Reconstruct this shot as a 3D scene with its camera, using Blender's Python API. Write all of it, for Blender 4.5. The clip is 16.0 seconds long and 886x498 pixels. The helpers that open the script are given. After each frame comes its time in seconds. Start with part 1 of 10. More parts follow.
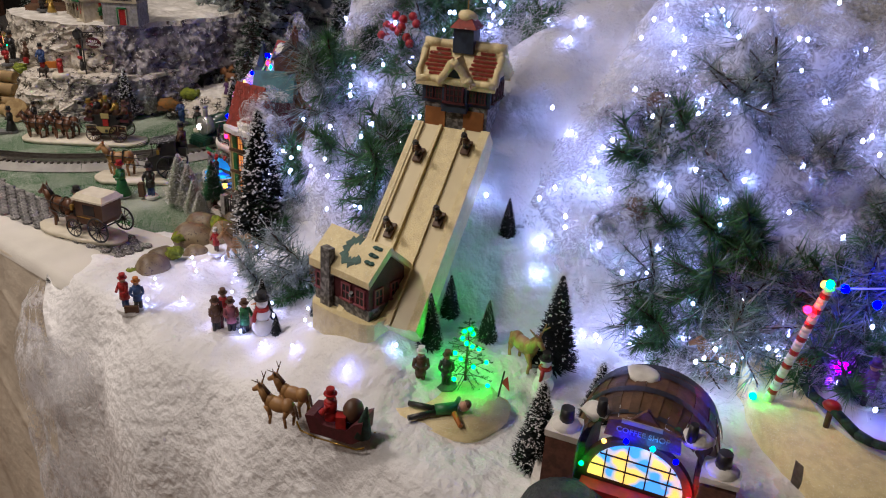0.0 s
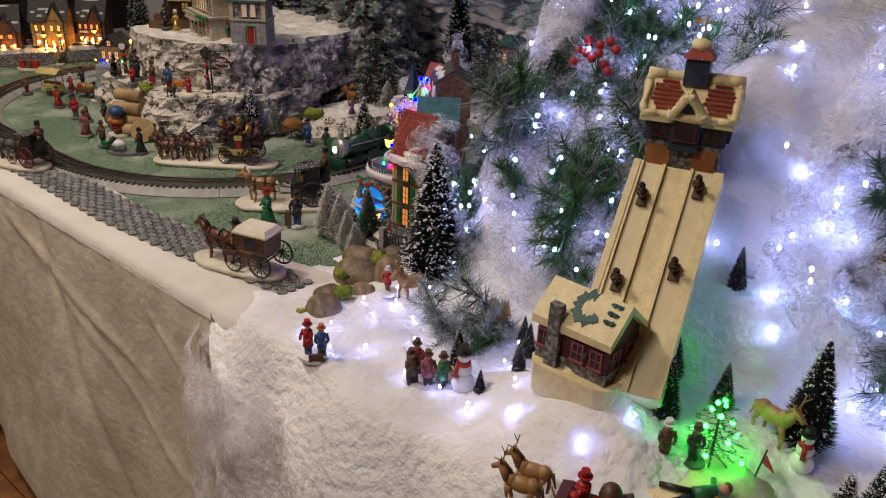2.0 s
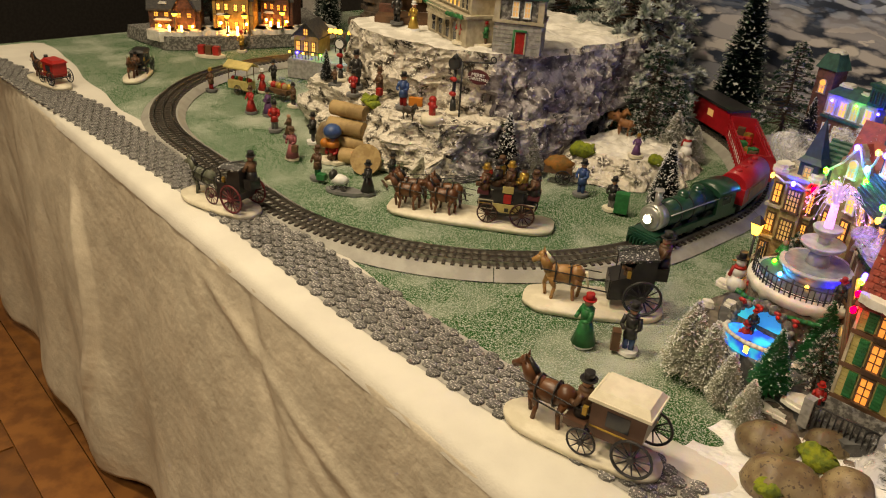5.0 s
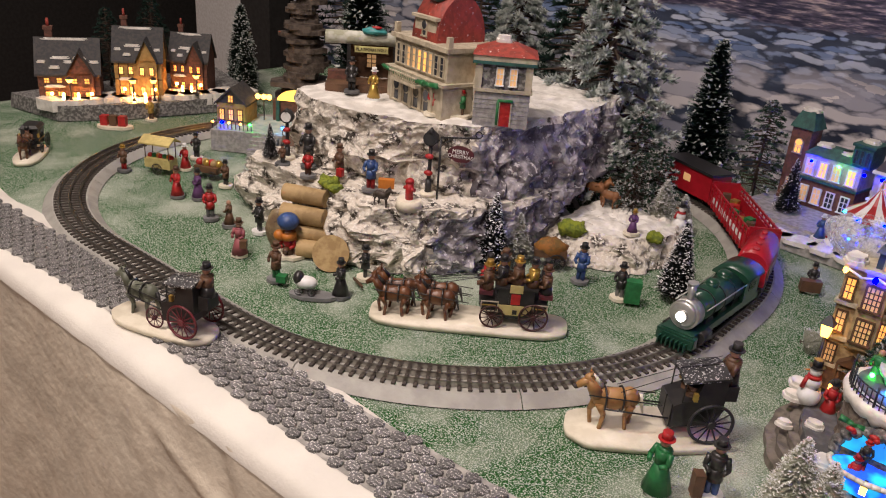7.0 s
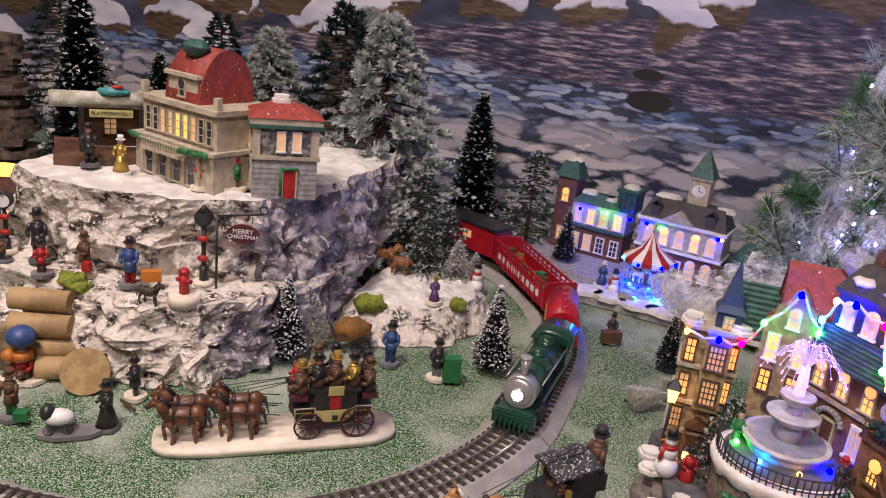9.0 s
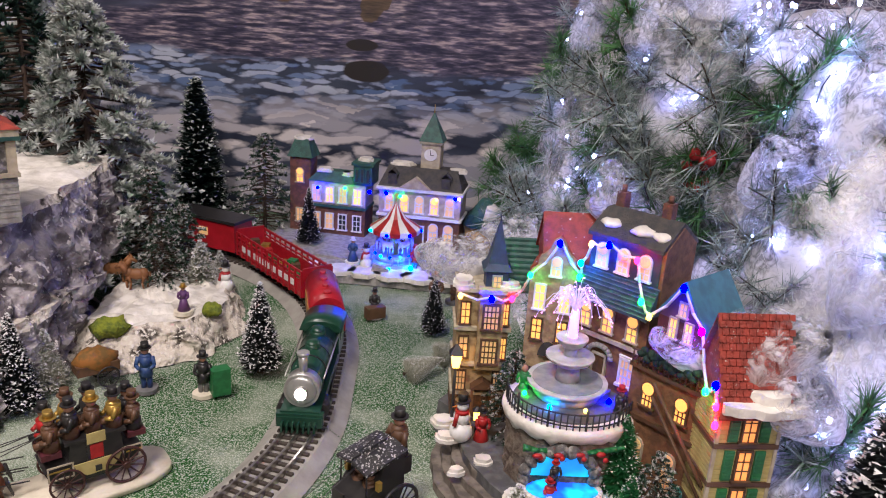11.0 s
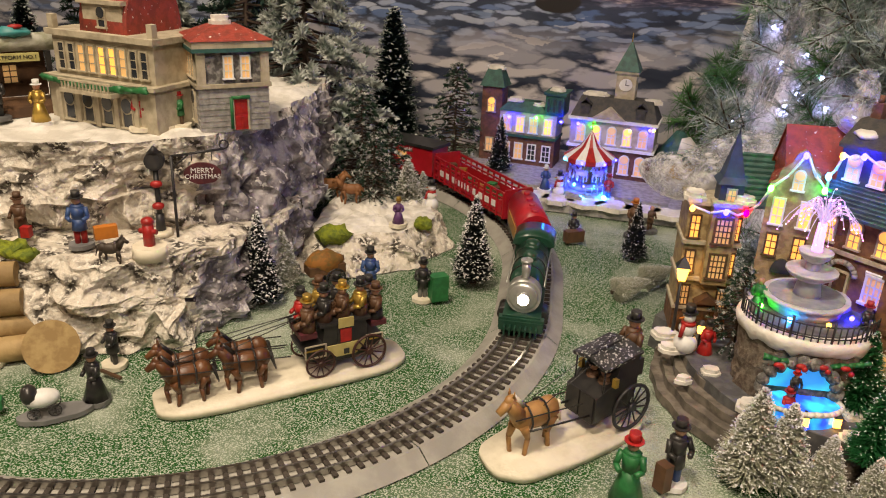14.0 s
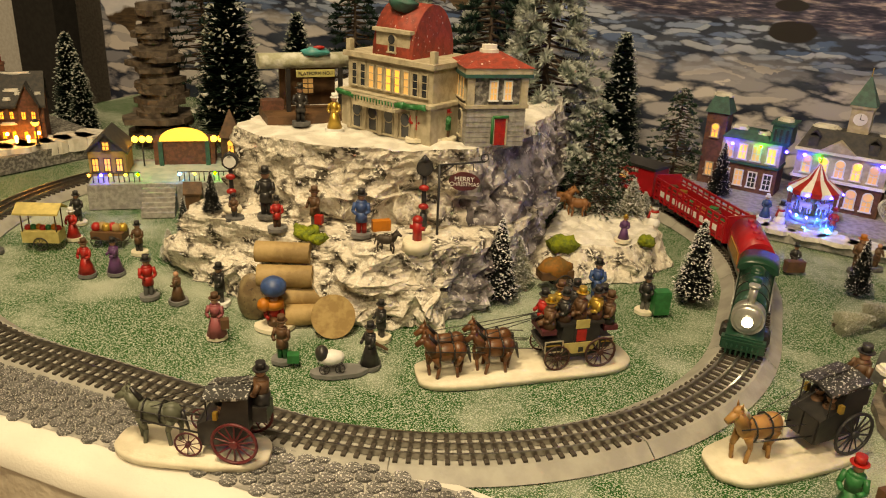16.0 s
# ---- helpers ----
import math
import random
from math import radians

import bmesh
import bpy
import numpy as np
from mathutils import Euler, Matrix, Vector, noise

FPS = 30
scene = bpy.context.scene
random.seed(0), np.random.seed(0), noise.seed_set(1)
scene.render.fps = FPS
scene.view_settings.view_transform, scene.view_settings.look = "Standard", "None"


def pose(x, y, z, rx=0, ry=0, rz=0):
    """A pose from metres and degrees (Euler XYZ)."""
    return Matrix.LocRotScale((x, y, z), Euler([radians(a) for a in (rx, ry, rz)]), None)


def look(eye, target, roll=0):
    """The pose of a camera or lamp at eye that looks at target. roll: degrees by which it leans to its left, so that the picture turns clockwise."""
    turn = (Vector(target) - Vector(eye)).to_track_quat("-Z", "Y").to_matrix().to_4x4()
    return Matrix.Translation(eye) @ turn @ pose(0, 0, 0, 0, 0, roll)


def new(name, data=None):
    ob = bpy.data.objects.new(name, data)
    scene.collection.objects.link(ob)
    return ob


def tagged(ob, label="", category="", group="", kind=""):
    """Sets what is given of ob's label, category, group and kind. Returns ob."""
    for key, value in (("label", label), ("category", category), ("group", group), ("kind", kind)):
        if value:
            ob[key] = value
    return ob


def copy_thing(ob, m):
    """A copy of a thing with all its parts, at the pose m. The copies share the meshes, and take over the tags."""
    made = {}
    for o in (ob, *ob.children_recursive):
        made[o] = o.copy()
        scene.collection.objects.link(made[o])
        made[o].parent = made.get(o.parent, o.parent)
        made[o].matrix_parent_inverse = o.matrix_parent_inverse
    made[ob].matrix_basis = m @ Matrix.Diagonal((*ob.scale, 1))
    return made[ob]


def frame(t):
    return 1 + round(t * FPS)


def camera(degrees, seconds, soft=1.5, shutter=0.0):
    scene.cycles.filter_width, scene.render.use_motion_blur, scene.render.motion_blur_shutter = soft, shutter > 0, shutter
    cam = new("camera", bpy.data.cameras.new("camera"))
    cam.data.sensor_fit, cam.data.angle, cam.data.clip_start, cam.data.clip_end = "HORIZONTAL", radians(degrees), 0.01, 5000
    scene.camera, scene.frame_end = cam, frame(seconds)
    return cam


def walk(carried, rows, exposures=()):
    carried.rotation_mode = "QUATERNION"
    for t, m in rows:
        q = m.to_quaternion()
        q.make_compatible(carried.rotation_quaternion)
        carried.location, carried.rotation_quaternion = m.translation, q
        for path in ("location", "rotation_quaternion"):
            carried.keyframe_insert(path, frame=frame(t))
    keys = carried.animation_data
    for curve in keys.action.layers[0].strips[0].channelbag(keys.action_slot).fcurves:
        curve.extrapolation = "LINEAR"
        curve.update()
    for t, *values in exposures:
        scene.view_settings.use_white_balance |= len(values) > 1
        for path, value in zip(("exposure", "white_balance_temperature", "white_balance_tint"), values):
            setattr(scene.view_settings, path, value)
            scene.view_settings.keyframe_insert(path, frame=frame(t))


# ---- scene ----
cam = camera(58.5, 16.0, soft=1.1)
PATH = [
    (0, (0.047, 0.048, 0.573), (-1.014, 1.511, -0.282), 3.1),
    (0.5, (-0.016, 0.046, 0.574), (-1.103, 1.493, -0.276), 3.1),
    (1, (-0.087, 0.041, 0.574), (-1.215, 1.458, -0.273), 2.5),
    (1.5, (-0.121, 0.029, 0.579), (-1.27, 1.428, -0.273), 2.0),
    (2, (-0.168, 0.003, 0.575), (-1.327, 1.394, -0.274), 2.2),
    (2.5, (-0.225, 0.052, 0.565), (-1.475, 1.357, -0.292), 1.8),
    (3, (-0.3, 0.078, 0.558), (-1.621, 1.299, -0.316), 2.5),
    (3.1, (-0.317, 0.063, 0.563), (-1.652, 1.269, -0.311), 1.3),
    (3.5, (-0.433, 0.052, 0.552), (-1.774, 1.24, -0.337), 2.4),
    (4, (-0.546, 0.041, 0.546), (-1.864, 1.241, -0.361), 3.0),
    (4.5, (-0.668, 0.089, 0.54), (-1.988, 1.281, -0.374), 3.4),
    (4.7, (-0.709, 0.112, 0.536), (-2.032, 1.301, -0.379), 3.7),
    (6.8, (-1.02, 0.157, 0.513), (-2.168, 1.566, -0.321), 4.3),
    (7, (-1.026, 0.169, 0.516), (-2.176, 1.596, -0.285), 4.5),
    (7.5, (-1.078, 0.179, 0.518), (-2.102, 1.743, -0.194), 5.2),
    (8, (-1.138, 0.19, 0.508), (-2.038, 1.845, -0.162), 5.6),
    (8.5, (-1.18, 0.192, 0.499), (-1.906, 1.941, -0.145), 6.5),
    (9, (-1.189, 0.245, 0.499), (-1.785, 2.048, -0.132), 6.4),
    (9.5, (-1.188, 0.293, 0.506), (-1.543, 2.16, -0.118), 5.6),
    (10, (-1.226, 0.291, 0.518), (-1.282, 2.189, -0.11), 4.2),
    (10.2, (-1.237, 0.288, 0.514), (-1.206, 2.187, -0.114), 4.5),
    (12.3, (-1.235, 0.235, 0.479), (-1.131, 2.121, -0.179), 3.5),
    (12.5, (-1.264, 0.221, 0.48), (-1.188, 2.104, -0.191), 4.2),
    (13, (-1.281, 0.229, 0.467), (-1.313, 2.098, -0.246), 3.1),
    (13.5, (-1.309, 0.241, 0.447), (-1.44, 2.094, -0.294), 2.6),
    (14, (-1.334, 0.237, 0.448), (-1.575, 2.074, -0.305), 2.5),
    (14.5, (-1.334, 0.209, 0.469), (-1.733, 2.014, -0.293), 3.1),
    (15, (-1.326, 0.175, 0.488), (-1.906, 1.924, -0.287), 2.7),
    (15.5, (-1.359, 0.143, 0.496), (-1.998, 1.876, -0.271), 3.2),
    (16, (-1.383, 0.12, 0.487), (-2.053, 1.846, -0.269), 2.7),
]
EXPOSURE = [
    (0.0, -0.56, 5900, 19), (2.0, -0.62, 6150, 20), (3.5, -0.54, 6600, 15), (4.5, -0.26, 8100, 7), (7.0, 0.0, 6000, 24),
    (8.5, 0.03, 6100, 31), (9.5, 0.16, 5700, 31), (10.5, 0.18, 5600, 28), (12.5, 0.0, 6800, 12), (14.0, 0.10, 7000, 15), (15.0, 0.12, 7000, 12), (16.0, 0.12, 9300, 6),
]
walk(cam, [(t, look(eye, target, roll)) for t, eye, target, roll in PATH], EXPOSURE)

# ---- room light ----
world = bpy.data.worlds.new("world")
scene.world = world
world.use_nodes = True
world.node_tree.nodes["Background"].inputs[0].default_value = (0.30, 0.27, 0.24, 1)
world.node_tree.nodes["Background"].inputs[1].default_value = 0.012


def unseen_ceiling_lamp(x, y, size, watts, colour):
    d = bpy.data.lights.new("unseen_ceiling_lamp", "AREA")
    d.shape, d.size, d.energy, d.color = "DISK", size, watts, colour
    o = new("unseen_ceiling_lamp", d)
    o.matrix_world = pose(x, y, 1.93, 0, 0, 0)
    return o


WARM = (1.0, 0.87, 0.68)
unseen_ceiling_lamp(-1.75, 0.1, 0.35, 37, WARM)
unseen_ceiling_lamp(-2.0, 0.9, 0.4, 7, WARM)
unseen_ceiling_lamp(-1.0, -0.9, 0.5, 34, WARM)
# added lamp, out of view, only to brighten the white panel at far left
unseen_ceiling_lamp(-4.2, 1.0, 0.5, 11, WARM)


# ---- helpers for shapes ----
def part(name, bm, material, parent=None, label="", smooth=False):
    me = bpy.data.meshes.new(name)
    bm.to_mesh(me)
    bm.free()
    for m in material if isinstance(material, (list, tuple)) else [material]:
        me.materials.append(m)
    if smooth:
        for p in me.polygons:
            p.use_smooth = True
    ob = new(name, me)
    if parent is not None:
        ob.parent = parent
    if label:
        ob["label"] = label
    return ob


def thing(name, m, label, category, group="", kind=""):
    ob = new(name)
    ob.empty_display_size = 0.02
    ob.matrix_world = m
    return tagged(ob, label, category, group, kind)


def box(bm, x, y, z, sx, sy, sz, rz=0.0, mi=0, tilt=0.0):
    """A box whose foot is centred at x, y, z."""
    M = Matrix.Translation((x, y, z)) @ Matrix.Rotation(radians(rz), 4, "Z") @ Matrix.Rotation(radians(tilt), 4, "X")
    vs = [bm.verts.new(M @ Vector((a * sx / 2, b * sy / 2, c * sz))) for c in (0, 1) for a, b in ((-1, -1), (1, -1), (1, 1), (-1, 1))]
    for q in ((3, 2, 1, 0), (4, 5, 6, 7), (0, 1, 5, 4), (1, 2, 6, 5), (2, 3, 7, 6), (3, 0, 4, 7)):
        bm.faces.new([vs[i] for i in q]).material_index = mi
    return bm


def tube(bm, p0, p1, r0, r1=None, seg=10, mi=0, caps=True):
    r1 = r0 if r1 is None else r1
    p0, p1 = Vector(p0), Vector(p1)
    q = (p1 - p0).to_track_quat("Z", "Y").to_matrix()
    rings = []
    for p, r in ((p0, r0), (p1, r1)):
        rings.append([bm.verts.new(p + q @ Vector((r * math.cos(a), r * math.sin(a), 0))) for a in (2 * math.pi * i / seg for i in range(seg))])
    for i in range(seg):
        f = bm.faces.new((rings[0][i], rings[0][(i + 1) % seg], rings[1][(i + 1) % seg], rings[1][i]))
        f.material_index, f.smooth = mi, True
    if caps:
        bm.faces.new(rings[0][::-1]).material_index = mi
        bm.faces.new(rings[1]).material_index = mi
    return bm


def ball(bm, p, r, s=(1, 1, 1), mi=0, u=10, v=7, rz=0.0):
    M = Matrix.Translation(p) @ Matrix.Rotation(radians(rz), 4, "Z") @ Matrix.Diagonal((r * s[0], r * s[1], r * s[2], 1))
    vs = bmesh.ops.create_uvsphere(bm, u_segments=u, v_segments=v, radius=1, matrix=M)["verts"]
    for f in {f for w in vs for f in w.link_faces}:
        f.material_index, f.smooth = mi, True
    return bm


def slab(bm, outline, z0, z1, mi=0, top=None):
    """A solid with the given outline (counter-clockwise) from z0 to z1."""
    lo = [bm.verts.new((x, y, z0)) for x, y in outline]
    hi = [bm.verts.new((x, y, z1)) for x, y in outline]
    n = len(outline)
    for i in range(n):
        bm.faces.new((lo[i], lo[(i + 1) % n], hi[(i + 1) % n], hi[i])).material_index = mi
    bm.faces.new(hi).material_index = mi if top is None else top
    bm.faces.new(lo[::-1]).material_index = mi
    return bm


def oval(cx, cy, rx, ry, n=28, wob=0.0, rz=0.0, seed=0, power=1.0):
    out, c, s = [], math.cos(radians(rz)), math.sin(radians(rz))
    for i in range(n):
        a = 2 * math.pi * i / n
        k = 1 + wob * (noise.noise((math.cos(a) * 2 + seed, math.sin(a) * 2, seed * 1.7)))
        u = math.copysign(abs(math.cos(a)) ** power, math.cos(a)) * rx * k
        w = math.copysign(abs(math.sin(a)) ** power, math.sin(a)) * ry * k
        out.append((cx + u * c - w * s, cy + u * s + w * c))
    return out


def gable(bm, x, y, z, sx, sy, h, over=0.0, thick=0.004, mi=0, rz=0.0):
    """A pitched roof of two slabs; the ridge runs along local x."""
    M = Matrix.Translation((x, y, z)) @ Matrix.Rotation(radians(rz), 4, "Z")
    k = h / (sy / 2)
    for s in (-1, 1):
        ye, ze = s * (sy / 2 + over), -over * k
        pts = [(-sx / 2 - over, ye, ze), (sx / 2 + over, ye, ze), (sx / 2 + over, 0, h), (-sx / 2 - over, 0, h)]
        lo = [bm.verts.new(M @ Vector(p)) for p in pts]
        hi = [bm.verts.new(M @ Vector((p[0], p[1], p[2] + thick))) for p in pts]
        if s > 0:
            lo, hi = lo[::-1], hi[::-1]
        bm.faces.new(lo[::-1]).material_index = mi
        bm.faces.new(hi).material_index = mi
        for i in range(4):
            bm.faces.new((lo[i], lo[(i + 1) % 4], hi[(i + 1) % 4], hi[i])).material_index = mi
    return bm


def gable_end(bm, x, y, z, sx, sy, h, mi=0, rz=0.0):
    """The solid under a pitched roof."""
    M = Matrix.Translation((x, y, z)) @ Matrix.Rotation(radians(rz), 4, "Z")
    a = [bm.verts.new(M @ Vector(p)) for p in ((-sx / 2, -sy / 2, 0), (-sx / 2, sy / 2, 0), (-sx / 2, 0, h))]
    b = [bm.verts.new(M @ Vector(p)) for p in ((sx / 2, -sy / 2, 0), (sx / 2, sy / 2, 0), (sx / 2, 0, h))]
    bm.faces.new(a[::-1]).material_index = mi
    bm.faces.new(b).material_index = mi
    for i, j in ((0, 1), (1, 2), (2, 0)):
        bm.faces.new((a[i], a[j], b[j], b[i])).material_index = mi
    return bm


def hip(bm, x, y, z, sx, sy, h, tx=0.0, ty=0.0, mi=0, rz=0.0):
    """A frustum: a roof that narrows from sx by sy to tx by ty."""
    M = Matrix.Translation((x, y, z)) @ Matrix.Rotation(radians(rz), 4, "Z")
    c = ((-1, -1), (1, -1), (1, 1), (-1, 1))
    lo = [bm.verts.new(M @ Vector((a * sx / 2, b * sy / 2, 0))) for a, b in c]
    hi = [bm.verts.new(M @ Vector((a * max(tx, 1e-4) / 2, b * max(ty, 1e-4) / 2, h))) for a, b in c]
    for i in range(4):
        bm.faces.new((lo[i], lo[(i + 1) % 4], hi[(i + 1) % 4], hi[i])).material_index = mi
    bm.faces.new(hi).material_index = mi
    bm.faces.new(lo[::-1]).material_index = mi
    return bm


def rough(bm, amount, scale, seed=0):
    for v in bm.verts:
        p = v.co * scale + Vector((seed * 3.1, seed * 1.7, seed))
        v.co += Vector((noise.noise(p), noise.noise(p + Vector((9, 4, 2))), noise.noise(p + Vector((3, 8, 5))))) * amount
    return bm


def B():
    return bmesh.new()


# ---- materials ----
def mat(name, colour, rough_=0.6, second=None, scale=60.0, mixlo=0.4, mixhi=0.6, bump=0.0, bscale=None, metal=0.0, vary=0.0, spec=0.5, emit=0.0, detail=5.0, fleck=None, fscale=400.0, flo=0.62, fsoft=0.06, coat=0.0, alpha=1.0, trans=0.0):
    m = bpy.data.materials.new(name)
    m.use_nodes = True
    nt = m.node_tree
    N, L = nt.nodes, nt.links
    b = N["Principled BSDF"]
    b.inputs["Roughness"].default_value = rough_
    b.inputs["Metallic"].default_value = metal
    b.inputs["Specular IOR Level"].default_value = spec
    b.inputs["Coat Weight"].default_value = coat
    b.inputs["Transmission Weight"].default_value = trans
    co = N.new("ShaderNodeTexCoord")
    vec = co.outputs["Object"]
    rgb = N.new("ShaderNodeRGB")
    rgb.outputs[0].default_value = (*colour, 1)
    out = rgb.outputs[0]
    if second is None and emit == 0:
        second = tuple(c * 0.72 for c in colour)
    if second is not None:
        nz = N.new("ShaderNodeTexNoise")
        nz.inputs["Scale"].default_value, nz.inputs["Detail"].default_value = scale, detail
        L.new(vec, nz.inputs["Vector"])
        ramp = N.new("ShaderNodeMapRange")
        ramp.inputs["From Min"].default_value, ramp.inputs["From Max"].default_value = mixlo, mixhi
        L.new(nz.outputs["Fac"], ramp.inputs["Value"])
        mx = N.new("ShaderNodeMix")
        mx.data_type = "RGBA"
        L.new(ramp.outputs["Result"], mx.inputs["Factor"])
        L.new(out, mx.inputs["A"])
        mx.inputs["B"].default_value = (*second, 1)
        out = mx.outputs["Result"]
    if fleck is not None:
        n2 = N.new("ShaderNodeTexNoise")
        n2.inputs["Scale"].default_value, n2.inputs["Detail"].default_value = fscale, 2.0
        L.new(vec, n2.inputs["Vector"])
        r2 = N.new("ShaderNodeMapRange")
        r2.inputs["From Min"].default_value, r2.inputs["From Max"].default_value = flo, flo + fsoft
        L.new(n2.outputs["Fac"], r2.inputs["Value"])
        m2 = N.new("ShaderNodeMix")
        m2.data_type = "RGBA"
        L.new(r2.outputs["Result"], m2.inputs["Factor"])
        L.new(out, m2.inputs["A"])
        m2.inputs["B"].default_value = (*fleck, 1)
        out = m2.outputs["Result"]
    if vary > 0:
        oi = N.new("ShaderNodeObjectInfo")
        hv = N.new("ShaderNodeHueSaturation")
        r3 = N.new("ShaderNodeMapRange")
        r3.inputs["To Min"].default_value, r3.inputs["To Max"].default_value = 1 - vary, 1 + vary
        L.new(oi.outputs["Random"], r3.inputs["Value"])
        L.new(r3.outputs["Result"], hv.inputs["Value"])
        L.new(out, hv.inputs["Color"])
        out = hv.outputs["Color"]
    L.new(out, b.inputs["Base Color"])
    if emit > 0:
        L.new(out, b.inputs["Emission Color"])
        b.inputs["Emission Strength"].default_value = emit
    if bump > 0:
        nb = N.new("ShaderNodeTexNoise")
        nb.inputs["Scale"].default_value, nb.inputs["Detail"].default_value = bscale or scale * 3, 6.0
        L.new(vec, nb.inputs["Vector"])
        bp = N.new("ShaderNodeBump")
        bp.inputs["Strength"].default_value, bp.inputs["Distance"].default_value = 0.8, bump
        L.new(nb.outputs["Fac"], bp.inputs["Height"])
        L.new(bp.outputs["Normal"], b.inputs["Normal"])
    return m


SNOW = mat("snow_paint", (0.80, 0.77, 0.71), 0.55, (0.60, 0.57, 0.51), 46, bump=0.0014, bscale=170)
GLITTER = mat("glitter_snow", (0.80, 0.68, 0.36), 0.45, (0.70, 0.58, 0.30), 90, bump=0.001, bscale=500, fleck=(0.95, 0.9, 0.7), fscale=900)
COTTON = mat("cotton_batting", (0.88, 0.87, 0.86), 1.0, (0.74, 0.73, 0.72), 9, bump=0.010, bscale=70, spec=0.0)
CLOTH = mat("felt_cloth", (0.68, 0.61, 0.49), 0.95, (0.57, 0.51, 0.41), 16, bump=0.003, bscale=60, spec=0.1)
GRASS = mat("grass_mat", (0.022, 0.105, 0.022), 0.95, (0.50, 0.54, 0.44), 7.0, 0.47, 0.70, bump=0.006, bscale=420, fleck=(0.52, 0.57, 0.48), fscale=640, flo=0.50, fsoft=0.09, spec=0.05)
ROCK = mat("flocked_rock", (0.075, 0.065, 0.055), 0.9, (0.68, 0.62, 0.53), 48, 0.36, 0.50, bump=0.016, bscale=75, spec=0.1, fleck=(0.76, 0.72, 0.64), fscale=190, flo=0.54)
BAREROCK = mat("crumpled_grey_rock", (0.12, 0.105, 0.115), 0.7, (0.46, 0.43, 0.45), 38, 0.42, 0.60, bump=0.016, bscale=70, fleck=(0.66, 0.63, 0.62), fscale=120, flo=0.60)
SLATE = mat("dark_slate", (0.055, 0.04, 0.03), 0.7, (0.14, 0.11, 0.085), 60, bump=0.003)
PEBBLE = mat("brown_pebble", (0.15, 0.10, 0.055), 0.5, (0.26, 0.20, 0.11), 60, bump=0.001, vary=0.35, fleck=(0.09, 0.06, 0.04), fscale=240, flo=0.60)
MOSS = mat("yellow_moss", (0.24, 0.28, 0.02), 0.95, (0.12, 0.16, 0.02), 120, bump=0.004, bscale=300)
COBBLE = mat("grey_cobble", (0.15, 0.145, 0.14), 0.5, (0.06, 0.058, 0.055), 160, bump=0.0018, bscale=420, fleck=(0.62, 0.60, 0.57), fscale=620, flo=0.57, vary=0.3)
JOINT = mat("road_bed", (0.42, 0.40, 0.36), 0.9, (0.25, 0.24, 0.22), 60, bump=0.001)
ROADBED = mat("grey_roadbed", (0.36, 0.35, 0.31), 0.6, (0.29, 0.28, 0.25), 40, bump=0.0006, bscale=300)
TIE = mat("dark_tie", (0.060, 0.048, 0.038), 0.7, vary=0.2)
RAIL = mat("steel_rail", (0.45, 0.43, 0.40), 0.28, (0.36, 0.34, 0.31), 90, metal=1.0)
WOODFLOOR = mat("wood_floor", (0.24, 0.10, 0.03), 0.35, (0.15, 0.06, 0.02), 22, bump=0.0004, vary=0.3)
WALLP = mat("room_wall", (0.42, 0.40, 0.37), 0.9)
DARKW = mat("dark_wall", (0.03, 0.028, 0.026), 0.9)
IVORY = mat("ivory_base", (0.76, 0.70, 0.56), 0.5, (0.68, 0.62, 0.48), 70, bump=0.0008)
SNOWBLACK = mat("snow_dusted_black", (0.02, 0.02, 0.022), 0.5, (0.04, 0.04, 0.04), 90, fleck=(0.6, 0.6, 0.58), fscale=380, flo=0.58)
BLACK = mat("black_paint", (0.018, 0.017, 0.018), 0.35, (0.03, 0.028, 0.026), 90)
IRON = mat("dark_iron", (0.025, 0.024, 0.026), 0.5)
GREENLOCO = mat("dark_green_enamel", (0.008, 0.045, 0.026), 0.3, (0.012, 0.055, 0.032), 60, coat=0.4)
REDCAR = mat("red_enamel", (0.42, 0.012, 0.022), 0.38, (0.34, 0.010, 0.016), 60, coat=0.3)
SILVER = mat("silver_paint", (0.55, 0.55, 0.52), 0.35, (0.45, 0.45, 0.42), 90, metal=0.7)
GOLD = mat("gold_paint", (0.55, 0.36, 0.08), 0.35, metal=0.6)
WHITEP = mat("white_paint", (0.80, 0.80, 0.78), 0.5, (0.7, 0.69, 0.66), 80)
CREAM = mat("cream_stone", (0.50, 0.44, 0.32), 0.7, (0.36, 0.31, 0.22), 80, bump=0.001)
GREYSTONE = mat("grey_stone", (0.36, 0.35, 0.33), 0.75, (0.24, 0.23, 0.22), 120, bump=0.001)
DARKSTONE = mat("dark_stone", (0.10, 0.095, 0.09), 0.8, (0.30, 0.29, 0.27), 170, 0.45, 0.6, bump=0.002)
BRICK = mat("brown_brick", (0.17, 0.07, 0.045), 0.8, (0.10, 0.045, 0.03), 140, bump=0.0012, bscale=400)
REDROOF = mat("red_tiles", (0.34, 0.05, 0.03), 0.6, (0.22, 0.035, 0.022), 120, bump=0.001, fleck=(0.7, 0.66, 0.6), fscale=260, flo=0.68)
GREENROOF = mat("green_roof", (0.03, 0.11, 0.09), 0.55, (0.02, 0.07, 0.06), 100, bump=0.001)
DARKROOF = mat("dark_shingle", (0.035, 0.035, 0.038), 0.7, (0.06, 0.055, 0.05), 140, bump=0.0015)
OCHRE = mat("ochre_plaster", (0.42, 0.27, 0.09), 0.7, (0.32, 0.20, 0.06), 90, bump=0.0008)
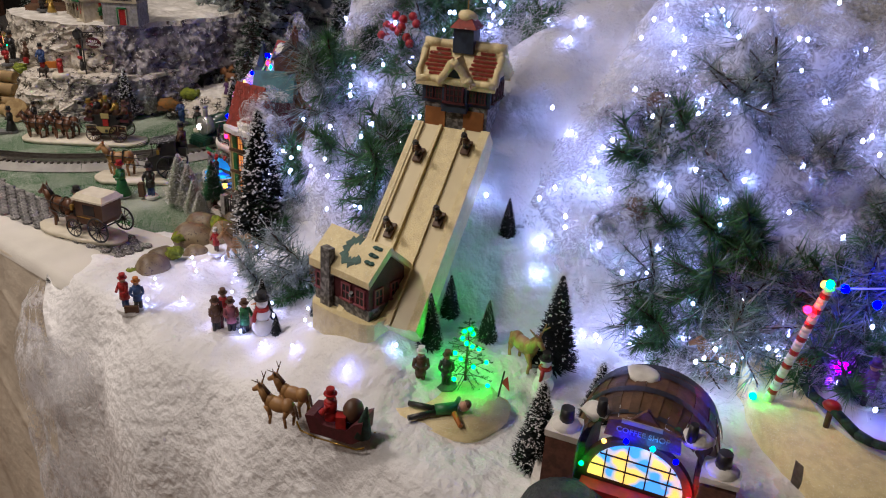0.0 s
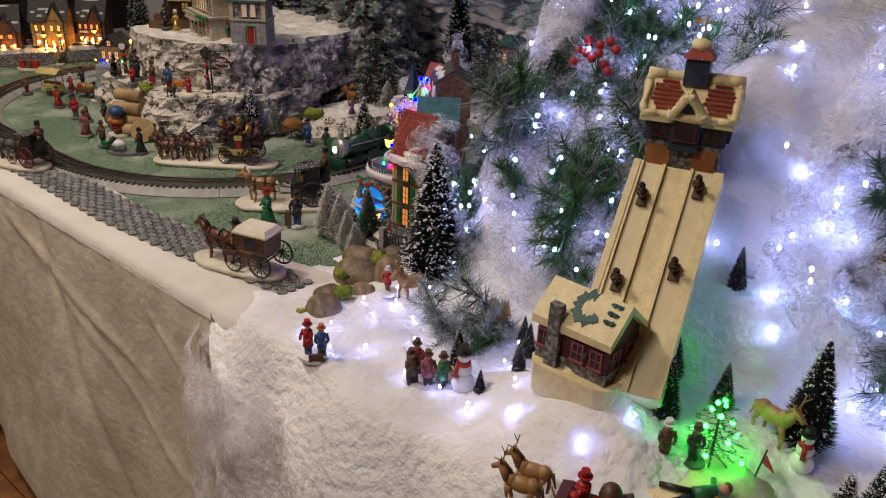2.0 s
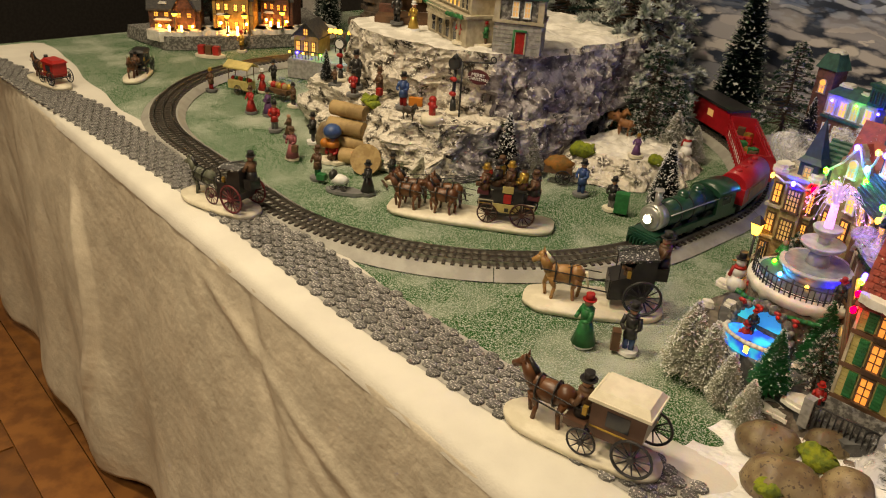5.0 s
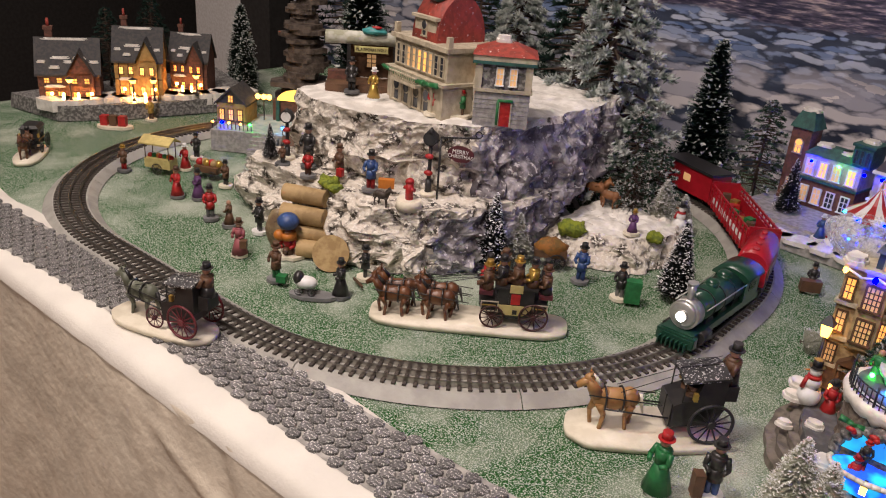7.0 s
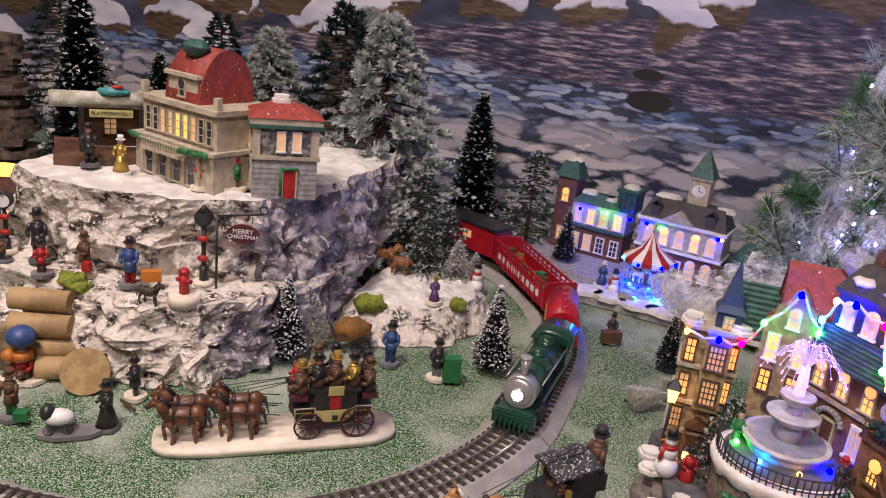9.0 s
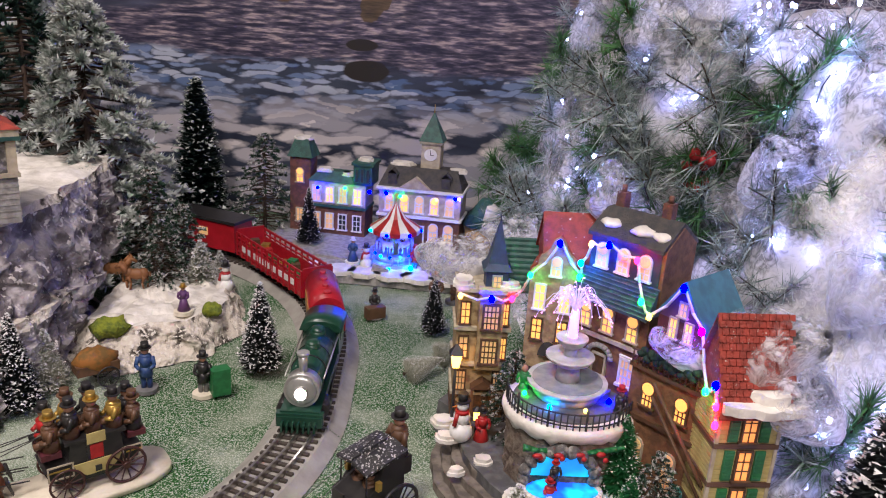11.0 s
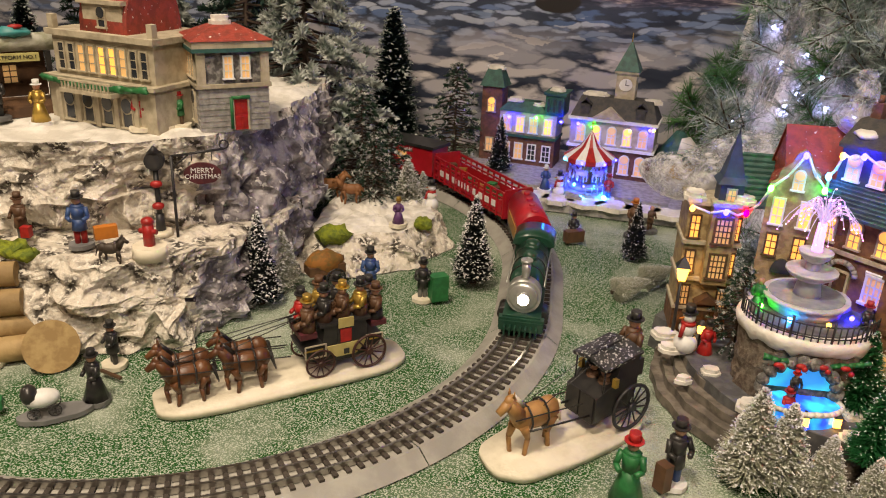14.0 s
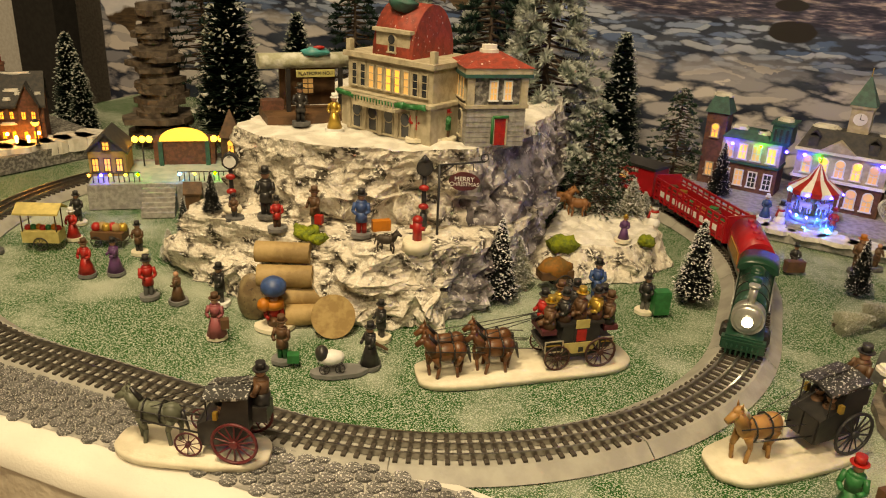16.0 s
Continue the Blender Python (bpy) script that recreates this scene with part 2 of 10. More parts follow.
YELLOWBOARD = mat("yellow_clapboard", (0.50, 0.42, 0.16), 0.6, (0.42, 0.34, 0.12), 100)
MAROON = mat("maroon_wall", (0.10, 0.018, 0.025), 0.6, (0.07, 0.014, 0.018), 120, bump=0.0008)
NAVY = mat("dark_blue_wall", (0.03, 0.05, 0.09), 0.6, (0.022, 0.035, 0.065), 120)
WOODB = mat("brown_wood", (0.13, 0.065, 0.03), 0.65, (0.07, 0.035, 0.016), 60, bump=0.001)
LOG = mat("birch_log", (0.42, 0.29, 0.13), 0.7, (0.26, 0.17, 0.07), 40, bump=0.0012)
LOGEND = mat("sawn_wood", (0.40, 0.28, 0.12), 0.75, (0.28, 0.18, 0.07), 90)
HORSE = mat("bay_horse", (0.15, 0.06, 0.022), 0.4, (0.09, 0.034, 0.014), 60)
TAN = mat("palomino_horse", (0.40, 0.22, 0.08), 0.45, (0.30, 0.15, 0.05), 70)
NEEDLE = mat("dark_green_bristle", (0.012, 0.045, 0.030), 0.8, (0.006, 0.022, 0.016), 200)
NEEDLEBLUE = mat("dark_bristle", (0.014, 0.022, 0.022), 0.8, (0.008, 0.012, 0.014), 200)
NEEDLEGREY = mat("frosted_bristle", (0.56, 0.55, 0.44), 0.85, (0.34, 0.37, 0.27), 200)
FROST = mat("flocked_needles", (0.62, 0.65, 0.62), 0.9, (0.12, 0.18, 0.14), 60, 0.42, 0.68)
SNOWTIP = mat("snow_tips", (0.82, 0.82, 0.82), 0.8)
PINE = mat("green_pine_needles", (0.06, 0.19, 0.05), 0.6, (0.03, 0.10, 0.035), 60)
PINEGREY = mat("frosted_pine_needles", (0.42, 0.48, 0.46), 0.8, (0.10, 0.16, 0.13), 50)
STEM = mat("bark", (0.07, 0.045, 0.03), 0.8)
RED = mat("red_paint", (0.42, 0.02, 0.018), 0.45, (0.3, 0.014, 0.012), 120)
GREEN = mat("green_paint", (0.02, 0.17, 0.05), 0.45, (0.014, 0.12, 0.035), 120)
BLUE = mat("blue_paint", (0.04, 0.09, 0.24), 0.45, (0.03, 0.06, 0.17), 120)
PURPLE = mat("purple_paint", (0.13, 0.05, 0.16), 0.5)
SKIN = mat("painted_flesh", (0.52, 0.28, 0.18), 0.5)
BROWN = mat("brown_paint", (0.12, 0.06, 0.03), 0.5)
GREY = mat("grey_paint", (0.20, 0.20, 0.20), 0.6, bump=0.0006)
DARKGREY = mat("dark_grey_base", (0.07, 0.07, 0.072), 0.7, (0.12, 0.12, 0.12), 80, bump=0.0006)
ORANGE = mat("orange_paint", (0.55, 0.18, 0.02), 0.5)
PINK = mat("rose_paint", (0.32, 0.09, 0.10), 0.5)
TURQ = mat("turquoise_paint", (0.05, 0.30, 0.30), 0.45)


def glow(name, colour, strength):
    return mat(name, colour, 0.4, emit=strength)


LITWIN = glow("lit_window", (1.0, 0.50, 0.10), 0.9)
LITWARM = glow("amber_lamp", (1.0, 0.48, 0.06), 7.0)
LITPALE = glow("pale_lit_window", (0.90, 0.55, 0.22), 0.20)
DARKWIN = mat("dark_window", (0.03, 0.035, 0.045), 0.15, (0.05, 0.05, 0.05), 60)
BULB = glow("cool_white_bulb", (0.38, 0.46, 1.0), 135.0)
LEDB = glow("blue_led", (0.0006, 0.0020, 1.0), 270.0)
LEDG = glow("green_led", (0.0015, 1.0, 0.02), 62.0)
LEDR = glow("red_led", (1.0, 0.0010, 0.006), 130.0)
LEDP = glow("violet_led", (0.25, 0.0010, 1.0), 190.0)
LEDC = glow("cyan_led", (0.004, 0.32, 1.0), 100.0)
CANDLE = glow("candle_flame", (1.0, 0.42, 0.07), 60.0)
HEADLIGHT = glow("headlight", (1.0, 0.92, 0.75), 14.0)

# ---- the setting ----
FLOOR_Z = -0.78
bm = B()
box(bm, -1.0, 0.5, FLOOR_Z - 0.06, 9.0, 7.0, 0.05)
tagged(part("floor", bm, WOODFLOOR), "warm brown wooden floor boards", "floor", kind="structure")
bm = B()
box(bm, -1.0, -2.95, FLOOR_Z, 9.0, 0.1, 2.75)
tagged(part("wall_south", bm, WALLP), "plain grey plaster wall of the room", "wall", kind="structure")
bm = B()
box(bm, 3.45, 0.5, FLOOR_Z, 0.1, 6.8, 2.75)
tagged(part("wall_east", bm, WALLP), "plain grey plaster wall of the room", "wall", kind="structure")
bm = B()
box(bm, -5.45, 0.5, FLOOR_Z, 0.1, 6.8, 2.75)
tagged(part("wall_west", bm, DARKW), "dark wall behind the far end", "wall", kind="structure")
bm = B()
box(bm, -1.0, 3.95, FLOOR_Z, 9.0, 0.1, 2.75)
tagged(part("wall_north", bm, WALLP), "plain plaster wall behind the backdrop", "wall", kind="structure")
bm = B()
box(bm, -1.0, 0.5, 1.97, 9.0, 7.0, 0.06)
tagged(part("ceiling", bm, mat("room_ceiling", (0.24, 0.23, 0.21), 0.9)), "plain pale ceiling of the room", "ceiling", kind="structure")

# the table under its cloth, with a long straight front
EDGE = 0.555
TB = thing("display_table", Matrix.Identity(4), "long wooden trestle table hidden under pale cloth", "table")
part("top", box(box(B(), -2.0, 1.29, -0.05, 2.1, 1.40, 0.04), 0.05, 1.29, -0.05, 2.0, 1.40, 0.04), WOODB, TB)
for x, y in ((-2.9, 0.75), (-2.9, 1.8), (-1.0, 1.8), (0.9, 0.75), (0.9, 1.8), (-1.0, 0.75)):
    part("leg", box(B(), x, y, FLOOR_Z - 0.01, 0.06, 0.06, 0.74), WOODB, TB)


def sstep(a, b, v):
    t = max(0.0, min(1.0, (v - a) / (b - a)))
    return t * t * (3 - 2 * t)


def cloth_y(x, z):
    """How far the hanging cloth bulges from the table's edge."""
    k = min(1, -z / 0.7)
    return EDGE - 0.004 - 0.05 * k - k * (0.020 * math.sin(x * 7.3 + 0.6) + 0.012 * math.sin(x * 17 + 2)) - 0.016 * noise.noise((x * 5, z * 3, 1.3)) * (0.3 + k)


def hem(x):
    return -0.735 + 0.022 * math.sin(x * 9) + 0.014 * noise.noise((x * 6, 0, 4))


bm = B()
NX, NZ = 640, 90
grid = []
for i in range(NX + 1):
    x = -3.05 + 4.2 * i / NX
    col = []
    for j in range(NZ + 1):
        z = hem(x) * j / NZ
        y = cloth_y(x, z)
        if j == 0:
            y = EDGE
        # a long diagonal crease and small wrinkles
        y += 0.006 * math.exp(-((x + 1.45 + (z + 0.35) * 0.5) / 0.02) ** 2) - 0.004 * abs(noise.noise((x * 14, z * 9, 7)))
        # an overlapping upright fold, then slanting ridges
        f = (x + 2.29 + 0.05 * math.sin((z + 0.12) * 6)) / 0.030
        y -= 0.020 * math.exp(-f * f) * sstep(0.9, 0.1, f) * sstep(-0.08, -0.2, z) * sstep(-0.68, -0.5, z)
        for x0, z0, sl, amp, z1 in ((-1.754, -0.04, 2.9, 0.005, -0.20), (-1.60, -0.10, 1.8, 0.003, -0.36), (-1.24, -0.06, 1.3, 0.003, -0.30)):
            y -= amp * math.exp(-((x - x0 + sl * (z - z0)) / (0.011 * sl)) ** 2) * sstep(z0 + 0.02, z0 - 0.03, z) * sstep(z1 - 0.03, z1 + 0.03, z)
        col.append(bm.verts.new((x, y, z)))
    grid.append(col)
for i in range(NX):
    for j in range(NZ):
        bm.faces.new((grid[i][j], grid[i][j + 1], grid[i + 1][j + 1], grid[i + 1][j])).smooth = True
ob = part("tablecloth", bm, CLOTH)
tagged(ob, "pale felt cloth hanging in soft folds over the table front", "tablecloth")
s = ob.modifiers.new("thick", "SOLIDIFY")
s.thickness = 0.003

# snow felt along the front of the table and under everything
bm = B()
NU = 120
rows_ = []
for i in range(NU + 1):
    x = -3.0 + 2.1 * i / NU
    y1 = 0.70 + 0.020 * math.sin(x * 6.2 + 0.7) + 0.012 * noise.noise((x * 7, 0, 3)) + 0.05 * max(0, (x + 1.35)) / 0.4
    r = []
    for k, (y, z) in enumerate(((EDGE - 0.007, -0.015), (EDGE - 0.004, 0.000), (EDGE + 0.006, 0.006), (EDGE + 0.06, 0.006), (y1 - 0.03, 0.006), (y1, 0.0012))):
        r.append(bm.verts.new((x, y + 0.0015 * noise.noise((x * 20, k, 0)), z)))
    rows_.append(r)
for a, b in zip(rows_, rows_[1:]):
    for k in range(5):
        bm.faces.new((a[k], b[k], b[k + 1], a[k + 1])).smooth = True
FELT = mat("white_felt", (0.70, 0.67, 0.60), 0.9, (0.62, 0.59, 0.53), 9, bump=0.0006, bscale=260, spec=0.1)
tagged(part("snow_strip", bm, FELT), "white felt snow strip along the table edge", "snow", kind="structure")
bm = B()
box(bm, -2.0, 1.27, -0.008, 2.1, 1.42, 0.006)
tagged(part("ground", bm, GRASS), "green grass mat dusted with white snow", "ground", kind="structure")

# ---- track: an oval of grey roadbed sections ----
R_T = 0.445
STRAIGHT = 0.117
CR, CL, YC = (-1.785, 1.133), (-2.10, 1.133), 1.133


def track_points(step=0.006):
    pts = []
    y0 = YC - R_T
    # from the far left curve, along the front, round the right curve and away
    for i in range(int(math.radians(235) * R_T / step), 0, -1):
        a = -math.pi / 2 - i * step / R_T
        pts.append((CL[0] + R_T * math.cos(a), CL[1] + R_T * math.sin(a), a + math.pi / 2))
    n = int((CR[0] - CL[0]) / step)
    for i in range(n):
        pts.append((CL[0] + i * step, y0, 0.0))
    for i in range(int(math.pi / 2 * R_T / step)):
        a = -math.pi / 2 + i * step / R_T
        pts.append((CR[0] + R_T * math.cos(a), CR[1] + R_T * math.sin(a), a + math.pi / 2))
    for i in range(int(STRAIGHT / step)):
        pts.append((CR[0] + R_T, CR[1] + i * step, math.pi / 2))
    for i in range(int(math.radians(100) * R_T / step)):
        a = i * step / R_T
        pts.append((CR[0] + R_T * math.cos(a), CR[1] + STRAIGHT + R_T * math.sin(a), a + math.pi / 2))
    return pts


TR = track_points()
SECT = [(-0.043, 0.0), (-0.028, 0.011), (0.028, 0.011), (0.043, 0.0)]


def sweep(bm, pts, prof, every=1):
    old = None
    for x, y, h in pts[::every]:
        nx, ny = math.sin(h), -math.cos(h)
        ring = [bm.verts.new((x + nx * o, y + ny * o, z)) for o, z in prof]
        if old:
            for k in range(len(prof) - 1):
                bm.faces.new((old[k], old[k + 1], ring[k + 1], ring[k]))
        old = ring
    return bm


track = thing("railway_track", Matrix.Identity(4), "oval of grey plastic roadbed with three steel rails", "railway track")
per = 42
for i in range(0, len(TR) - 1, per):
    part("roadbed_section", sweep(B(), TR[i:i + per + 1] if i == 0 else [(TR[i][0] + (TR[i + 1][0] - TR[i][0]) * 0.18, TR[i][1] + (TR[i + 1][1] - TR[i][1]) * 0.18, TR[i][2])] + TR[i + 1:i + per + 1], SECT), ROADBED, track)
for o in (-0.0165, 0.0, 0.0165):
    part("rail", sweep(B(), TR, [(o - 0.0013, 0.012), (o - 0.0013, 0.0185), (o + 0.0013, 0.0185), (o + 0.0013, 0.012)], 2), RAIL, track)

# ---- backdrop: a printed banner of an icy lake shore ----
bd = bpy.data.materials.new("printed_lake_banner")
bd.use_nodes = True
nt = bd.node_tree
N, L = nt.nodes, nt.links
co = N.new("ShaderNodeTexCoord")
sep = N.new("ShaderNodeSeparateXYZ")
L.new(co.outputs["Object"], sep.inputs[0])


def mapping(sx, sy, sz):
    m = N.new("ShaderNodeMapping")
    m.inputs["Scale"].default_value = (sx, sy, sz)
    L.new(co.outputs["Object"], m.inputs[0])
    return m.outputs[0]


def ramp_(src, stops):
    r = N.new("ShaderNodeValToRGB")
    while len(r.color_ramp.elements) < len(stops):
        r.color_ramp.elements.new(0.5)
    for e, (p, c) in zip(r.color_ramp.elements, stops):
        e.position, e.color = p, (*c, 1)
    L.new(src, r.inputs[0])
    return r.outputs[0]


def mixc(f, a, b):
    m = N.new("ShaderNodeMix")
    m.data_type = "RGBA"
    L.new(f, m.inputs["Factor"])
    L.new(a, m.inputs["A"])
    L.new(b, m.inputs["B"])
    return m.outputs["Result"]


def step_(src, lo, hi):
    m = N.new("ShaderNodeMapRange")
    m.inputs["From Min"].default_value, m.inputs["From Max"].default_value = lo, hi
    L.new(src, m.inputs["Value"])
    return m.outputs["Result"]


# drifting ice floes: flattened, wobbly cells, larger towards the near shore
wob = N.new("ShaderNodeTexNoise")
wob.inputs["Scale"].default_value, wob.inputs["Detail"].default_value = 9.0, 6.0
L.new(mapping(1.0, 1, 2.5), wob.inputs["Vector"])


def floes(scale, sz, warp, lo, hi, dark, mid, light):
    addv = N.new("ShaderNodeMix")
    addv.data_type = "VECTOR"
    addv.inputs["Factor"].default_value = warp
    L.new(mapping(1.0, 1, sz), addv.inputs["A"])
    L.new(wob.outputs["Color"], addv.inputs["B"])
    vor = N.new("ShaderNodeTexVoronoi")
    vor.inputs["Scale"].default_value = scale
    L.new(addv.outputs["Result"], vor.inputs["Vector"])
    tone = ramp_(vor.outputs["Color"], [(0.15, dark), (0.5, mid), (0.85, light)])
    return step_(vor.outputs["Distance"], hi, lo), tone


sea = ramp_(wob.outputs["Fac"], [(0.35, (0.016, 0.022, 0.045)), (0.65, (0.055, 0.07, 0.11))])
f1, c1 = floes(11.0, 3.9, 0.20, 0.46, 0.66, (0.24, 0.25, 0.31), (0.45, 0.43, 0.47), (0.70, 0.65, 0.64))
f2, c2 = floes(21.0, 4.4, 0.18, 0.42, 0.62, (0.09, 0.15, 0.30), (0.24, 0.31, 0.48), (0.48, 0.52, 0.62))
near_ice = mixc(f1, sea, c1)
far_ice = mixc(f2, sea, c2)
big = N.new("ShaderNodeTexNoise")
big.inputs["Scale"].default_value, big.inputs["Detail"].default_value = 2.6, 5.0
L.new(mapping(1.0, 1, 3.0), big.inputs["Vector"])
hgt = N.new("ShaderNodeMath")
hgt.operation = "MULTIPLY_ADD"
L.new(big.outputs["Fac"], hgt.inputs[0])
hgt.inputs[1].default_value = 0.10
L.new(sep.outputs["Z"], hgt.inputs[2])
ice = mixc(step_(hgt.outputs[0], 0.25, 0.33), near_ice, far_ice)
# open water with fine ripples above the ice
rip = N.new("ShaderNodeTexNoise")
rip.inputs["Scale"].default_value, rip.inputs["Detail"].default_value = 40.0, 8.0
L.new(mapping(0.7, 1, 4.5), rip.inputs["Vector"])
wat = ramp_(rip.outputs["Fac"], [(0.40, (0.026, 0.026, 0.055)), (0.54, (0.11, 0.095, 0.14)), (0.68, (0.46, 0.37, 0.37))])
col = mixc(step_(hgt.outputs[0], 0.363, 0.378), ice, wat)
# snow-capped boulders along the far shore
vb = N.new("ShaderNodeTexVoronoi")
vb.inputs["Scale"].default_value = 8.5
jag = N.new("ShaderNodeTexNoise")
jag.inputs["Scale"].default_value, jag.inputs["Detail"].default_value = 7.0, 4.0
L.new(co.outputs["Object"], jag.inputs["Vector"])
bent = N.new("ShaderNodeMix")
bent.data_type = "VECTOR"
bent.inputs["Factor"].default_value = 0.13
L.new(mapping(1.0, 1, 1.15), bent.inputs["A"])
L.new(jag.outputs["Color"], bent.inputs["B"])
L.new(bent.outputs["Result"], vb.inputs["Vector"])
relz = N.new("ShaderNodeMath")
relz.operation = "MULTIPLY_ADD"
sepb = N.new("ShaderNodeSeparateXYZ")
L.new(vb.outputs["Position"], sepb.inputs[0])
L.new(sepb.outputs["Z"], relz.inputs[0])
relz.inputs[1].default_value = -1.0
sepw = N.new("ShaderNodeSeparateXYZ")
L.new(bent.outputs["Result"], sepw.inputs[0])
L.new(sepw.outputs["Z"], relz.inputs[2])
rock = ramp_(rip.outputs["Fac"], [(0.3, (0.03, 0.022, 0.018)), (0.7, (0.17, 0.115, 0.07))])
cap = ramp_(wob.outputs["Fac"], [(0.3, (0.46, 0.49, 0.62)), (0.7, (0.86, 0.84, 0.90))])
snowy = mixc(step_(relz.outputs[0], -0.016, -0.008), rock, cap)
gloom = ramp_(wob.outputs["Fac"], [(0.3, (0.02, 0.022, 0.04)), (0.7, (0.09, 0.10, 0.16))])


def along_bank(x_out, z_out, kx, kz):
    """Height over the shore line, which climbs towards the right."""
    u, w = N.new("ShaderNodeMath"), N.new("ShaderNodeMath")
    u.operation, w.operation = "MULTIPLY", "MULTIPLY_ADD"
    L.new(x_out, u.inputs[0])
    u.inputs[1].default_value = -0.128 * kx
    L.new(z_out, w.inputs[0])
    w.inputs[1].default_value = kz
    L.new(u.outputs[0], w.inputs[2])
    return w.outputs[0]


col = mixc(step_(along_bank(sep.outputs["X"], sep.outputs["Z"], 1, 1), 0.640, 0.655), col, gloom)
stone = N.new("ShaderNodeMath")
stone.operation = "MULTIPLY"
L.new(step_(along_bank(sepb.outputs["X"], sepb.outputs["Z"], 1 / 0.87, 1 / 0.87 / 1.15), 0.675, 0.680), stone.inputs[0])
L.new(step_(vb.outputs["Distance"], 0.70, 0.66), stone.inputs[1])
col = mixc(stone.outputs[0], col, snowy)
# two dark stones lying in the shallow water
for sx_, sz_, rx_, rz_ in ((-1.345, 0.313, 0.050, 0.022), (-1.352, 0.366, 0.034, 0.012)):
    vd = N.new("ShaderNodeVectorMath")
    vd.operation = "DISTANCE"
    mp = N.new("ShaderNodeMapping")
    mp.inputs["Scale"].default_value = (1 / rx_, 0, 1 / rz_)
    L.new(co.outputs["Object"], mp.inputs[0])
    L.new(mp.outputs[0], vd.inputs[0])
    vd.inputs[1].default_value = (sx_ / rx_, 0, sz_ / rz_)
    ad = N.new("ShaderNodeMath")
    ad.operation = "MULTIPLY_ADD"
    L.new(wob.outputs["Fac"], ad.inputs[0])
    ad.inputs[1].default_value = 0.8
    L.new(vd.outputs["Value"], ad.inputs[2])
    dk = N.new("ShaderNodeRGB")
    dk.outputs[0].default_value = (0.022, 0.018, 0.018, 1)
    col = mixc(step_(ad.outputs[0], 1.45, 1.35), col, dk.outputs[0])
b = N["Principled BSDF"]
b.inputs["Roughness"].default_value = 0.45
L.new(col, b.inputs["Base Color"])
BACK_Y = 1.97
bm = B()
box(bm, -1.35, BACK_Y, -0.1, 3.7, 0.012, 1.3)
tagged(part("backdrop", bm, bd), "printed banner of an icy lake shore", "backdrop", kind="structure")

# ---- the cotton mountain ----
def bump2(x, y, cx, cy, rx, ry):
    return math.exp(-((x - cx) / rx) ** 2 - ((y - cy) / ry) ** 2)


def hill(x, y):
    """Height of the cotton snow over the table."""
    h = 0.026 * sstep(-1.06, -0.90, x) + 0.03 * sstep(-0.60, -0.42, x)
    h += 0.058 * bump2(x, y, -0.50, 0.64, 0.09, 0.07)
    # the foot of the mountain runs forward at the slide
    foot = 0.80 - 0.14 * math.exp(-((x + 0.515) / 0.072) ** 2) + 0.16 * sstep(-0.42, -0.05, x)
    d = max(0.0, y - foot)
    left = sstep(-0.93, -0.80, x + 0.11 * sstep(1.12, 1.3, y) + 0.05 * noise.noise((y * 9, x * 3, 8)))
    h += 0.44 * (1 - math.exp(-d / 0.26)) * left
    h += 0.11 * bump2(x, y, -0.79, 0.98, 0.075, 0.13) * left
    h += 0.020 * noise.noise((x * 6, y * 6, 2.0)) * sstep(0.5, 0.7, y) + 0.008 * noise.noise((x * 19, y * 19, 5.0))
    return h


bm = B()
NX, NY = 200, 200
FRONT = [(-0.66, 0.04), (-0.48, 0.055), (-0.30, 0.06), (-0.14, 0.05), (-0.05, 0.028), (0.0, 0.0)]
g = []
for i in range(NX + 1):
    x = -1.06 + 1.80 * i / NX
    y0 = 0.525 - 0.035 * sstep(-1.0, -0.7, x) + 0.02 * noise.noise((x * 8, 0, 9))
    r = []
    for z, out in FRONT[:-1]:
        e = sstep(-1.06, -0.98, x)
        r.append(bm.verts.new((x + 0.03 * noise.noise((x * 9, z * 9, 4)) - 0.02 * (1 - e) * z, y0 + 0.02 - out * e + 0.022 * noise.noise((x * 10, z * 10, 1)) * e, z * e + hill(x, y0) * 0.5)))
    for j in range(NY + 1):
        y = y0 + 0.02 + (1.95 - y0 - 0.02) * (j / NY) ** 1.15
        z = hill(x, y) - 0.022 * max(0, 1 - j / 6) ** 2
        r.append(bm.verts.new((x + 0.006 * noise.noise((x * 30, y * 30, 0)), y, z)))
    g.append(r)
for a, b in zip(g, g[1:]):
    for k in range(len(a) - 1):
        bm.faces.new((a[k], b[k], b[k + 1], a[k + 1])).smooth = True
tagged(part("cotton_snow", bm, COTTON), "white cotton batting heaped into a snowy mountain", "snow", kind="structure")

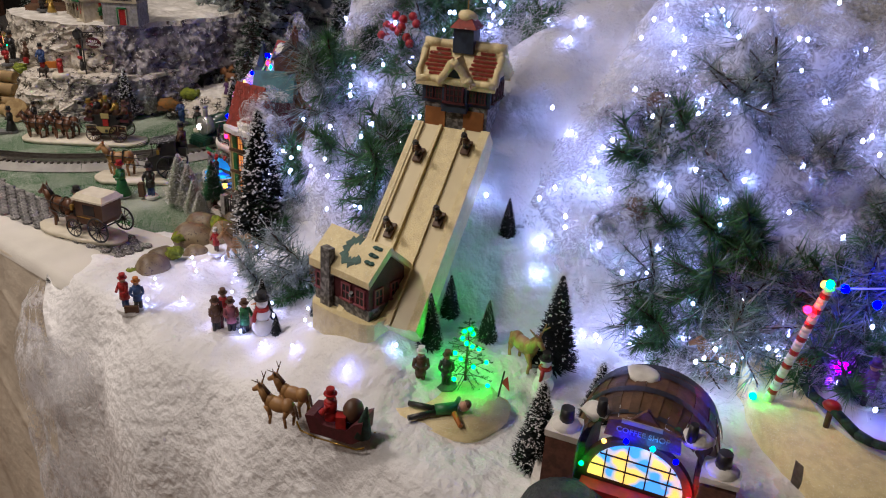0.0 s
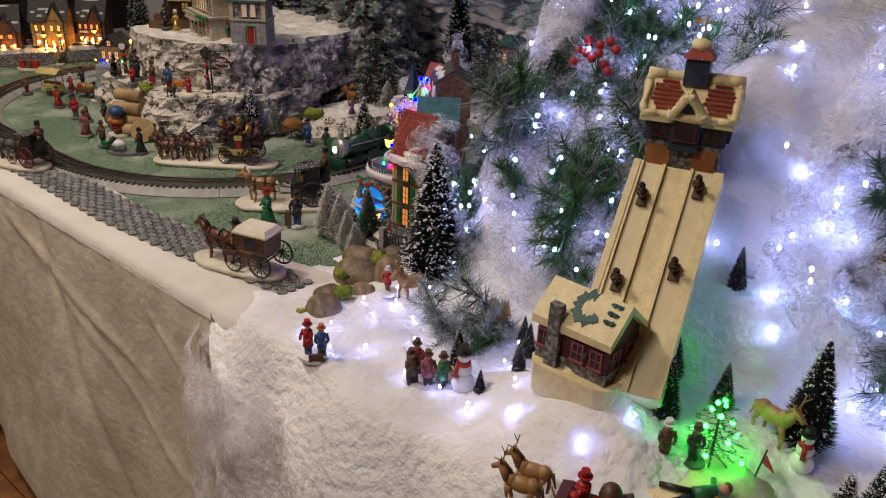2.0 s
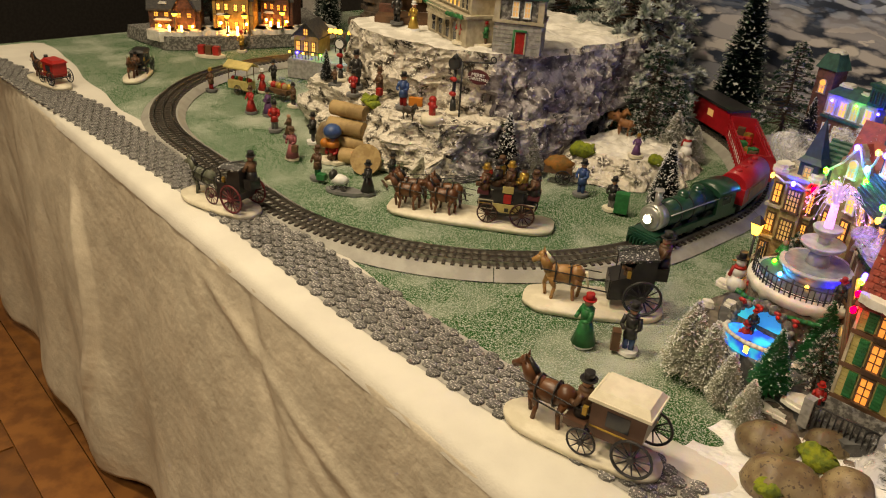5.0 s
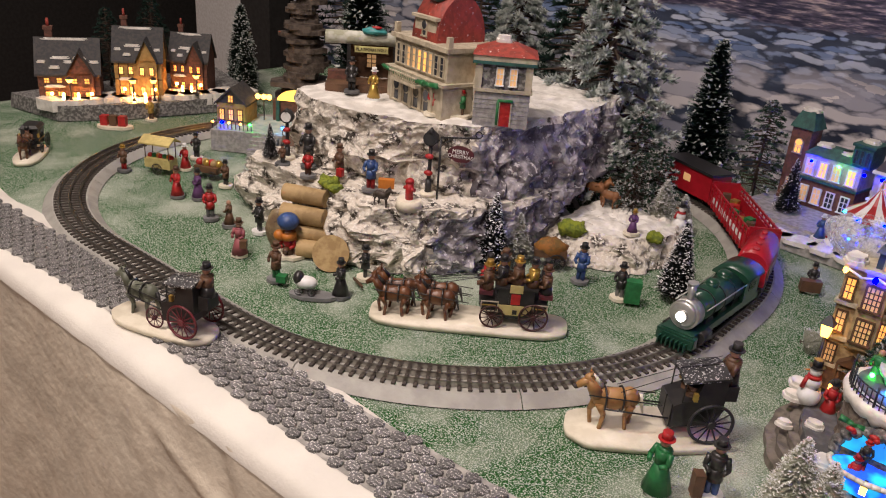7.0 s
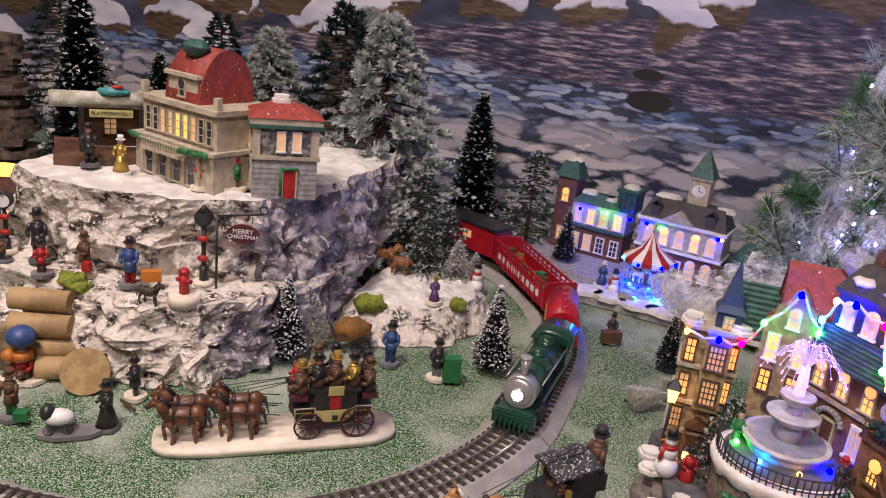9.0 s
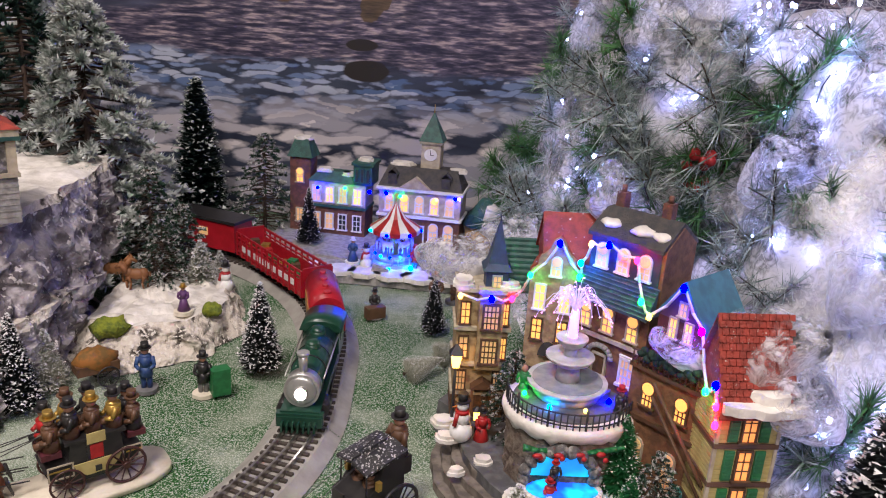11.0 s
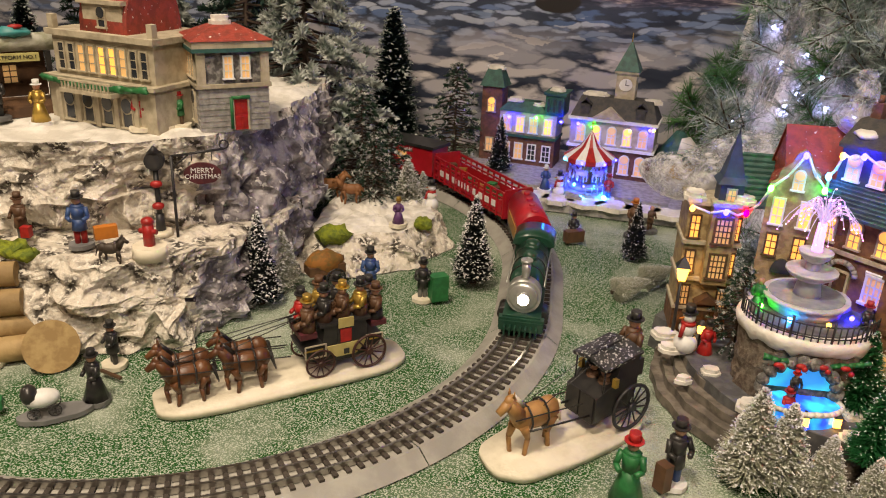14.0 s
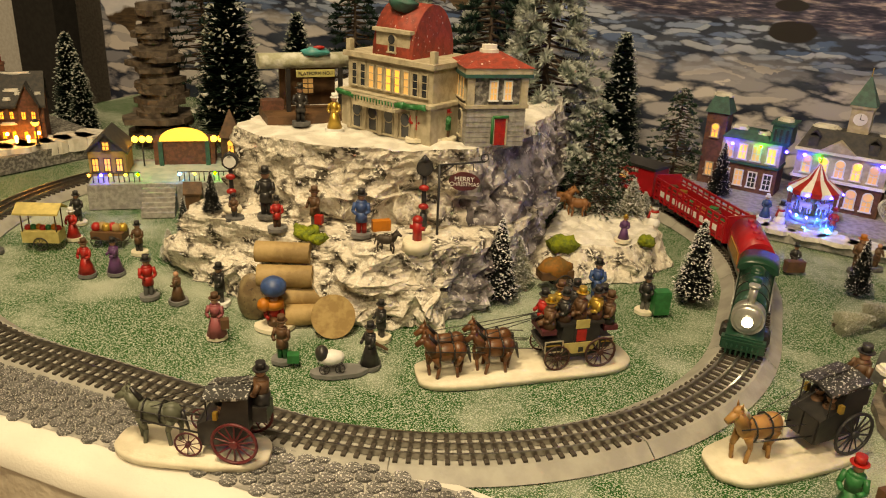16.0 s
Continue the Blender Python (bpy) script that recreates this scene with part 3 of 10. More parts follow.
# ---- the cliff: crumpled flocked paper in three tiers ----
def cliff(name, outline_lo, outline_hi, z0, z1, material, label, seed, amp=0.02, rings=24, scale=16, top=None, bare=9.0):
    """A crag between a foot outline and a top outline, both closed and counter-clockwise."""
    bm = B()
    n = 230

    def sample(ol, u):
        L_ = [math.dist(a, b) for a, b in zip(ol, ol[1:] + ol[:1])]
        d = u * sum(L_)
        for (a, b), l in zip(zip(ol, ol[1:] + ol[:1]), L_):
            if d <= l:
                return a[0] + (b[0] - a[0]) * d / l, a[1] + (b[1] - a[1]) * d / l
            d -= l
        return ol[0]

    cx0, cy0 = sum(p[0] for p in outline_lo) / len(outline_lo), sum(p[1] for p in outline_lo) / len(outline_lo)
    rs = []
    for k in range(rings + 1):
        t = k / rings
        ring = []
        for i in range(n):
            a, b = sample(outline_lo, i / n), sample(outline_hi, i / n)
            x, y, z = a[0] + (b[0] - a[0]) * t, a[1] + (b[1] - a[1]) * t, z0 + (z1 - z0) * t
            p = Vector((x * scale + seed, y * scale, z * scale * 1.2))
            w = amp * (0.4 + 0.6 * math.sin(math.pi * min(1, t + 0.15)))
            cell = noise.cell_vector(p * 1.1)
            d = Vector((noise.noise(p) + 0.8 * noise.noise(p * 2.7), noise.noise(p + Vector((7, 1, 3))) + 0.8 * noise.noise(p * 2.7 + Vector((5, 0, 0))), 0.4 * noise.noise(p * 1.7))) * w
            d += (cell - Vector((0.5, 0.5, 0.5))) * w * 0.8
            q_ = p * 2.1 + Vector((0, 0, noise.noise(p) * 1.5))
            rg = 0.55 - abs(noise.noise(q_)) * 2.2
            d += Vector((a[0] - cx0, a[1] - cy0, 0)).normalized() * rg * w * 0.75
            ring.append(bm.verts.new((x + d.x, y + d.y, z + (d.z if 0 < k else 0))))
        rs.append(ring)
    for a, b in zip(rs, rs[1:]):
        for i in range(n):
            f = bm.faces.new((a[i], a[(i + 1) % n], b[(i + 1) % n], b[i]))
            c = f.calc_center_median()
            if c.x + 0.5 * (c.y - 1.0) + 0.03 * noise.noise(c * 30) > bare and c.z < z1 - 0.012:
                f.material_index = 2
    # the top, drawn in towards the middle
    cx, cy = sum(v.co.x for v in rs[-1]) / n, sum(v.co.y for v in rs[-1]) / n
    prev = rs[-1]
    for k in range(1, 9):
        t = k / 9
        ring = [bm.verts.new((v.co.x + (cx - v.co.x) * t, v.co.y + (cy - v.co.y) * t, z1 + 0.010 * noise.noise((v.co.x * 22 * (1 - t) + seed, v.co.y * 22, t * 6)))) for v in rs[-1]]
        for i in range(n):
            f = bm.faces.new((prev[i], prev[(i + 1) % n], ring[(i + 1) % n], ring[i]))
            f.material_index = 1 if top else 0
        prev = ring
    bm.faces.new(prev).material_index = 1 if top else 0
    return tagged(part(name, bm, [material, top or material, BAREROCK]), label, "rock")


LEDGE_Z, PLAT_Z = 0.10, 0.212
cliff("rock_ledge", [(-2.15, 0.98), (-2.02, 0.94), (-1.90, 0.925), (-1.77, 0.945), (-1.70, 1.01), (-1.68, 1.10), (-1.64, 1.3), (-2.1, 1.35)], [(-2.10, 0.955), (-1.96, 0.955), (-1.88, 0.955), (-1.78, 0.945), (-1.70, 1.015), (-1.67, 1.12), (-1.66, 1.3), (-2.1, 1.35)], 0, LEDGE_Z, ROCK, "lower ledge of crumpled rock flocked with snow", 3, 0.022, bare=-1.715)
cliff("rock_cliff", [(-2.08, 1.04), (-1.96, 1.02), (-1.86, 1.03), (-1.77, 1.08), (-1.69, 1.12), (-1.655, 1.25), (-1.68, 1.5), (-2.15, 1.5)], [(-2.06, 1.03), (-1.95, 1.00), (-1.87, 1.01), (-1.80, 1.045), (-1.72, 1.085), (-1.69, 1.25), (-1.70, 1.5), (-2.12, 1.5)], LEDGE_Z - 0.02, PLAT_Z, ROCK, "tall crumpled rock cliff with snow on its shelf", 11, 0.018, top=SNOW, bare=-1.69)
cliff("rock_mound", [(-1.68, 1.20), (-1.60, 1.19), (-1.51, 1.24), (-1.46, 1.34), (-1.50, 1.46), (-1.68, 1.46)], [(-1.66, 1.26), (-1.60, 1.24), (-1.53, 1.27), (-1.49, 1.35), (-1.53, 1.43), (-1.66, 1.43)], 0, 0.045, ROCK, "low snowy rock mound with a small pond", 23, 0.012, rings=8, top=SNOW)

# ---- trees ----
def bristle_tree(h, R, n, needle, tip, seed, snow=0.4, label="", power=0.85, base=True, up=0.25):
    """A bottle-brush tree: twisted trunk, crown of bristles, some with snowy tips, and a small disc to stand on."""
    rnd = random.Random(seed)
    t = thing("bottle_brush_tree", Matrix.Identity(4), label, "tree", "bottle brush trees")
    part("trunk", tube(tube(B(), (0, 0, 0.006 * h), (0, 0, h * 0.97), 0.012 * h, 0.004 * h, 6), (0, 0, 0.0), (0, 0, 0.02 * h), 0.05 * h, 0.045 * h, 10), STEM, t)
    bm = B()
    for i in range(n):
        u = rnd.random() ** 1.35
        z = h * (0.07 + 0.92 * u)
        r = R * (1 - u) ** power * rnd.uniform(0.80, 1.08) + 0.012 * h
        a = rnd.uniform(0, 2 * math.pi)
        d = Vector((math.cos(a), math.sin(a), up + rnd.uniform(-0.25, 0.25)))
        s = Vector((-math.sin(a), math.cos(a), rnd.uniform(-0.3, 0.3))) * (0.010 * h)
        o = Vector((0, 0, z))
        q = o + d * r
        m = o + d * r * 0.62
        v = [bm.verts.new(p) for p in (o, m - s, q, m + s)]
        bm.faces.new(v)
        if rnd.random() < snow:
            w = 0.016 * h * rnd.uniform(0.6, 1.3)
            c = o + d * r * rnd.uniform(0.86, 1.0)
            e = [bm.verts.new(c + Vector((rnd.uniform(-w, w), rnd.uniform(-w, w), rnd.uniform(-w, w) * 0.7))) for _ in range(4)]
            for f in ((0, 1, 2), (0, 2, 3), (0, 3, 1), (1, 3, 2)):
                bm.faces.new([e[k] for k in f]).material_index = 1
    part("crown", bm, [needle, tip], t)
    return t


def flocked_tree(h, R, seed, label, needle, clumps=150, per=34, droop=0.25):
    """A full artificial fir: tapered trunk, limbs, and tufts of flocked needles at their ends."""
    rnd = random.Random(seed)
    t = thing("flocked_fir_tree", Matrix.Identity(4), label, "tree", "flocked fir trees")
    part("trunk", tube(B(), (0, 0, 0), (0, 0, h * 0.98), 0.022 * h, 0.004 * h, 8), STEM, t)
    bl, bn = B(), B()
    for i in range(clumps):
        u = (i + rnd.random()) / clumps
        z = h * (0.10 + 0.88 * u)
        a = i * 2.39996 + rnd.uniform(-0.3, 0.3)
        r = R * (1 - u) ** 0.75 * rnd.uniform(0.65, 1.1) + 0.02 * h
        e = Vector((math.cos(a) * r, math.sin(a) * r, z - droop * r * rnd.uniform(0.2, 1)))
        tube(bl, (0, 0, z), e, 0.006 * h, 0.003 * h, 4, caps=False)
        out = Vector((math.cos(a), math.sin(a), 0.1))
        for k in range(per):
            c = Vector((0, 0, z)).lerp(e, rnd.uniform(0.66, 1.06))
            d = (out + Vector((rnd.gauss(0, 0.75), rnd.gauss(0, 0.75), rnd.gauss(0.25, 0.6)))).normalized() * h * rnd.uniform(0.022, 0.046)
            s = d.cross(Vector((rnd.random(), rnd.random(), rnd.random()))).normalized() * h * 0.0046
            v = [bn.verts.new(p) for p in (c - s, c + d * 0.5 - s, c + d, c + d * 0.5 + s, c + s)]
            bn.faces.new(v)
    part("limb", bl, STEM, t)
    part("crown", bn, needle, t)
    return t


def put(proto, x, y, z, k=1.0, rz=0.0, rx=0.0, ry=0.0, label=""):
    o = copy_thing(proto, pose(x, y, z, rx, ry, rz) @ Matrix.Scale(k / proto.scale[0], 4))
    if label:
        o["label"] = label
    return o


def place(proto, x, y, z, k=1.0, rz=0.0):
    proto.matrix_world = pose(x, y, z, 0, 0, rz) @ Matrix.Scale(k, 4)
    return proto


# dark bristles with snow tips
T_BLUE = bristle_tree(0.10, 0.0235, 3000, NEEDLEBLUE, SNOWTIP, 1, 0.42, "dark bottle brush tree with snow-tipped bristles")
place(T_BLUE, -0.852, 0.802, 0.032, 2.15)
for x, y, k, z in ((-1.675, 1.095, 1.22, 0), (-1.42, 1.21, 1.25, 0.004)):
    put(T_BLUE, x, y, z, k, x * 900)
T_DARK = bristle_tree(0.10, 0.0230, 2400, NEEDLEBLUE, SNOWTIP, 2, 0.16, "small dark bottle brush tree lightly dusted with snow")
place(T_DARK, -0.300, 0.755, hill(-0.3, 0.755) - 0.004, 1.28)
for x, y, k in ((-0.419, 0.673, 0.76), (-0.448, 0.752, 0.62), (-0.386, 0.745, 0.60), (-0.425, 0.835, 0.55), (-0.585, 0.745, 0.5), (-0.62, 0.70, 0.42), (-0.63, 0.735, 0.52), (-0.60, 0.67, 0.4), (-0.615, 0.615, 0.34), (-0.655, 0.76, 0.45)):
    put(T_DARK, x, y, hill(x, y) - 0.004, k, x * 700)
for x, y, k in ((-0.232, 0.605, 1.05), (-0.212, 0.692, 0.95)):
    put(T_BLUE, x, y, hill(x, y) - 0.004, k, x * 500, label="bottle brush tree thick with snow tips beside the barrel shop")
# tall green bristles
T_GREEN = bristle_tree(0.10, 0.0200, 3600, NEEDLE, FROST, 3, 0.22, "tall slim dark green bottle brush tree", 0.6)
place(T_GREEN, -1.66, 1.83, 0, 3.0)
for x, y, k, lab in ((-2.49, 1.60, 4.2, ""), (-2.40, 1.74, 2.9, ""), (-2.86, 1.50, 2.3, ""), (-2.80, 1.47, 1.7, "")):
    put(T_GREEN, x, y, 0, k, x * 300)
# clumped snow firs
T_SNOW = flocked_tree(0.10, 0.040, 4, "green fir tree with clumps of snow on every branch", mat("snowy_fir_needles", (0.03, 0.075, 0.045), 0.8, (0.72, 0.72, 0.70), 160, 0.50, 0.58), 130, 64)
place(T_SNOW, -1.525, 1.80, 0, 2.05)
for x, y, z, k in ((-1.632, 1.45, 0.02, 1.9), (-1.60, 1.40, 0.03, 1.2), (-1.585, 1.46, 0.0, 1.55)):
    put(T_SNOW, x, y, z, k, x * 200)
# frosted pale trees
T_PALE = bristle_tree(0.10, 0.032, 2600, NEEDLEGREY, SNOWTIP, 5, 0.6, "pale frosted bottle brush tree", 0.8)
place(T_PALE, -1.133, 0.850, 0.0, 0.98)
for x, y, z, k in ((-1.106, 0.850, 0, 0.86), (-1.074, 0.836, 0, 0.68), (-1.040, 0.822, 0, 0.60), (-1.55, 1.42, 0.0, 1.1), (-1.535, 1.475, 0.0, 0.75), (-1.665, 1.15, 0.0, 0.8), (-2.165, 0.995, 0.0, 0.5)):
    put(T_PALE, x, y, z, k, x * 400)
# the great flocked firs
T_BIG = flocked_tree(0.40, 0.145, 6, "large artificial fir flocked with grey-white snow", FROST, 150, 230, 0.35)
place(T_BIG, -1.745, 1.52, 0.0, 1.12)
put(T_BIG, -2.10, 1.72, 0.0, 0.95, 50)
put(T_BIG, -1.93, 1.80, 0.0, 1.1, 120, label="dark green artificial fir standing before the banner")

# ---- railway rolling stock ----
S0 = min(range(len(TR)), key=lambda i: (TR[i][0] + 1.345) ** 2 + (TR[i][1] - 1.055) ** 2)


def on_track(s0, s1):
    a, b = TR[S0 + int(s0 / 0.006)], TR[min(len(TR) - 1, S0 + int(s1 / 0.006))]
    return pose((a[0] + b[0]) / 2, (a[1] + b[1]) / 2, 0.0185, 0, 0, math.degrees(math.atan2(b[1] - a[1], b[0] - a[0]))), math.dist(a[:2], b[:2])


def wheel_pair(parent, x, r, half=0.0165, name="wheel", m=None):
    for s in (-1, 1):
        part(name, tube(tube(B(), (x, s * half, r), (x, s * (half - 0.004), r), r, r, 16), (x, s * (half + 0.0005), r), (x, s * half, r), r * 0.3, r * 0.3, 8), m or BLACK, parent)


M0, L0 = on_track(0.0, 0.205)
loco = thing("steam_locomotive", M0, "dark green toy steam locomotive with silver smokebox front", "locomotive")
bm = B()
box(bm, 0, 0, 0.010, L0 * 0.98, 0.044, 0.010)
box(bm, -L0 / 2 + 0.004, 0, 0.004, 0.010, 0.052, 0.014)
part("running_board", bm, GREENLOCO, loco)
bm = B()
box(bm, -L0 / 2 - 0.001, 0, 0.003, 0.004, 0.05, 0.012)
for k in range(7):
    box(bm, -L0 / 2 - 0.006, (k - 3) * 0.006, 0.001, 0.012, 0.002, 0.010)
part("cowcatcher", bm, GREENLOCO, loco)
part("boiler", tube(B(), (-L0 / 2 + 0.030, 0, 0.040), (0.045, 0, 0.040), 0.0195, 0.021, 24), GREENLOCO, loco)
part("smokebox", tube(B(), (-L0 / 2 + 0.012, 0, 0.040), (-L0 / 2 + 0.0302, 0, 0.040), 0.0200, 0.0200, 24), SILVER, loco)
part("smokebox_door", ball(B(), (-L0 / 2 + 0.012, 0, 0.040), 0.017, (0.25, 1, 1), u=20, v=10), SILVER, loco)
part("headlight", tube(B(), (-L0 / 2 + 0.004, 0, 0.040), (-L0 / 2 + 0.012, 0, 0.040), 0.0075, 0.0085, 16), SILVER, loco)
part("headlight_lens", ball(B(), (-L0 / 2 + 0.003, 0, 0.040), 0.0065, (0.4, 1, 1), u=14, v=8), HEADLIGHT, loco, "glowing warm headlight lens")
bm = tube(B(), (-L0 / 2 + 0.022, 0, 0.058), (-L0 / 2 + 0.022, 0, 0.080), 0.0045, 0.0055, 14)
tube(bm, (-L0 / 2 + 0.022, 0, 0.080), (-L0 / 2 + 0.022, 0, 0.083), 0.007, 0.007, 14)
part("chimney", bm, SILVER, loco, "silver chimney")
for x, r in ((-0.020, 0.009), (0.018, 0.010)):
    part("dome", ball(tube(B(), (x, 0, 0.055), (x, 0, 0.064), r, r, 14), (x, 0, 0.064), r, (1, 1, 0.6)), GREENLOCO, loco)
for s in (-1, 1):
    part("handrail", tube(B(), (-L0 / 2 + 0.03, s * 0.022, 0.048), (0.045, s * 0.023, 0.048), 0.0009, 0.0009, 6), SILVER, loco)
    part("cylinder", tube(B(), (-L0 / 2 + 0.020, s * 0.022, 0.012), (-L0 / 2 + 0.045, s * 0.022, 0.012), 0.008, 0.008, 12), BLACK, loco)
    part("side_rod", box(B(), 0.0, s * 0.0205, 0.010, 0.085, 0.002, 0.004), SILVER, loco)
bm = B()
box(bm, 0.068, 0, 0.020, 0.048, 0.046, 0.034)
part("cab", bm, GREENLOCO, loco)
bm = B()
tube(bm, (0.040, 0, 0.040), (0.096, 0, 0.040), 0.027, 0.027, 20)
for v in bm.verts:
    v.co.z = 0.052 + max(0, v.co.z - 0.040) * 0.5
part("cab_roof", bm, GREENLOCO, loco)
for s in (-1, 1):
    part("cab_window", box(B(), 0.068, s * 0.0232, 0.034, 0.022, 0.001, 0.014), DARKWIN, loco)
for x in (-0.045, -0.005, 0.035):
    wheel_pair(loco, x, 0.014)
wheel_pair(loco, -0.082, 0.007)
for k in range(3):
    part("boiler_band", tube(B(), (-0.045 + k * 0.03, 0, 0.040), (-0.0435 + k * 0.03, 0, 0.040), 0.0212, 0.0212, 24), BLACK, loco)

M1, L1 = on_track(0.215, 0.345)
tender = thing("red_tender", M1, "glossy red toy tender with rounded roof", "railway car")
bm = B()
box(bm, 0, 0, 0.010, L1 * 0.97, 0.046, 0.008)
part("frame", bm, BLACK, tender)
bm = B()
box(bm, 0, 0, 0.018, L1 * 0.94, 0.048, 0.026)
tube(bm, (-L1 * 0.44, 0, 0.042), (L1 * 0.44, 0, 0.042), 0.024, 0.024, 24)
part("body", bm, REDCAR, tender)
bm = B()
for k in range(4):
    tube(bm, (-L1 * 0.3 + k * L1 * 0.2, 0, 0.064), (-L1 * 0.3 + k * L1 * 0.2, 0, 0.069), 0.005, 0.005, 10)
part("hatch", bm, REDCAR, tender)
for s in (-1, 1):
    part("side_panel", box(B(), 0, s * 0.0245, 0.022, L1 * 0.6, 0.002, 0.018), mat("gold_line_%d" % s, (0.40, 0.20, 0.05), 0.5), tender)
for x in (-0.04, -0.018, 0.018, 0.04):
    wheel_pair(tender, x, 0.007)

M2, L2 = on_track(0.36, 0.60)
gon = thing("red_gondola_wagon", M2, "red slatted open wagon loaded with small presents", "railway car")
part("floor_plate", box(B(), 0, 0, 0.012, L2 * 0.96, 0.05, 0.004), REDCAR, gon)
bm = B()
for s in (-1, 1):
    for z in (0.018, 0.030, 0.042, 0.050):
        box(bm, 0, s * 0.025, z, L2 * 0.96, 0.002, 0.0028 if z < 0.05 else 0.004)
part("side_rail", bm, REDCAR, gon)
for s in (-1, 1):
    for k in range(13):
        part("post", box(B(), -L2 * 0.475 + k * L2 * 0.95 / 12, s * 0.0265, 0.012, 0.003, 0.0025, 0.042), REDCAR, gon)
    part("lettered_board", box(B(), 0, s * 0.0248, 0.019, L2 * 0.9, 0.0015, 0.020), REDCAR, gon)
    bm = B()
    for k in range(9):
        box(bm, -L2 * 0.36 + k * L2 * 0.09, s * 0.0262, 0.024, L2 * 0.06, 0.0008, 0.010)
    part("pale_mark", bm, WHITEP, gon, "pale painted bars")
for s in (-1, 1):
    part("end_board", box(B(), s * L2 * 0.48, 0, 0.012, 0.003, 0.05, 0.046), REDCAR, gon)
rnd = random.Random(8)
for k in range(16):
    part("present", box(B(), -L2 * 0.42 + k * L2 * 0.056, rnd.uniform(-0.012, 0.012), 0.016, 0.014, 0.014, rnd.uniform(0.012, 0.03), rnd.uniform(0, 90)), rnd.choice([GREEN, RED, GOLD, REDCAR, BROWN]), gon)
for x in (-0.09, -0.06, 0.06, 0.09):
    wheel_pair(gon, x, 0.007)
M3, L3 = on_track(0.615, 0.76)
van = thing("red_caboose", M3, "dark red toy caboose behind the trees", "railway car")
part("body", box(B(), 0, 0, 0.012, L3 * 0.95, 0.048, 0.05), REDCAR, van)
part("roof", box(B(), 0, 0, 0.062, L3, 0.054, 0.005), BLACK, van)
for s in (-1, 1):
    part("window", box(B(), 0, s * 0.0242, 0.034, 0.02, 0.001, 0.014), LITPALE, van)
for x in (-0.04, 0.04):
    wheel_pair(van, x, 0.007)


# ---- horses and carriages ----
def horse_mesh(bm, x, y, z, k, mi=0, mane=1, step=0.0, face=-1):
    """A plain toy horse; it looks along -x."""
    f = face
    ball(bm, (x, y, z + 0.033 * k), 0.012 * k, (1.75, 0.85, 1.0), mi, 12, 8)
    ball(bm, (x + f * 0.014 * k, y, z + 0.035 * k), 0.0105 * k, (1.0, 0.85, 1.1), mi)
    ball(bm, (x - f * 0.014 * k, y, z + 0.0345 * k), 0.0112 * k, (1.0, 0.9, 1.05), mi)
    tube(bm, (x + f * 0.018 * k, y, z + 0.037 * k), (x + f * 0.030 * k, y, z + 0.055 * k), 0.0085 * k, 0.005 * k, 8, mi)
    tube(bm, (x + f * 0.027 * k, y, z + 0.056 * k), (x + f * 0.041 * k, y, z + 0.047 * k), 0.0052 * k, 0.0032 * k, 8, mi)
    ball(bm, (x + f * 0.029 * k, y, z + 0.056 * k), 0.0055 * k, (1.1, 0.8, 1), mi)
    for s in (-1, 1):
        tube(bm, (x + f * 0.028 * k, y + s * 0.003 * k, z + 0.060 * k), (x + f * 0.028 * k, y + s * 0.0035 * k, z + 0.066 * k), 0.0016 * k, 0.0003, 5, mi)
        for lx, sw in ((f * 0.017, 0.006 * s * f), (-f * 0.016, -0.005 * s * f)):
            knee = (x + (lx + sw) * k, y + s * 0.0055 * k, z + 0.016 * k)
            tube(bm, (x + lx * k, y + s * 0.006 * k, z + 0.030 * k), knee, 0.0048 * k, 0.0026 * k, 7, mi)
            tube(bm, knee, (x + (lx + sw * 0.6) * k, y + s * 0.0055 * k, z), 0.0024 * k, 0.0022 * k, 7, mi)
    tube(bm, (x + f * 0.016 * k, y, z + 0.047 * k), (x + f * 0.026 * k, y, z + 0.060 * k), 0.0035 * k, 0.002 * k, 6, mane)
    tube(bm, (x - f * 0.025 * k, y, z + 0.038 * k), (x - f * 0.031 * k, y, z + 0.016 * k), 0.003 * k, 0.001 * k, 6, mane)


def harness(bm, x, y, z, k, mi=0):
    for dx in (-0.012, 0.006):
        for a in range(10):
            t0, t1 = 2 * math.pi * a / 10, 2 * math.pi * (a + 1) / 10
            tube(bm, (x + dx * k, y + 0.0118 * k * math.cos(t0), z + 0.0335 * k + 0.0132 * k * math.sin(t0)), (x + dx * k, y + 0.0118 * k * math.cos(t1), z + 0.0335 * k + 0.0132 * k * math.sin(t1)), 0.0011 * k, 0.0011 * k, 4, mi, False)
    for s in (-1, 1):
        tube(bm, (x - 0.03 * k, y + s * 0.010 * k, z + 0.042 * k), (x + 0.045 * k, y + s * 0.011 * k, z + 0.034 * k), 0.0008 * k, 0.0008 * k, 4, mi, False)


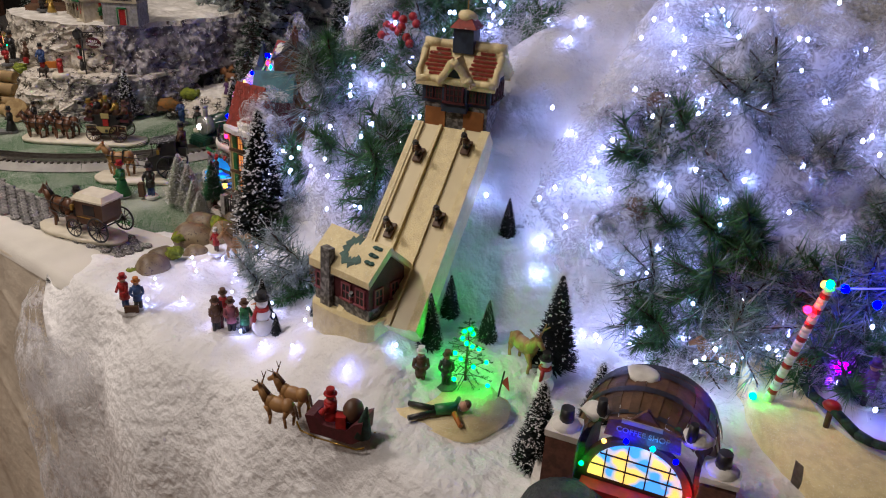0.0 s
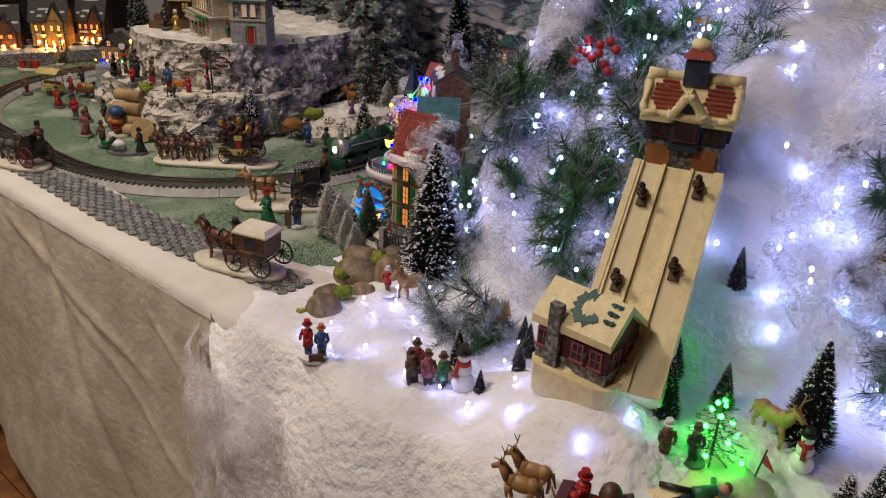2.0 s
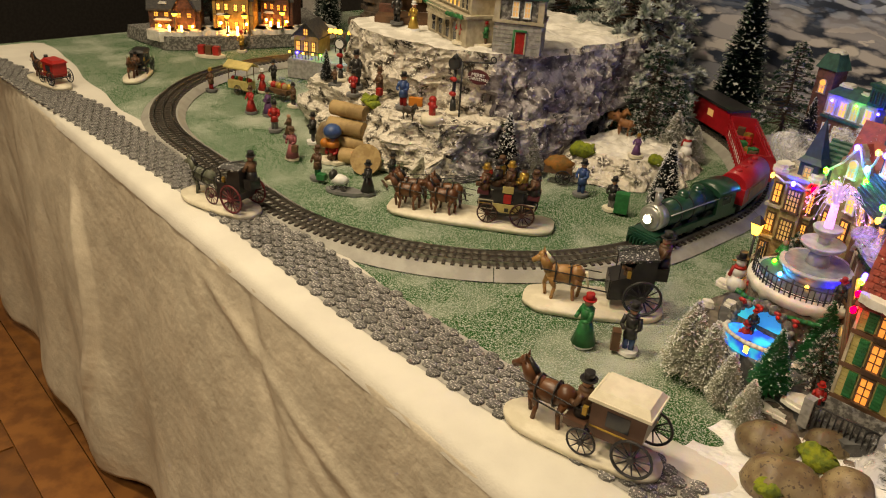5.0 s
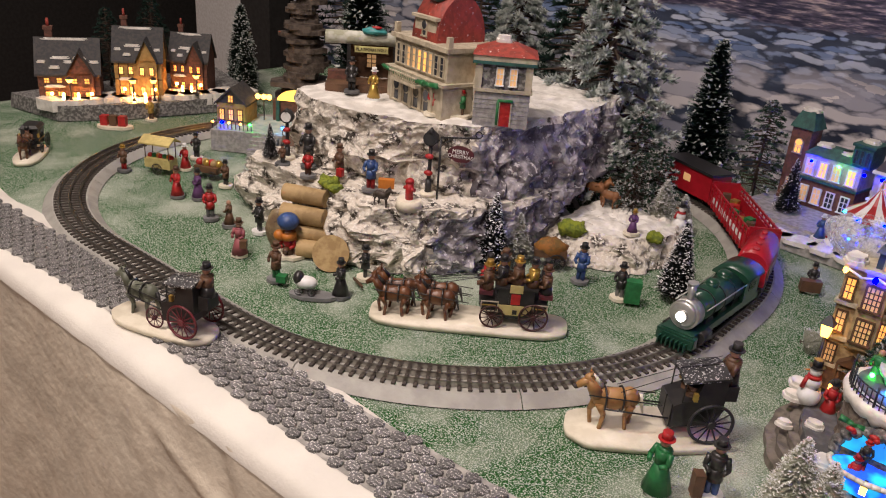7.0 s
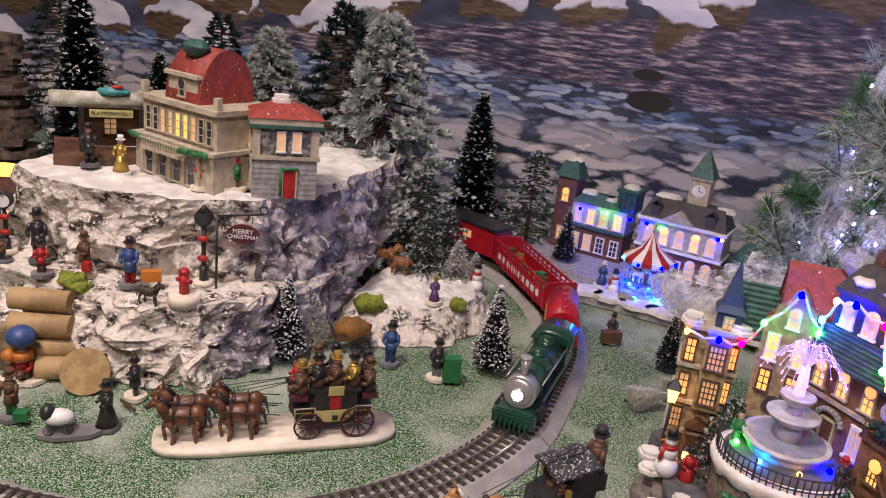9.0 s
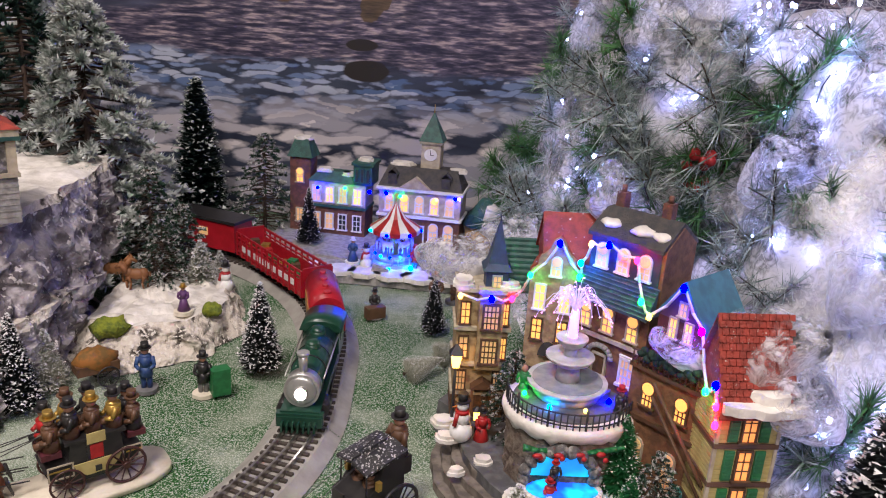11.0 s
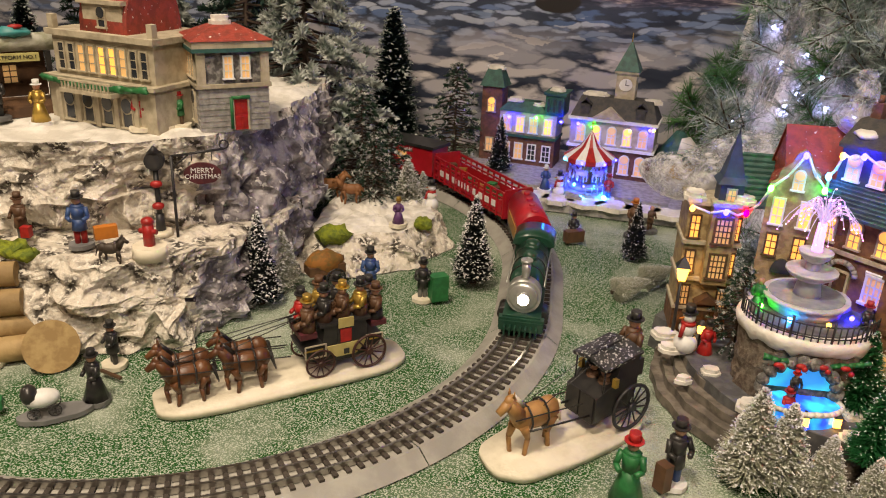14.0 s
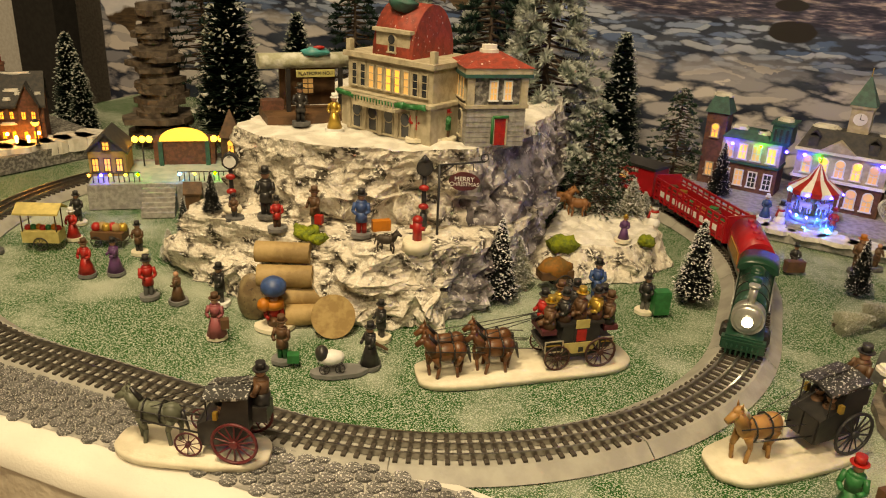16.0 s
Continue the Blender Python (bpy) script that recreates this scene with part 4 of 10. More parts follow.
def spoked(parent, x, y, r, m, n=10, name="wheel", z0=0.0):
    w = part(name, B(), m, parent)
    bm = B()
    seg = 22
    for k in range(seg):
        a, b = 2 * math.pi * k / seg, 2 * math.pi * (k + 1) / seg
        tube(bm, (x + r * 0.93 * math.cos(a), y, z0 + r + r * 0.93 * math.sin(a)), (x + r * 0.93 * math.cos(b), y, z0 + r + r * 0.93 * math.sin(b)), r * 0.075, r * 0.075, 5, 0, False)
    for k in range(n):
        a = 2 * math.pi * k / n + 0.2
        tube(bm, (x, y, z0 + r), (x + r * 0.9 * math.cos(a), y, z0 + r + r * 0.9 * math.sin(a)), r * 0.05, r * 0.035, 4, 0, False)
    tube(bm, (x, y - 0.003, z0 + r), (x, y + 0.003, z0 + r), r * 0.17, r * 0.17, 8)
    bm.to_mesh(w.data)
    bm.free()
    return w


def doll(bm, x, y, z, h, coat, legs, head, hat=None, skirt=False, arms=True, rz=0.0, sit=False):
    """A plain painted figurine: coat, head, hat and arms as simple solids; arguments are material slots."""
    c, s_ = math.cos(radians(rz)), math.sin(radians(rz))
    k = h / 0.068

    def P(a, b, e):
        return (x + (a * c - b * s_) * k, y + (a * s_ + b * c) * k, z + e * k)

    top = 0.0
    if sit:
        top = -0.020
        tube(bm, P(0, 0, 0.0), P(0, 0, 0.016), 0.0105 * k, 0.009 * k, 9, legs)
        tube(bm, P(0, -0.004, 0.012), P(0, -0.018, 0.010), 0.006 * k, 0.004 * k, 7, legs)
    elif skirt:
        tube(bm, P(0, 0, 0), P(0, 0, 0.036), 0.0165 * k, 0.0065 * k, 12, coat)
    else:
        for q in (-1, 1):
            tube(bm, P(q * 0.0042, 0, 0), P(q * 0.0040, 0, 0.026), 0.0038 * k, 0.0046 * k, 7, legs)
        tube(bm, P(0, 0, 0.020), P(0, 0, 0.036), 0.0098 * k, 0.0082 * k, 10, coat)
    tube(bm, P(0, 0, 0.034 + top), P(0, 0, 0.051 + top), 0.0082 * k, 0.0090 * k, 10, coat)
    ball(bm, P(0, 0, 0.051 + top), 0.0085 * k, (1.05, 0.85, 0.55), coat)
    ball(bm, P(0, -0.0005, 0.0605 + top), 0.0062 * k, (0.95, 1, 1.12), head)
    if arms:
        for q in (-1, 1):
            tube(bm, P(q * 0.0095, 0, 0.050 + top), P(q * 0.0125, -0.005, 0.038 + top), 0.0034 * k, 0.003 * k, 7, coat)
            tube(bm, P(q * 0.0125, -0.005, 0.038 + top), P(q * 0.007, -0.012, 0.036 + top), 0.003 * k, 0.0026 * k, 7, coat)
    if hat is not None:
        tube(bm, P(0, 0, 0.0635 + top), P(0, 0, 0.0645 + top), 0.0092 * k, 0.0092 * k, 12, hat)
        tube(bm, P(0, 0, 0.0645 + top), P(0, 0, 0.0725 + top), 0.0058 * k, 0.0055 * k, 12, hat)


PAL = [BLACK, RED, GREEN, BLUE, BROWN, SKIN, GREY, WHITEP, ORANGE, PURPLE, PINK, IVORY, DARKGREY, GOLD]
(K_, R_, G_, B_, BR, SK, GY, W_, O_, PU, PK, IV, DG, AU) = range(14)


def figure(x, y, z, h, coat, legs, hat, label, rz=0.0, skirt=False, base=IV, extra=None, name="figurine", group="village figurines", rx=0.013, ry=0.013):
    """One figurine on its little base, all in one mesh."""
    bm = B()
    slab(bm, oval(0, 0, rx, ry, 14, 0.15, 0, x), 0, 0.005, base)
    doll(bm, 0, 0, 0.004, h, coat, legs, SK, hat, skirt, True, 0)
    if extra:
        extra(bm)
    o = part(name, bm, PAL)
    o.matrix_world = pose(x, y, z, 0, 0, rz)
    return tagged(o, label, "figurine", group)


def hansom(t, cx, k, body_m, roof_m, wheel_m):
    """A two-wheeled cab with a canted hood in two leaves, front doors and a perched driver."""
    bm = B()
    prof = [(-0.026, 0.020), (0.014, 0.024), (0.022, 0.040), (0.022, 0.074), (0.0, 0.074), (-0.006, 0.052), (-0.026, 0.044)]
    a = [bm.verts.new((cx + p * k, -0.0175 * k, q * k)) for p, q in prof]
    b = [bm.verts.new((cx + p * k, 0.0175 * k, q * k)) for p, q in prof]
    bm.faces.new(a)
    bm.faces.new(b[::-1])
    for i in range(7):
        bm.faces.new((a[i], b[i], b[(i + 1) % 7], a[(i + 1) % 7]))
    bmesh.ops.recalc_face_normals(bm, faces=bm.faces)
    part("cabin", bm, body_m, t)
    for s in (-1, 1):
        bm = box(B(), 0, 0, 0, 0.044 * k, 0.019 * k, 0.003 * k)
        bm.transform(pose(cx + 0.001 * k, s * 0.0100 * k, 0.0735 * k, s * -12, -8, 0))
        part("hood_leaf", bm, roof_m, t)
        part("door_leaf", box(B(), cx - 0.0268 * k, s * 0.0085 * k, 0.020 * k, 0.0016, 0.0150 * k, 0.025 * k), body_m, t)
        part("hood_post", tube(B(), (cx - 0.018 * k, s * 0.0165 * k, 0.044 * k), (cx - 0.018 * k, s * 0.0165 * k, 0.072 * k), 0.0009, 0.0009, 5), body_m, t)
        part("lamp", box(B(), cx - 0.008 * k, s * 0.020 * k, 0.052 * k, 0.004 * k, 0.004 * k, 0.008 * k), GOLD, t)
        spoked(t, cx + 0.010 * k, s * 0.025 * k, 0.0225 * k, wheel_m, 14, "wheel", 0.008)
        bm = B()
        doll(bm, cx - 0.006 * k, s * 0.007 * k, 0.030 * k, 0.050 * k, BR, K_, SK, K_, False, False, -90, True)
        part("passenger", bm, PAL, t, "small painted passenger figure")
    part("axle", tube(B(), (cx + 0.010 * k, -0.024 * k, 0.0295 * k), (cx + 0.010 * k, 0.024 * k, 0.0295 * k), 0.0014, 0.0014, 6), BLACK, t)
    part("driver_perch", box(B(), cx + 0.030 * k, 0, 0.046 * k, 0.014 * k, 0.020 * k, 0.016 * k), body_m, t)
    bm = B()
    doll(bm, cx + 0.030 * k, 0, 0.060 * k, 0.058 * k, BR, K_, SK, K_, False, True, -90, True)
    part("driver", bm, PAL, t, "small painted driver in a dark hat")
    bm = B()
    for s in (-1, 1):
        tube(bm, (cx + 0.020 * k, s * 0.004 * k, 0.088 * k), (cx - 0.075 * k, s * 0.007 * k, 0.050 * k), 0.0005, 0.0005, 4)
    part("rein", bm, BLACK, t)


def carriage(name, x, y, rz, L_, W_b, body_m, roof_m, wheel_m, wheel_f, horse_m, mane_m, label, k=1.0, snow_roof=False, z=0.0, open_front=True, small=False):
    t = thing(name, pose(x, y, z, 0, 0, rz), label, "carriage", "horse-drawn carriages")
    part("base", slab(B(), oval(0, 0, L_ / 2, W_b / 2, 40, 0.06, 0, x * 3, 0.7), 0, 0.008), IVORY, t, "cream painted snow base", True)
    bm = B()
    horse_mesh(bm, -L_ * 0.22, 0, 0.008, k * 0.95)
    part("horse", bm, [horse_m, mane_m], t)
    bm = B()
    harness(bm, -L_ * 0.22, 0, 0.008, k * 0.95)
    for s in (-1, 1):
        tube(bm, (-L_ * 0.30, s * 0.012 * k, 0.038), (L_ * 0.10, s * 0.013 * k, 0.030), 0.0010, 0.0010, 5)
    part("harness", bm, BLACK, t)
    cx = L_ * 0.22
    if name in ("hansom_carriage", "hearse_carriage"):
        hansom(t, cx + 0.006, k, body_m, roof_m, wheel_m)
        if wheel_f is not wheel_m:
            for s in (-1, 1):
                spoked(t, cx - 0.030 * k, s * 0.020 * k, 0.0135 * k, wheel_f, 10, "front_wheel", 0.008)
        return t
    bm = B()
    prof = [(-0.022, 0.034), (-0.016, 0.027), (0.018, 0.027), (0.024, 0.036), (0.026, 0.062), (-0.022, 0.062)]
    a = [bm.verts.new((cx + p * k, -0.0185 * k, q * k)) for p, q in prof]
    b = [bm.verts.new((cx + p * k, 0.0185 * k, q * k)) for p, q in prof]
    bm.faces.new(a)
    bm.faces.new(b[::-1])
    for i in range(6):
        bm.faces.new((a[i], b[i], b[(i + 1) % 6], a[(i + 1) % 6]))
    bmesh.ops.recalc_face_normals(bm, faces=bm.faces)
    part("cabin", bm, body_m, t)
    bm = B()
    box(bm, cx + 0.002 * k, 0, 0.062 * k, 0.054 * k, 0.042 * k, 0.003 * k)
    hip(bm, cx + 0.002 * k, 0, 0.065 * k, 0.052 * k, 0.040 * k, 0.006 * k, 0.044 * k, 0.030 * k)
    part("roof", bm, roof_m, t)
    for s in (-1, 1):
        part("window", box(B(), cx + 0.002 * k, s * 0.0187 * k, 0.042 * k, 0.020 * k, 0.0008, 0.015 * k), DARKWIN, t)
        part("moulding", box(B(), cx + 0.002 * k, s * 0.0188 * k, 0.0365 * k, 0.046 * k, 0.0010, 0.0015), GOLD, t)
        spoked(t, cx + 0.020 * k, s * 0.025 * k, 0.0185 * k, wheel_m, 12, "rear_wheel", 0.008)
        spoked(t, cx - 0.024 * k, s * 0.024 * k, 0.0135 * k, wheel_f, 10, "front_wheel", 0.008)
        part("lamp", box(B(), cx - 0.026 * k, s * 0.020 * k, 0.046 * k, 0.004 * k, 0.004 * k, 0.008 * k), GOLD, t)
    part("axle", tube(tube(B(), (cx + 0.020 * k, -0.023 * k, 0.0255 * k), (cx + 0.020 * k, 0.023 * k, 0.0255 * k), 0.0014, 0.0014, 6), (cx - 0.024 * k, -0.022 * k, 0.0205 * k), (cx - 0.024 * k, 0.022 * k, 0.0205 * k), 0.0014, 0.0014, 6), BLACK, t)
    bm = box(B(), cx - 0.036 * k, 0, 0.024 * k, 0.020 * k, 0.030 * k, 0.006 * k)
    part("driver_seat", bm, body_m, t)
    bm = B()
    doll(bm, cx - 0.034 * k, 0, 0.029 * k, 0.058 * k, BR, K_, SK, K_, False, True, -90, True)
    part("driver", bm, PAL, t, "small painted driver figure")
    return t


carriage("hearse_carriage", -1.824, 0.622, 17, 0.150, 0.060, BLACK, SNOWBLACK, mat("dark_red_spokes", (0.14, 0.018, 0.022), 0.45), MAROON, mat("grey_green_horse", (0.13, 0.14, 0.10), 0.5), BLACK, "black horse-drawn cab with red wheels and snow on its roof", 1.0, True, z=0.0095)
carriage("brougham_carriage", -1.122, 0.652, 16, 0.168, 0.056, mat("brown_coach_paint", (0.11, 0.055, 0.035), 0.4, (0.08, 0.04, 0.025), 60), IVORY, IRON, IRON, HORSE, BLACK, "brown horse-drawn coach with a white snowy roof", 1.14, False, z=0.0095)
carriage("hansom_carriage", -1.295, 0.880, 43, 0.182, 0.075, BLACK, SNOWBLACK, IRON, IRON, TAN, IVORY, "black hansom cab drawn by a pale brown horse", 1.12, True)
carriage("pony_carriage", -2.59, 0.800, 140, 0.12, 0.05, BLACK, BLACK, IRON, IRON, HORSE, BLACK, "small dark horse-drawn cart near the far bend", 0.85)
carriage("red_sleigh_carriage", -2.60, 0.610, 12, 0.14, 0.05, RED, RED, IRON, IRON, HORSE, BLACK, "red horse-drawn sleigh carriage on the snow verge", 0.85, z=0.009)

# the stage coach with four horses
SC = thing("stage_coach", pose(-1.585, 0.928, 0, 0, 0, 37), "black and cream stage coach with four brown horses and passengers", "carriage", "horse-drawn carriages")
part("base", slab(B(), oval(0, 0, 0.132, 0.034, 44, 0.05, 0, 4, 0.45), 0, 0.008), IVORY, SC, "cream painted snow base", True)
for hx, hy in ((-0.100, -0.011), (-0.096, 0.013), (-0.042, -0.011), (-0.038, 0.013)):
    bm = B()
    horse_mesh(bm, hx, hy, 0.008, 0.92)
    part("horse", bm, [HORSE, BLACK], SC)
    bm = B()
    harness(bm, hx, hy, 0.008, 0.92)
    part("harness", bm, BLACK, SC)
bm = B()
prof = [(0.012, 0.040), (0.016, 0.030), (0.030, 0.022), (0.078, 0.022), (0.096, 0.030), (0.102, 0.042), (0.084, 0.046), (0.082, 0.064), (0.036, 0.064), (0.034, 0.046)]
a = [bm.verts.new((p, -0.020, q)) for p, q in prof]
b = [bm.verts.new((p, 0.020, q)) for p, q in prof]
bm.faces.new(a)
bm.faces.new(b[::-1])
for i in range(len(prof)):
    bm.faces.new((a[i], b[i], b[(i + 1) % len(prof)], a[(i + 1) % len(prof)]))
bmesh.ops.recalc_face_normals(bm, faces=bm.faces)
part("coach_body", bm, BLACK, SC)
for s in (-1, 1):
    part("door", box(B(), 0.059, s * 0.0204, 0.026, 0.018, 0.0012, 0.036), BLACK, SC)
    part("door_panel", box(B(), 0.059, s * 0.0216, 0.0435, 0.012, 0.0010, 0.015), RED, SC, "red door panel")
    part("cream_panel", slab(B(), [(0.037, 0.0), (0.040, -0.007), (0.048, -0.014), (0.070, -0.014), (0.078, -0.007), (0.081, 0.0)], -0.0006, 0.0006), YELLOWBOARD, SC, "cream curved side panel").matrix_local = pose(0, s * 0.0222, 0.042, 90, 0, 0)
    part("door_square", box(B(), 0.059, s * 0.0222, 0.0605, 0.017, 0.0012, 0.011), YELLOWBOARD, SC, "pale square over the door")
    for x0, w in ((0.026, 0.022), (0.092, 0.018)):
        for z in (0.030, 0.044):
            part("cream_line", box(B(), x0, s * 0.0206, z, w, 0.0012, 0.0014), CREAM, SC)
        for dx in (-0.5, 0.5):
            part("cream_line", box(B(), x0 + dx * w, s * 0.0206, 0.030, 0.0014, 0.0012, 0.0154), CREAM, SC)
    for x0, w in ((0.024, 0.020), (0.094, 0.016)):
        part("gold_line", box(B(), x0, s * 0.0204, 0.0385, w, 0.0010, 0.0014), GOLD, SC)
    part("crest", box(B(), 0.059, s * 0.0232, 0.030, 0.006, 0.0008, 0.006), BLACK, SC)
    spoked(SC, 0.084, s * 0.025, 0.020, mat("dark_red_wheel_%d" % s, (0.06, 0.02, 0.015), 0.5), 12, "rear_wheel", 0.008)
    spoked(SC, 0.030, s * 0.024, 0.0165, mat("dark_red_wheel_f%d" % s, (0.06, 0.02, 0.015), 0.5), 12, "front_wheel", 0.008)
part("roof", box(B(), 0.059, 0, 0.064, 0.056, 0.044, 0.003), BLACK, SC)
part("front_bench", box(B(), 0.020, 0, 0.052, 0.018, 0.036, 0.006), MAROON, SC)
part("rear_bench", box(B(), 0.098, 0, 0.052, 0.018, 0.036, 0.006), MAROON, SC)
rnd = random.Random(3)
for i, (px, py, pz) in enumerate(((0.022, -0.009, 0.056), (0.022, 0.010, 0.056), (0.040, -0.010, 0.065), (0.042, 0.010, 0.065), (0.060, -0.010, 0.065), (0.062, 0.011, 0.065), (0.080, -0.010, 0.065), (0.098, -0.009, 0.056), (0.098, 0.010, 0.056))):
    bm = B()
    doll(bm, px, py, pz, 0.056, (BR, R_, K_, AU, BR, K_, AU, BR, K_)[i], (BR, K_)[i % 2], SK, (AU, K_, K_, BR, AU, K_, K_, BR, K_)[i], False, True, -90, True)
    part("passenger", bm, PAL, SC, "small painted passenger figure")
bm = box(B(), 0.052, 0.0, 0.067, 0.020, 0.014, 0.012)
part("luggage", bm, BROWN, SC)
bm = B()
for hx, hy in ((-0.100, -0.011), (-0.096, 0.013), (-0.042, -0.011), (-0.038, 0.013)):
    tube(bm, (hx - 0.022, hy, 0.054), (0.016, hy * 0.4, 0.072), 0.0006, 0.0006, 4, 0, False)
part("reins", bm, BLACK, SC)


# ---- buildings ----
def wall_frame(x, y, z, rz):
    """A wall's frame: u runs along the wall, v outwards (-y of the wall), w up."""
    return Matrix.Translation((x, y, z)) @ Matrix.Rotation(radians(rz), 4, "Z")


def window(parent, M, u, z, w, h, glass, frame_m=WHITEP, bars=(1, 1), arch=False, t=0.0016):
    """A window on a wall: frame, pane and glazing bars, with a sill."""
    bm = B()
    f = min(w, h) * 0.10 + 0.0006
    for du in (-1, 1):
        box(bm, u + du * (w / 2), -t * 0.5, z, f, t * 2, h)
    box(bm, u, -t * 0.5, z + h, w + f, t * 2, f)
    box(bm, u, -t * 0.9, z - f, w + f * 2.4, t * 3, f)
    for k in range(bars[0]):
        box(bm, u - w / 2 + w * (k + 1) / (bars[0] + 1), -t * 0.45, z, f * 0.55, t * 1.5, h)
    for k in range(bars[1]):
        box(bm, u, -t * 0.45, z + h * (k + 1) / (bars[1] + 1) - f * 0.27, w, t * 1.5, f * 0.55)
    if arch:
        tube(bm, (u, t * 0.4, z + h), (u, -t * 1.5, z + h), w / 2 + f / 2, w / 2 + f / 2, 14)
    bm.transform(M)
    fr = part("window", bm, frame_m, parent)
    bm = box(B(), u, -t * 0.35, z, w, t, h)
    if arch:
        tube(bm, (u, 0, z + h), (u, -t * 2, z + h), w / 2 - f * 0.2, w / 2 - f * 0.2, 14)
    bm.transform(M)
    part("pane", bm, glass, fr)
    return fr


def door(parent, M, u, z, w, h, m, frame_m=WHITEP, t=0.0016, arch=False):
    bm = B()
    for du in (-1, 1):
        box(bm, u + du * w / 2, -t, z, 0.0022, t * 2, h)
    box(bm, u, -t, z + h, w + 0.0022, t * 2, 0.002)
    bm.transform(M)
    fr = part("door_frame", bm, frame_m, parent)
    bm = box(B(), u, -t * 0.5, z, w, t, h)
    for a in (-1, 1):
        for q in (0.1, 0.55):
            box(bm, u + a * w * 0.22, -t * 1.1, z + h * q, w * 0.3, t * 0.6, h * 0.34)
    bm.transform(M)
    part("door", bm, m, fr)


def block(parent, name, x, y, z, sx, sy, sz, m, rz=0.0, courses=0):
    bm = box(B(), x, y, z, sx, sy, sz, rz)
    if courses:
        for k in range(1, courses):
            box(bm, x, y, z + sz * k / courses, sx + 0.0012, sy + 0.0012, 0.0009, rz)
    return part(name, bm, m, parent)


def snowcap(parent, x, y, z, rx, ry, h=0.004, rz=0.0, seed=0):
    bm = slab(B(), oval(x, y, rx, ry, 20, 0.35, rz, seed, 0.8), z, z + h * 0.5)
    slab(bm, oval(x, y, rx * 0.8, ry * 0.8, 20, 0.35, rz, seed, 0.8), z + h * 0.5, z + h)
    return part("snow_patch", bm, SNOW, parent, "lump of white snow")


def garland(parent, p0, p1, sag, r=0.0022, m=None, n=9):
    bm = B()
    pts = [Vector(p0).lerp(Vector(p1), k / n) - Vector((0, 0, sag * 4 * (k / n) * (1 - k / n))) for k in range(n + 1)]
    for a, b in zip(pts, pts[1:]):
        tube(bm, a, b, r, r, 6)
    rough(bm, r * 0.9, 400, 2)
    return part("garland", bm, m or GREEN, parent)


def chimney(parent, x, y, z, s, h, m=BRICK):
    bm = box(B(), x, y, z, s, s, h)
    box(bm, x, y, z + h, s * 1.3, s * 1.3, h * 0.12)
    c = part("chimney", bm, m, parent)
    part("pot", tube(B(), (x, y, z + h * 1.1), (x, y, z + h * 1.4), s * 0.25, s * 0.2, 8), REDROOF, c)


# the railway station on the cliff
ST = thing("station_building", pose(-1.738, 1.098, PLAT_Z, 0, 0, 36), "cream stone station with red domed roof and lit windows", "building", "village buildings")
ST.scale = (1.0, 1.0, 1.14)
W = 0.082
block(ST, "wing_wall", W / 2, 0.035, 0, W, 0.07, 0.048, GREYSTONE, courses=8)
block(ST, "wing_upper_wall", W / 2, 0.035, 0.048, W - 0.003, 0.067, 0.038, DARKSTONE)
for x in (0.004, W - 0.004):
    block(ST, "pilaster", x, 0.002, 0.048, 0.010, 0.008, 0.038, CREAM)
block(ST, "cornice", W / 2, 0.035, 0.046, W + 0.006, 0.076, 0.004, CREAM)
block(ST, "eave", W / 2, 0.035, 0.086, W + 0.010, 0.080, 0.007, CREAM)
part("green_trim", box(B(), W / 2, 0.035, 0.082, W + 0.012, 0.082, 0.004), GREENROOF, ST, "green garland trim under the eaves")
part("wing_roof", hip(B(), W / 2, 0.035, 0.093, W + 0.014, 0.084, 0.013, 0.030, 0.024), REDROOF, ST, "low red hipped roof")
snowcap(ST, W / 2 - 0.004, 0.035, 0.105, 0.012, 0.009, 0.010, 0, 2)
F1 = wall_frame(0, 0, 0, 0)
for u in (0.035, 0.055):
    window(ST, F1, u, 0.056, 0.010, 0.021, LITPALE, WHITEP, (1, 2))
door(ST, F1, 0.047, 0.002, 0.018, 0.032, RED, CREAM)
part("wreath_trim", tube(tube(B(), (0.036, -0.003, 0.004), (0.036, -0.003, 0.036), 0.002, 0.002, 6), (0.036, -0.003, 0.036), (0.058, -0.003, 0.036), 0.002, 0.002, 6), GREEN, ST)
F2 = wall_frame(0, 0.07, 0, -90)
for u in (0.012, 0.026, 0.040, 0.054):
    window(ST, F2, u, 0.055, 0.009, 0.024, LITPALE, CREAM, (0, 1))
for u in (0.018, 0.044):
    window(ST, F2, u, 0.010, 0.014, 0.024, DARKWIN, CREAM, (1, 1), True)
# main hall, set askew to the wing
MH = pose(-0.055, 0.105, 0, 0, 0, -52)
bm = B()
box(bm, 0, 0, 0, 0.165, 0.11, 0.046)
bm.transform(MH)
part("hall_wall", bm, CREAM, ST)
bm = B()
box(bm, 0, 0.004, 0.046, 0.155, 0.10, 0.044)
bm.transform(MH)
part("hall_upper_wall", bm, CREAM, ST)
bm = B()
box(bm, 0, 0, 0.044, 0.172, 0.118, 0.004)
box(bm, 0, 0.004, 0.088, 0.166, 0.112, 0.006)
box(bm, 0.0, -0.066, 0.036, 0.080, 0.024, 0.004)
bm.transform(MH)
part("ledge", bm, CREAM, ST)
bm = B()
for u in (-0.065, -0.035, -0.005, 0.025, 0.055):
    box(bm, u, -0.056, 0, 0.007, 0.006, 0.044)
bm.transform(MH)
part("pier", bm, CREAM, ST)
F3 = MH @ wall_frame(0, -0.055, 0, 0)
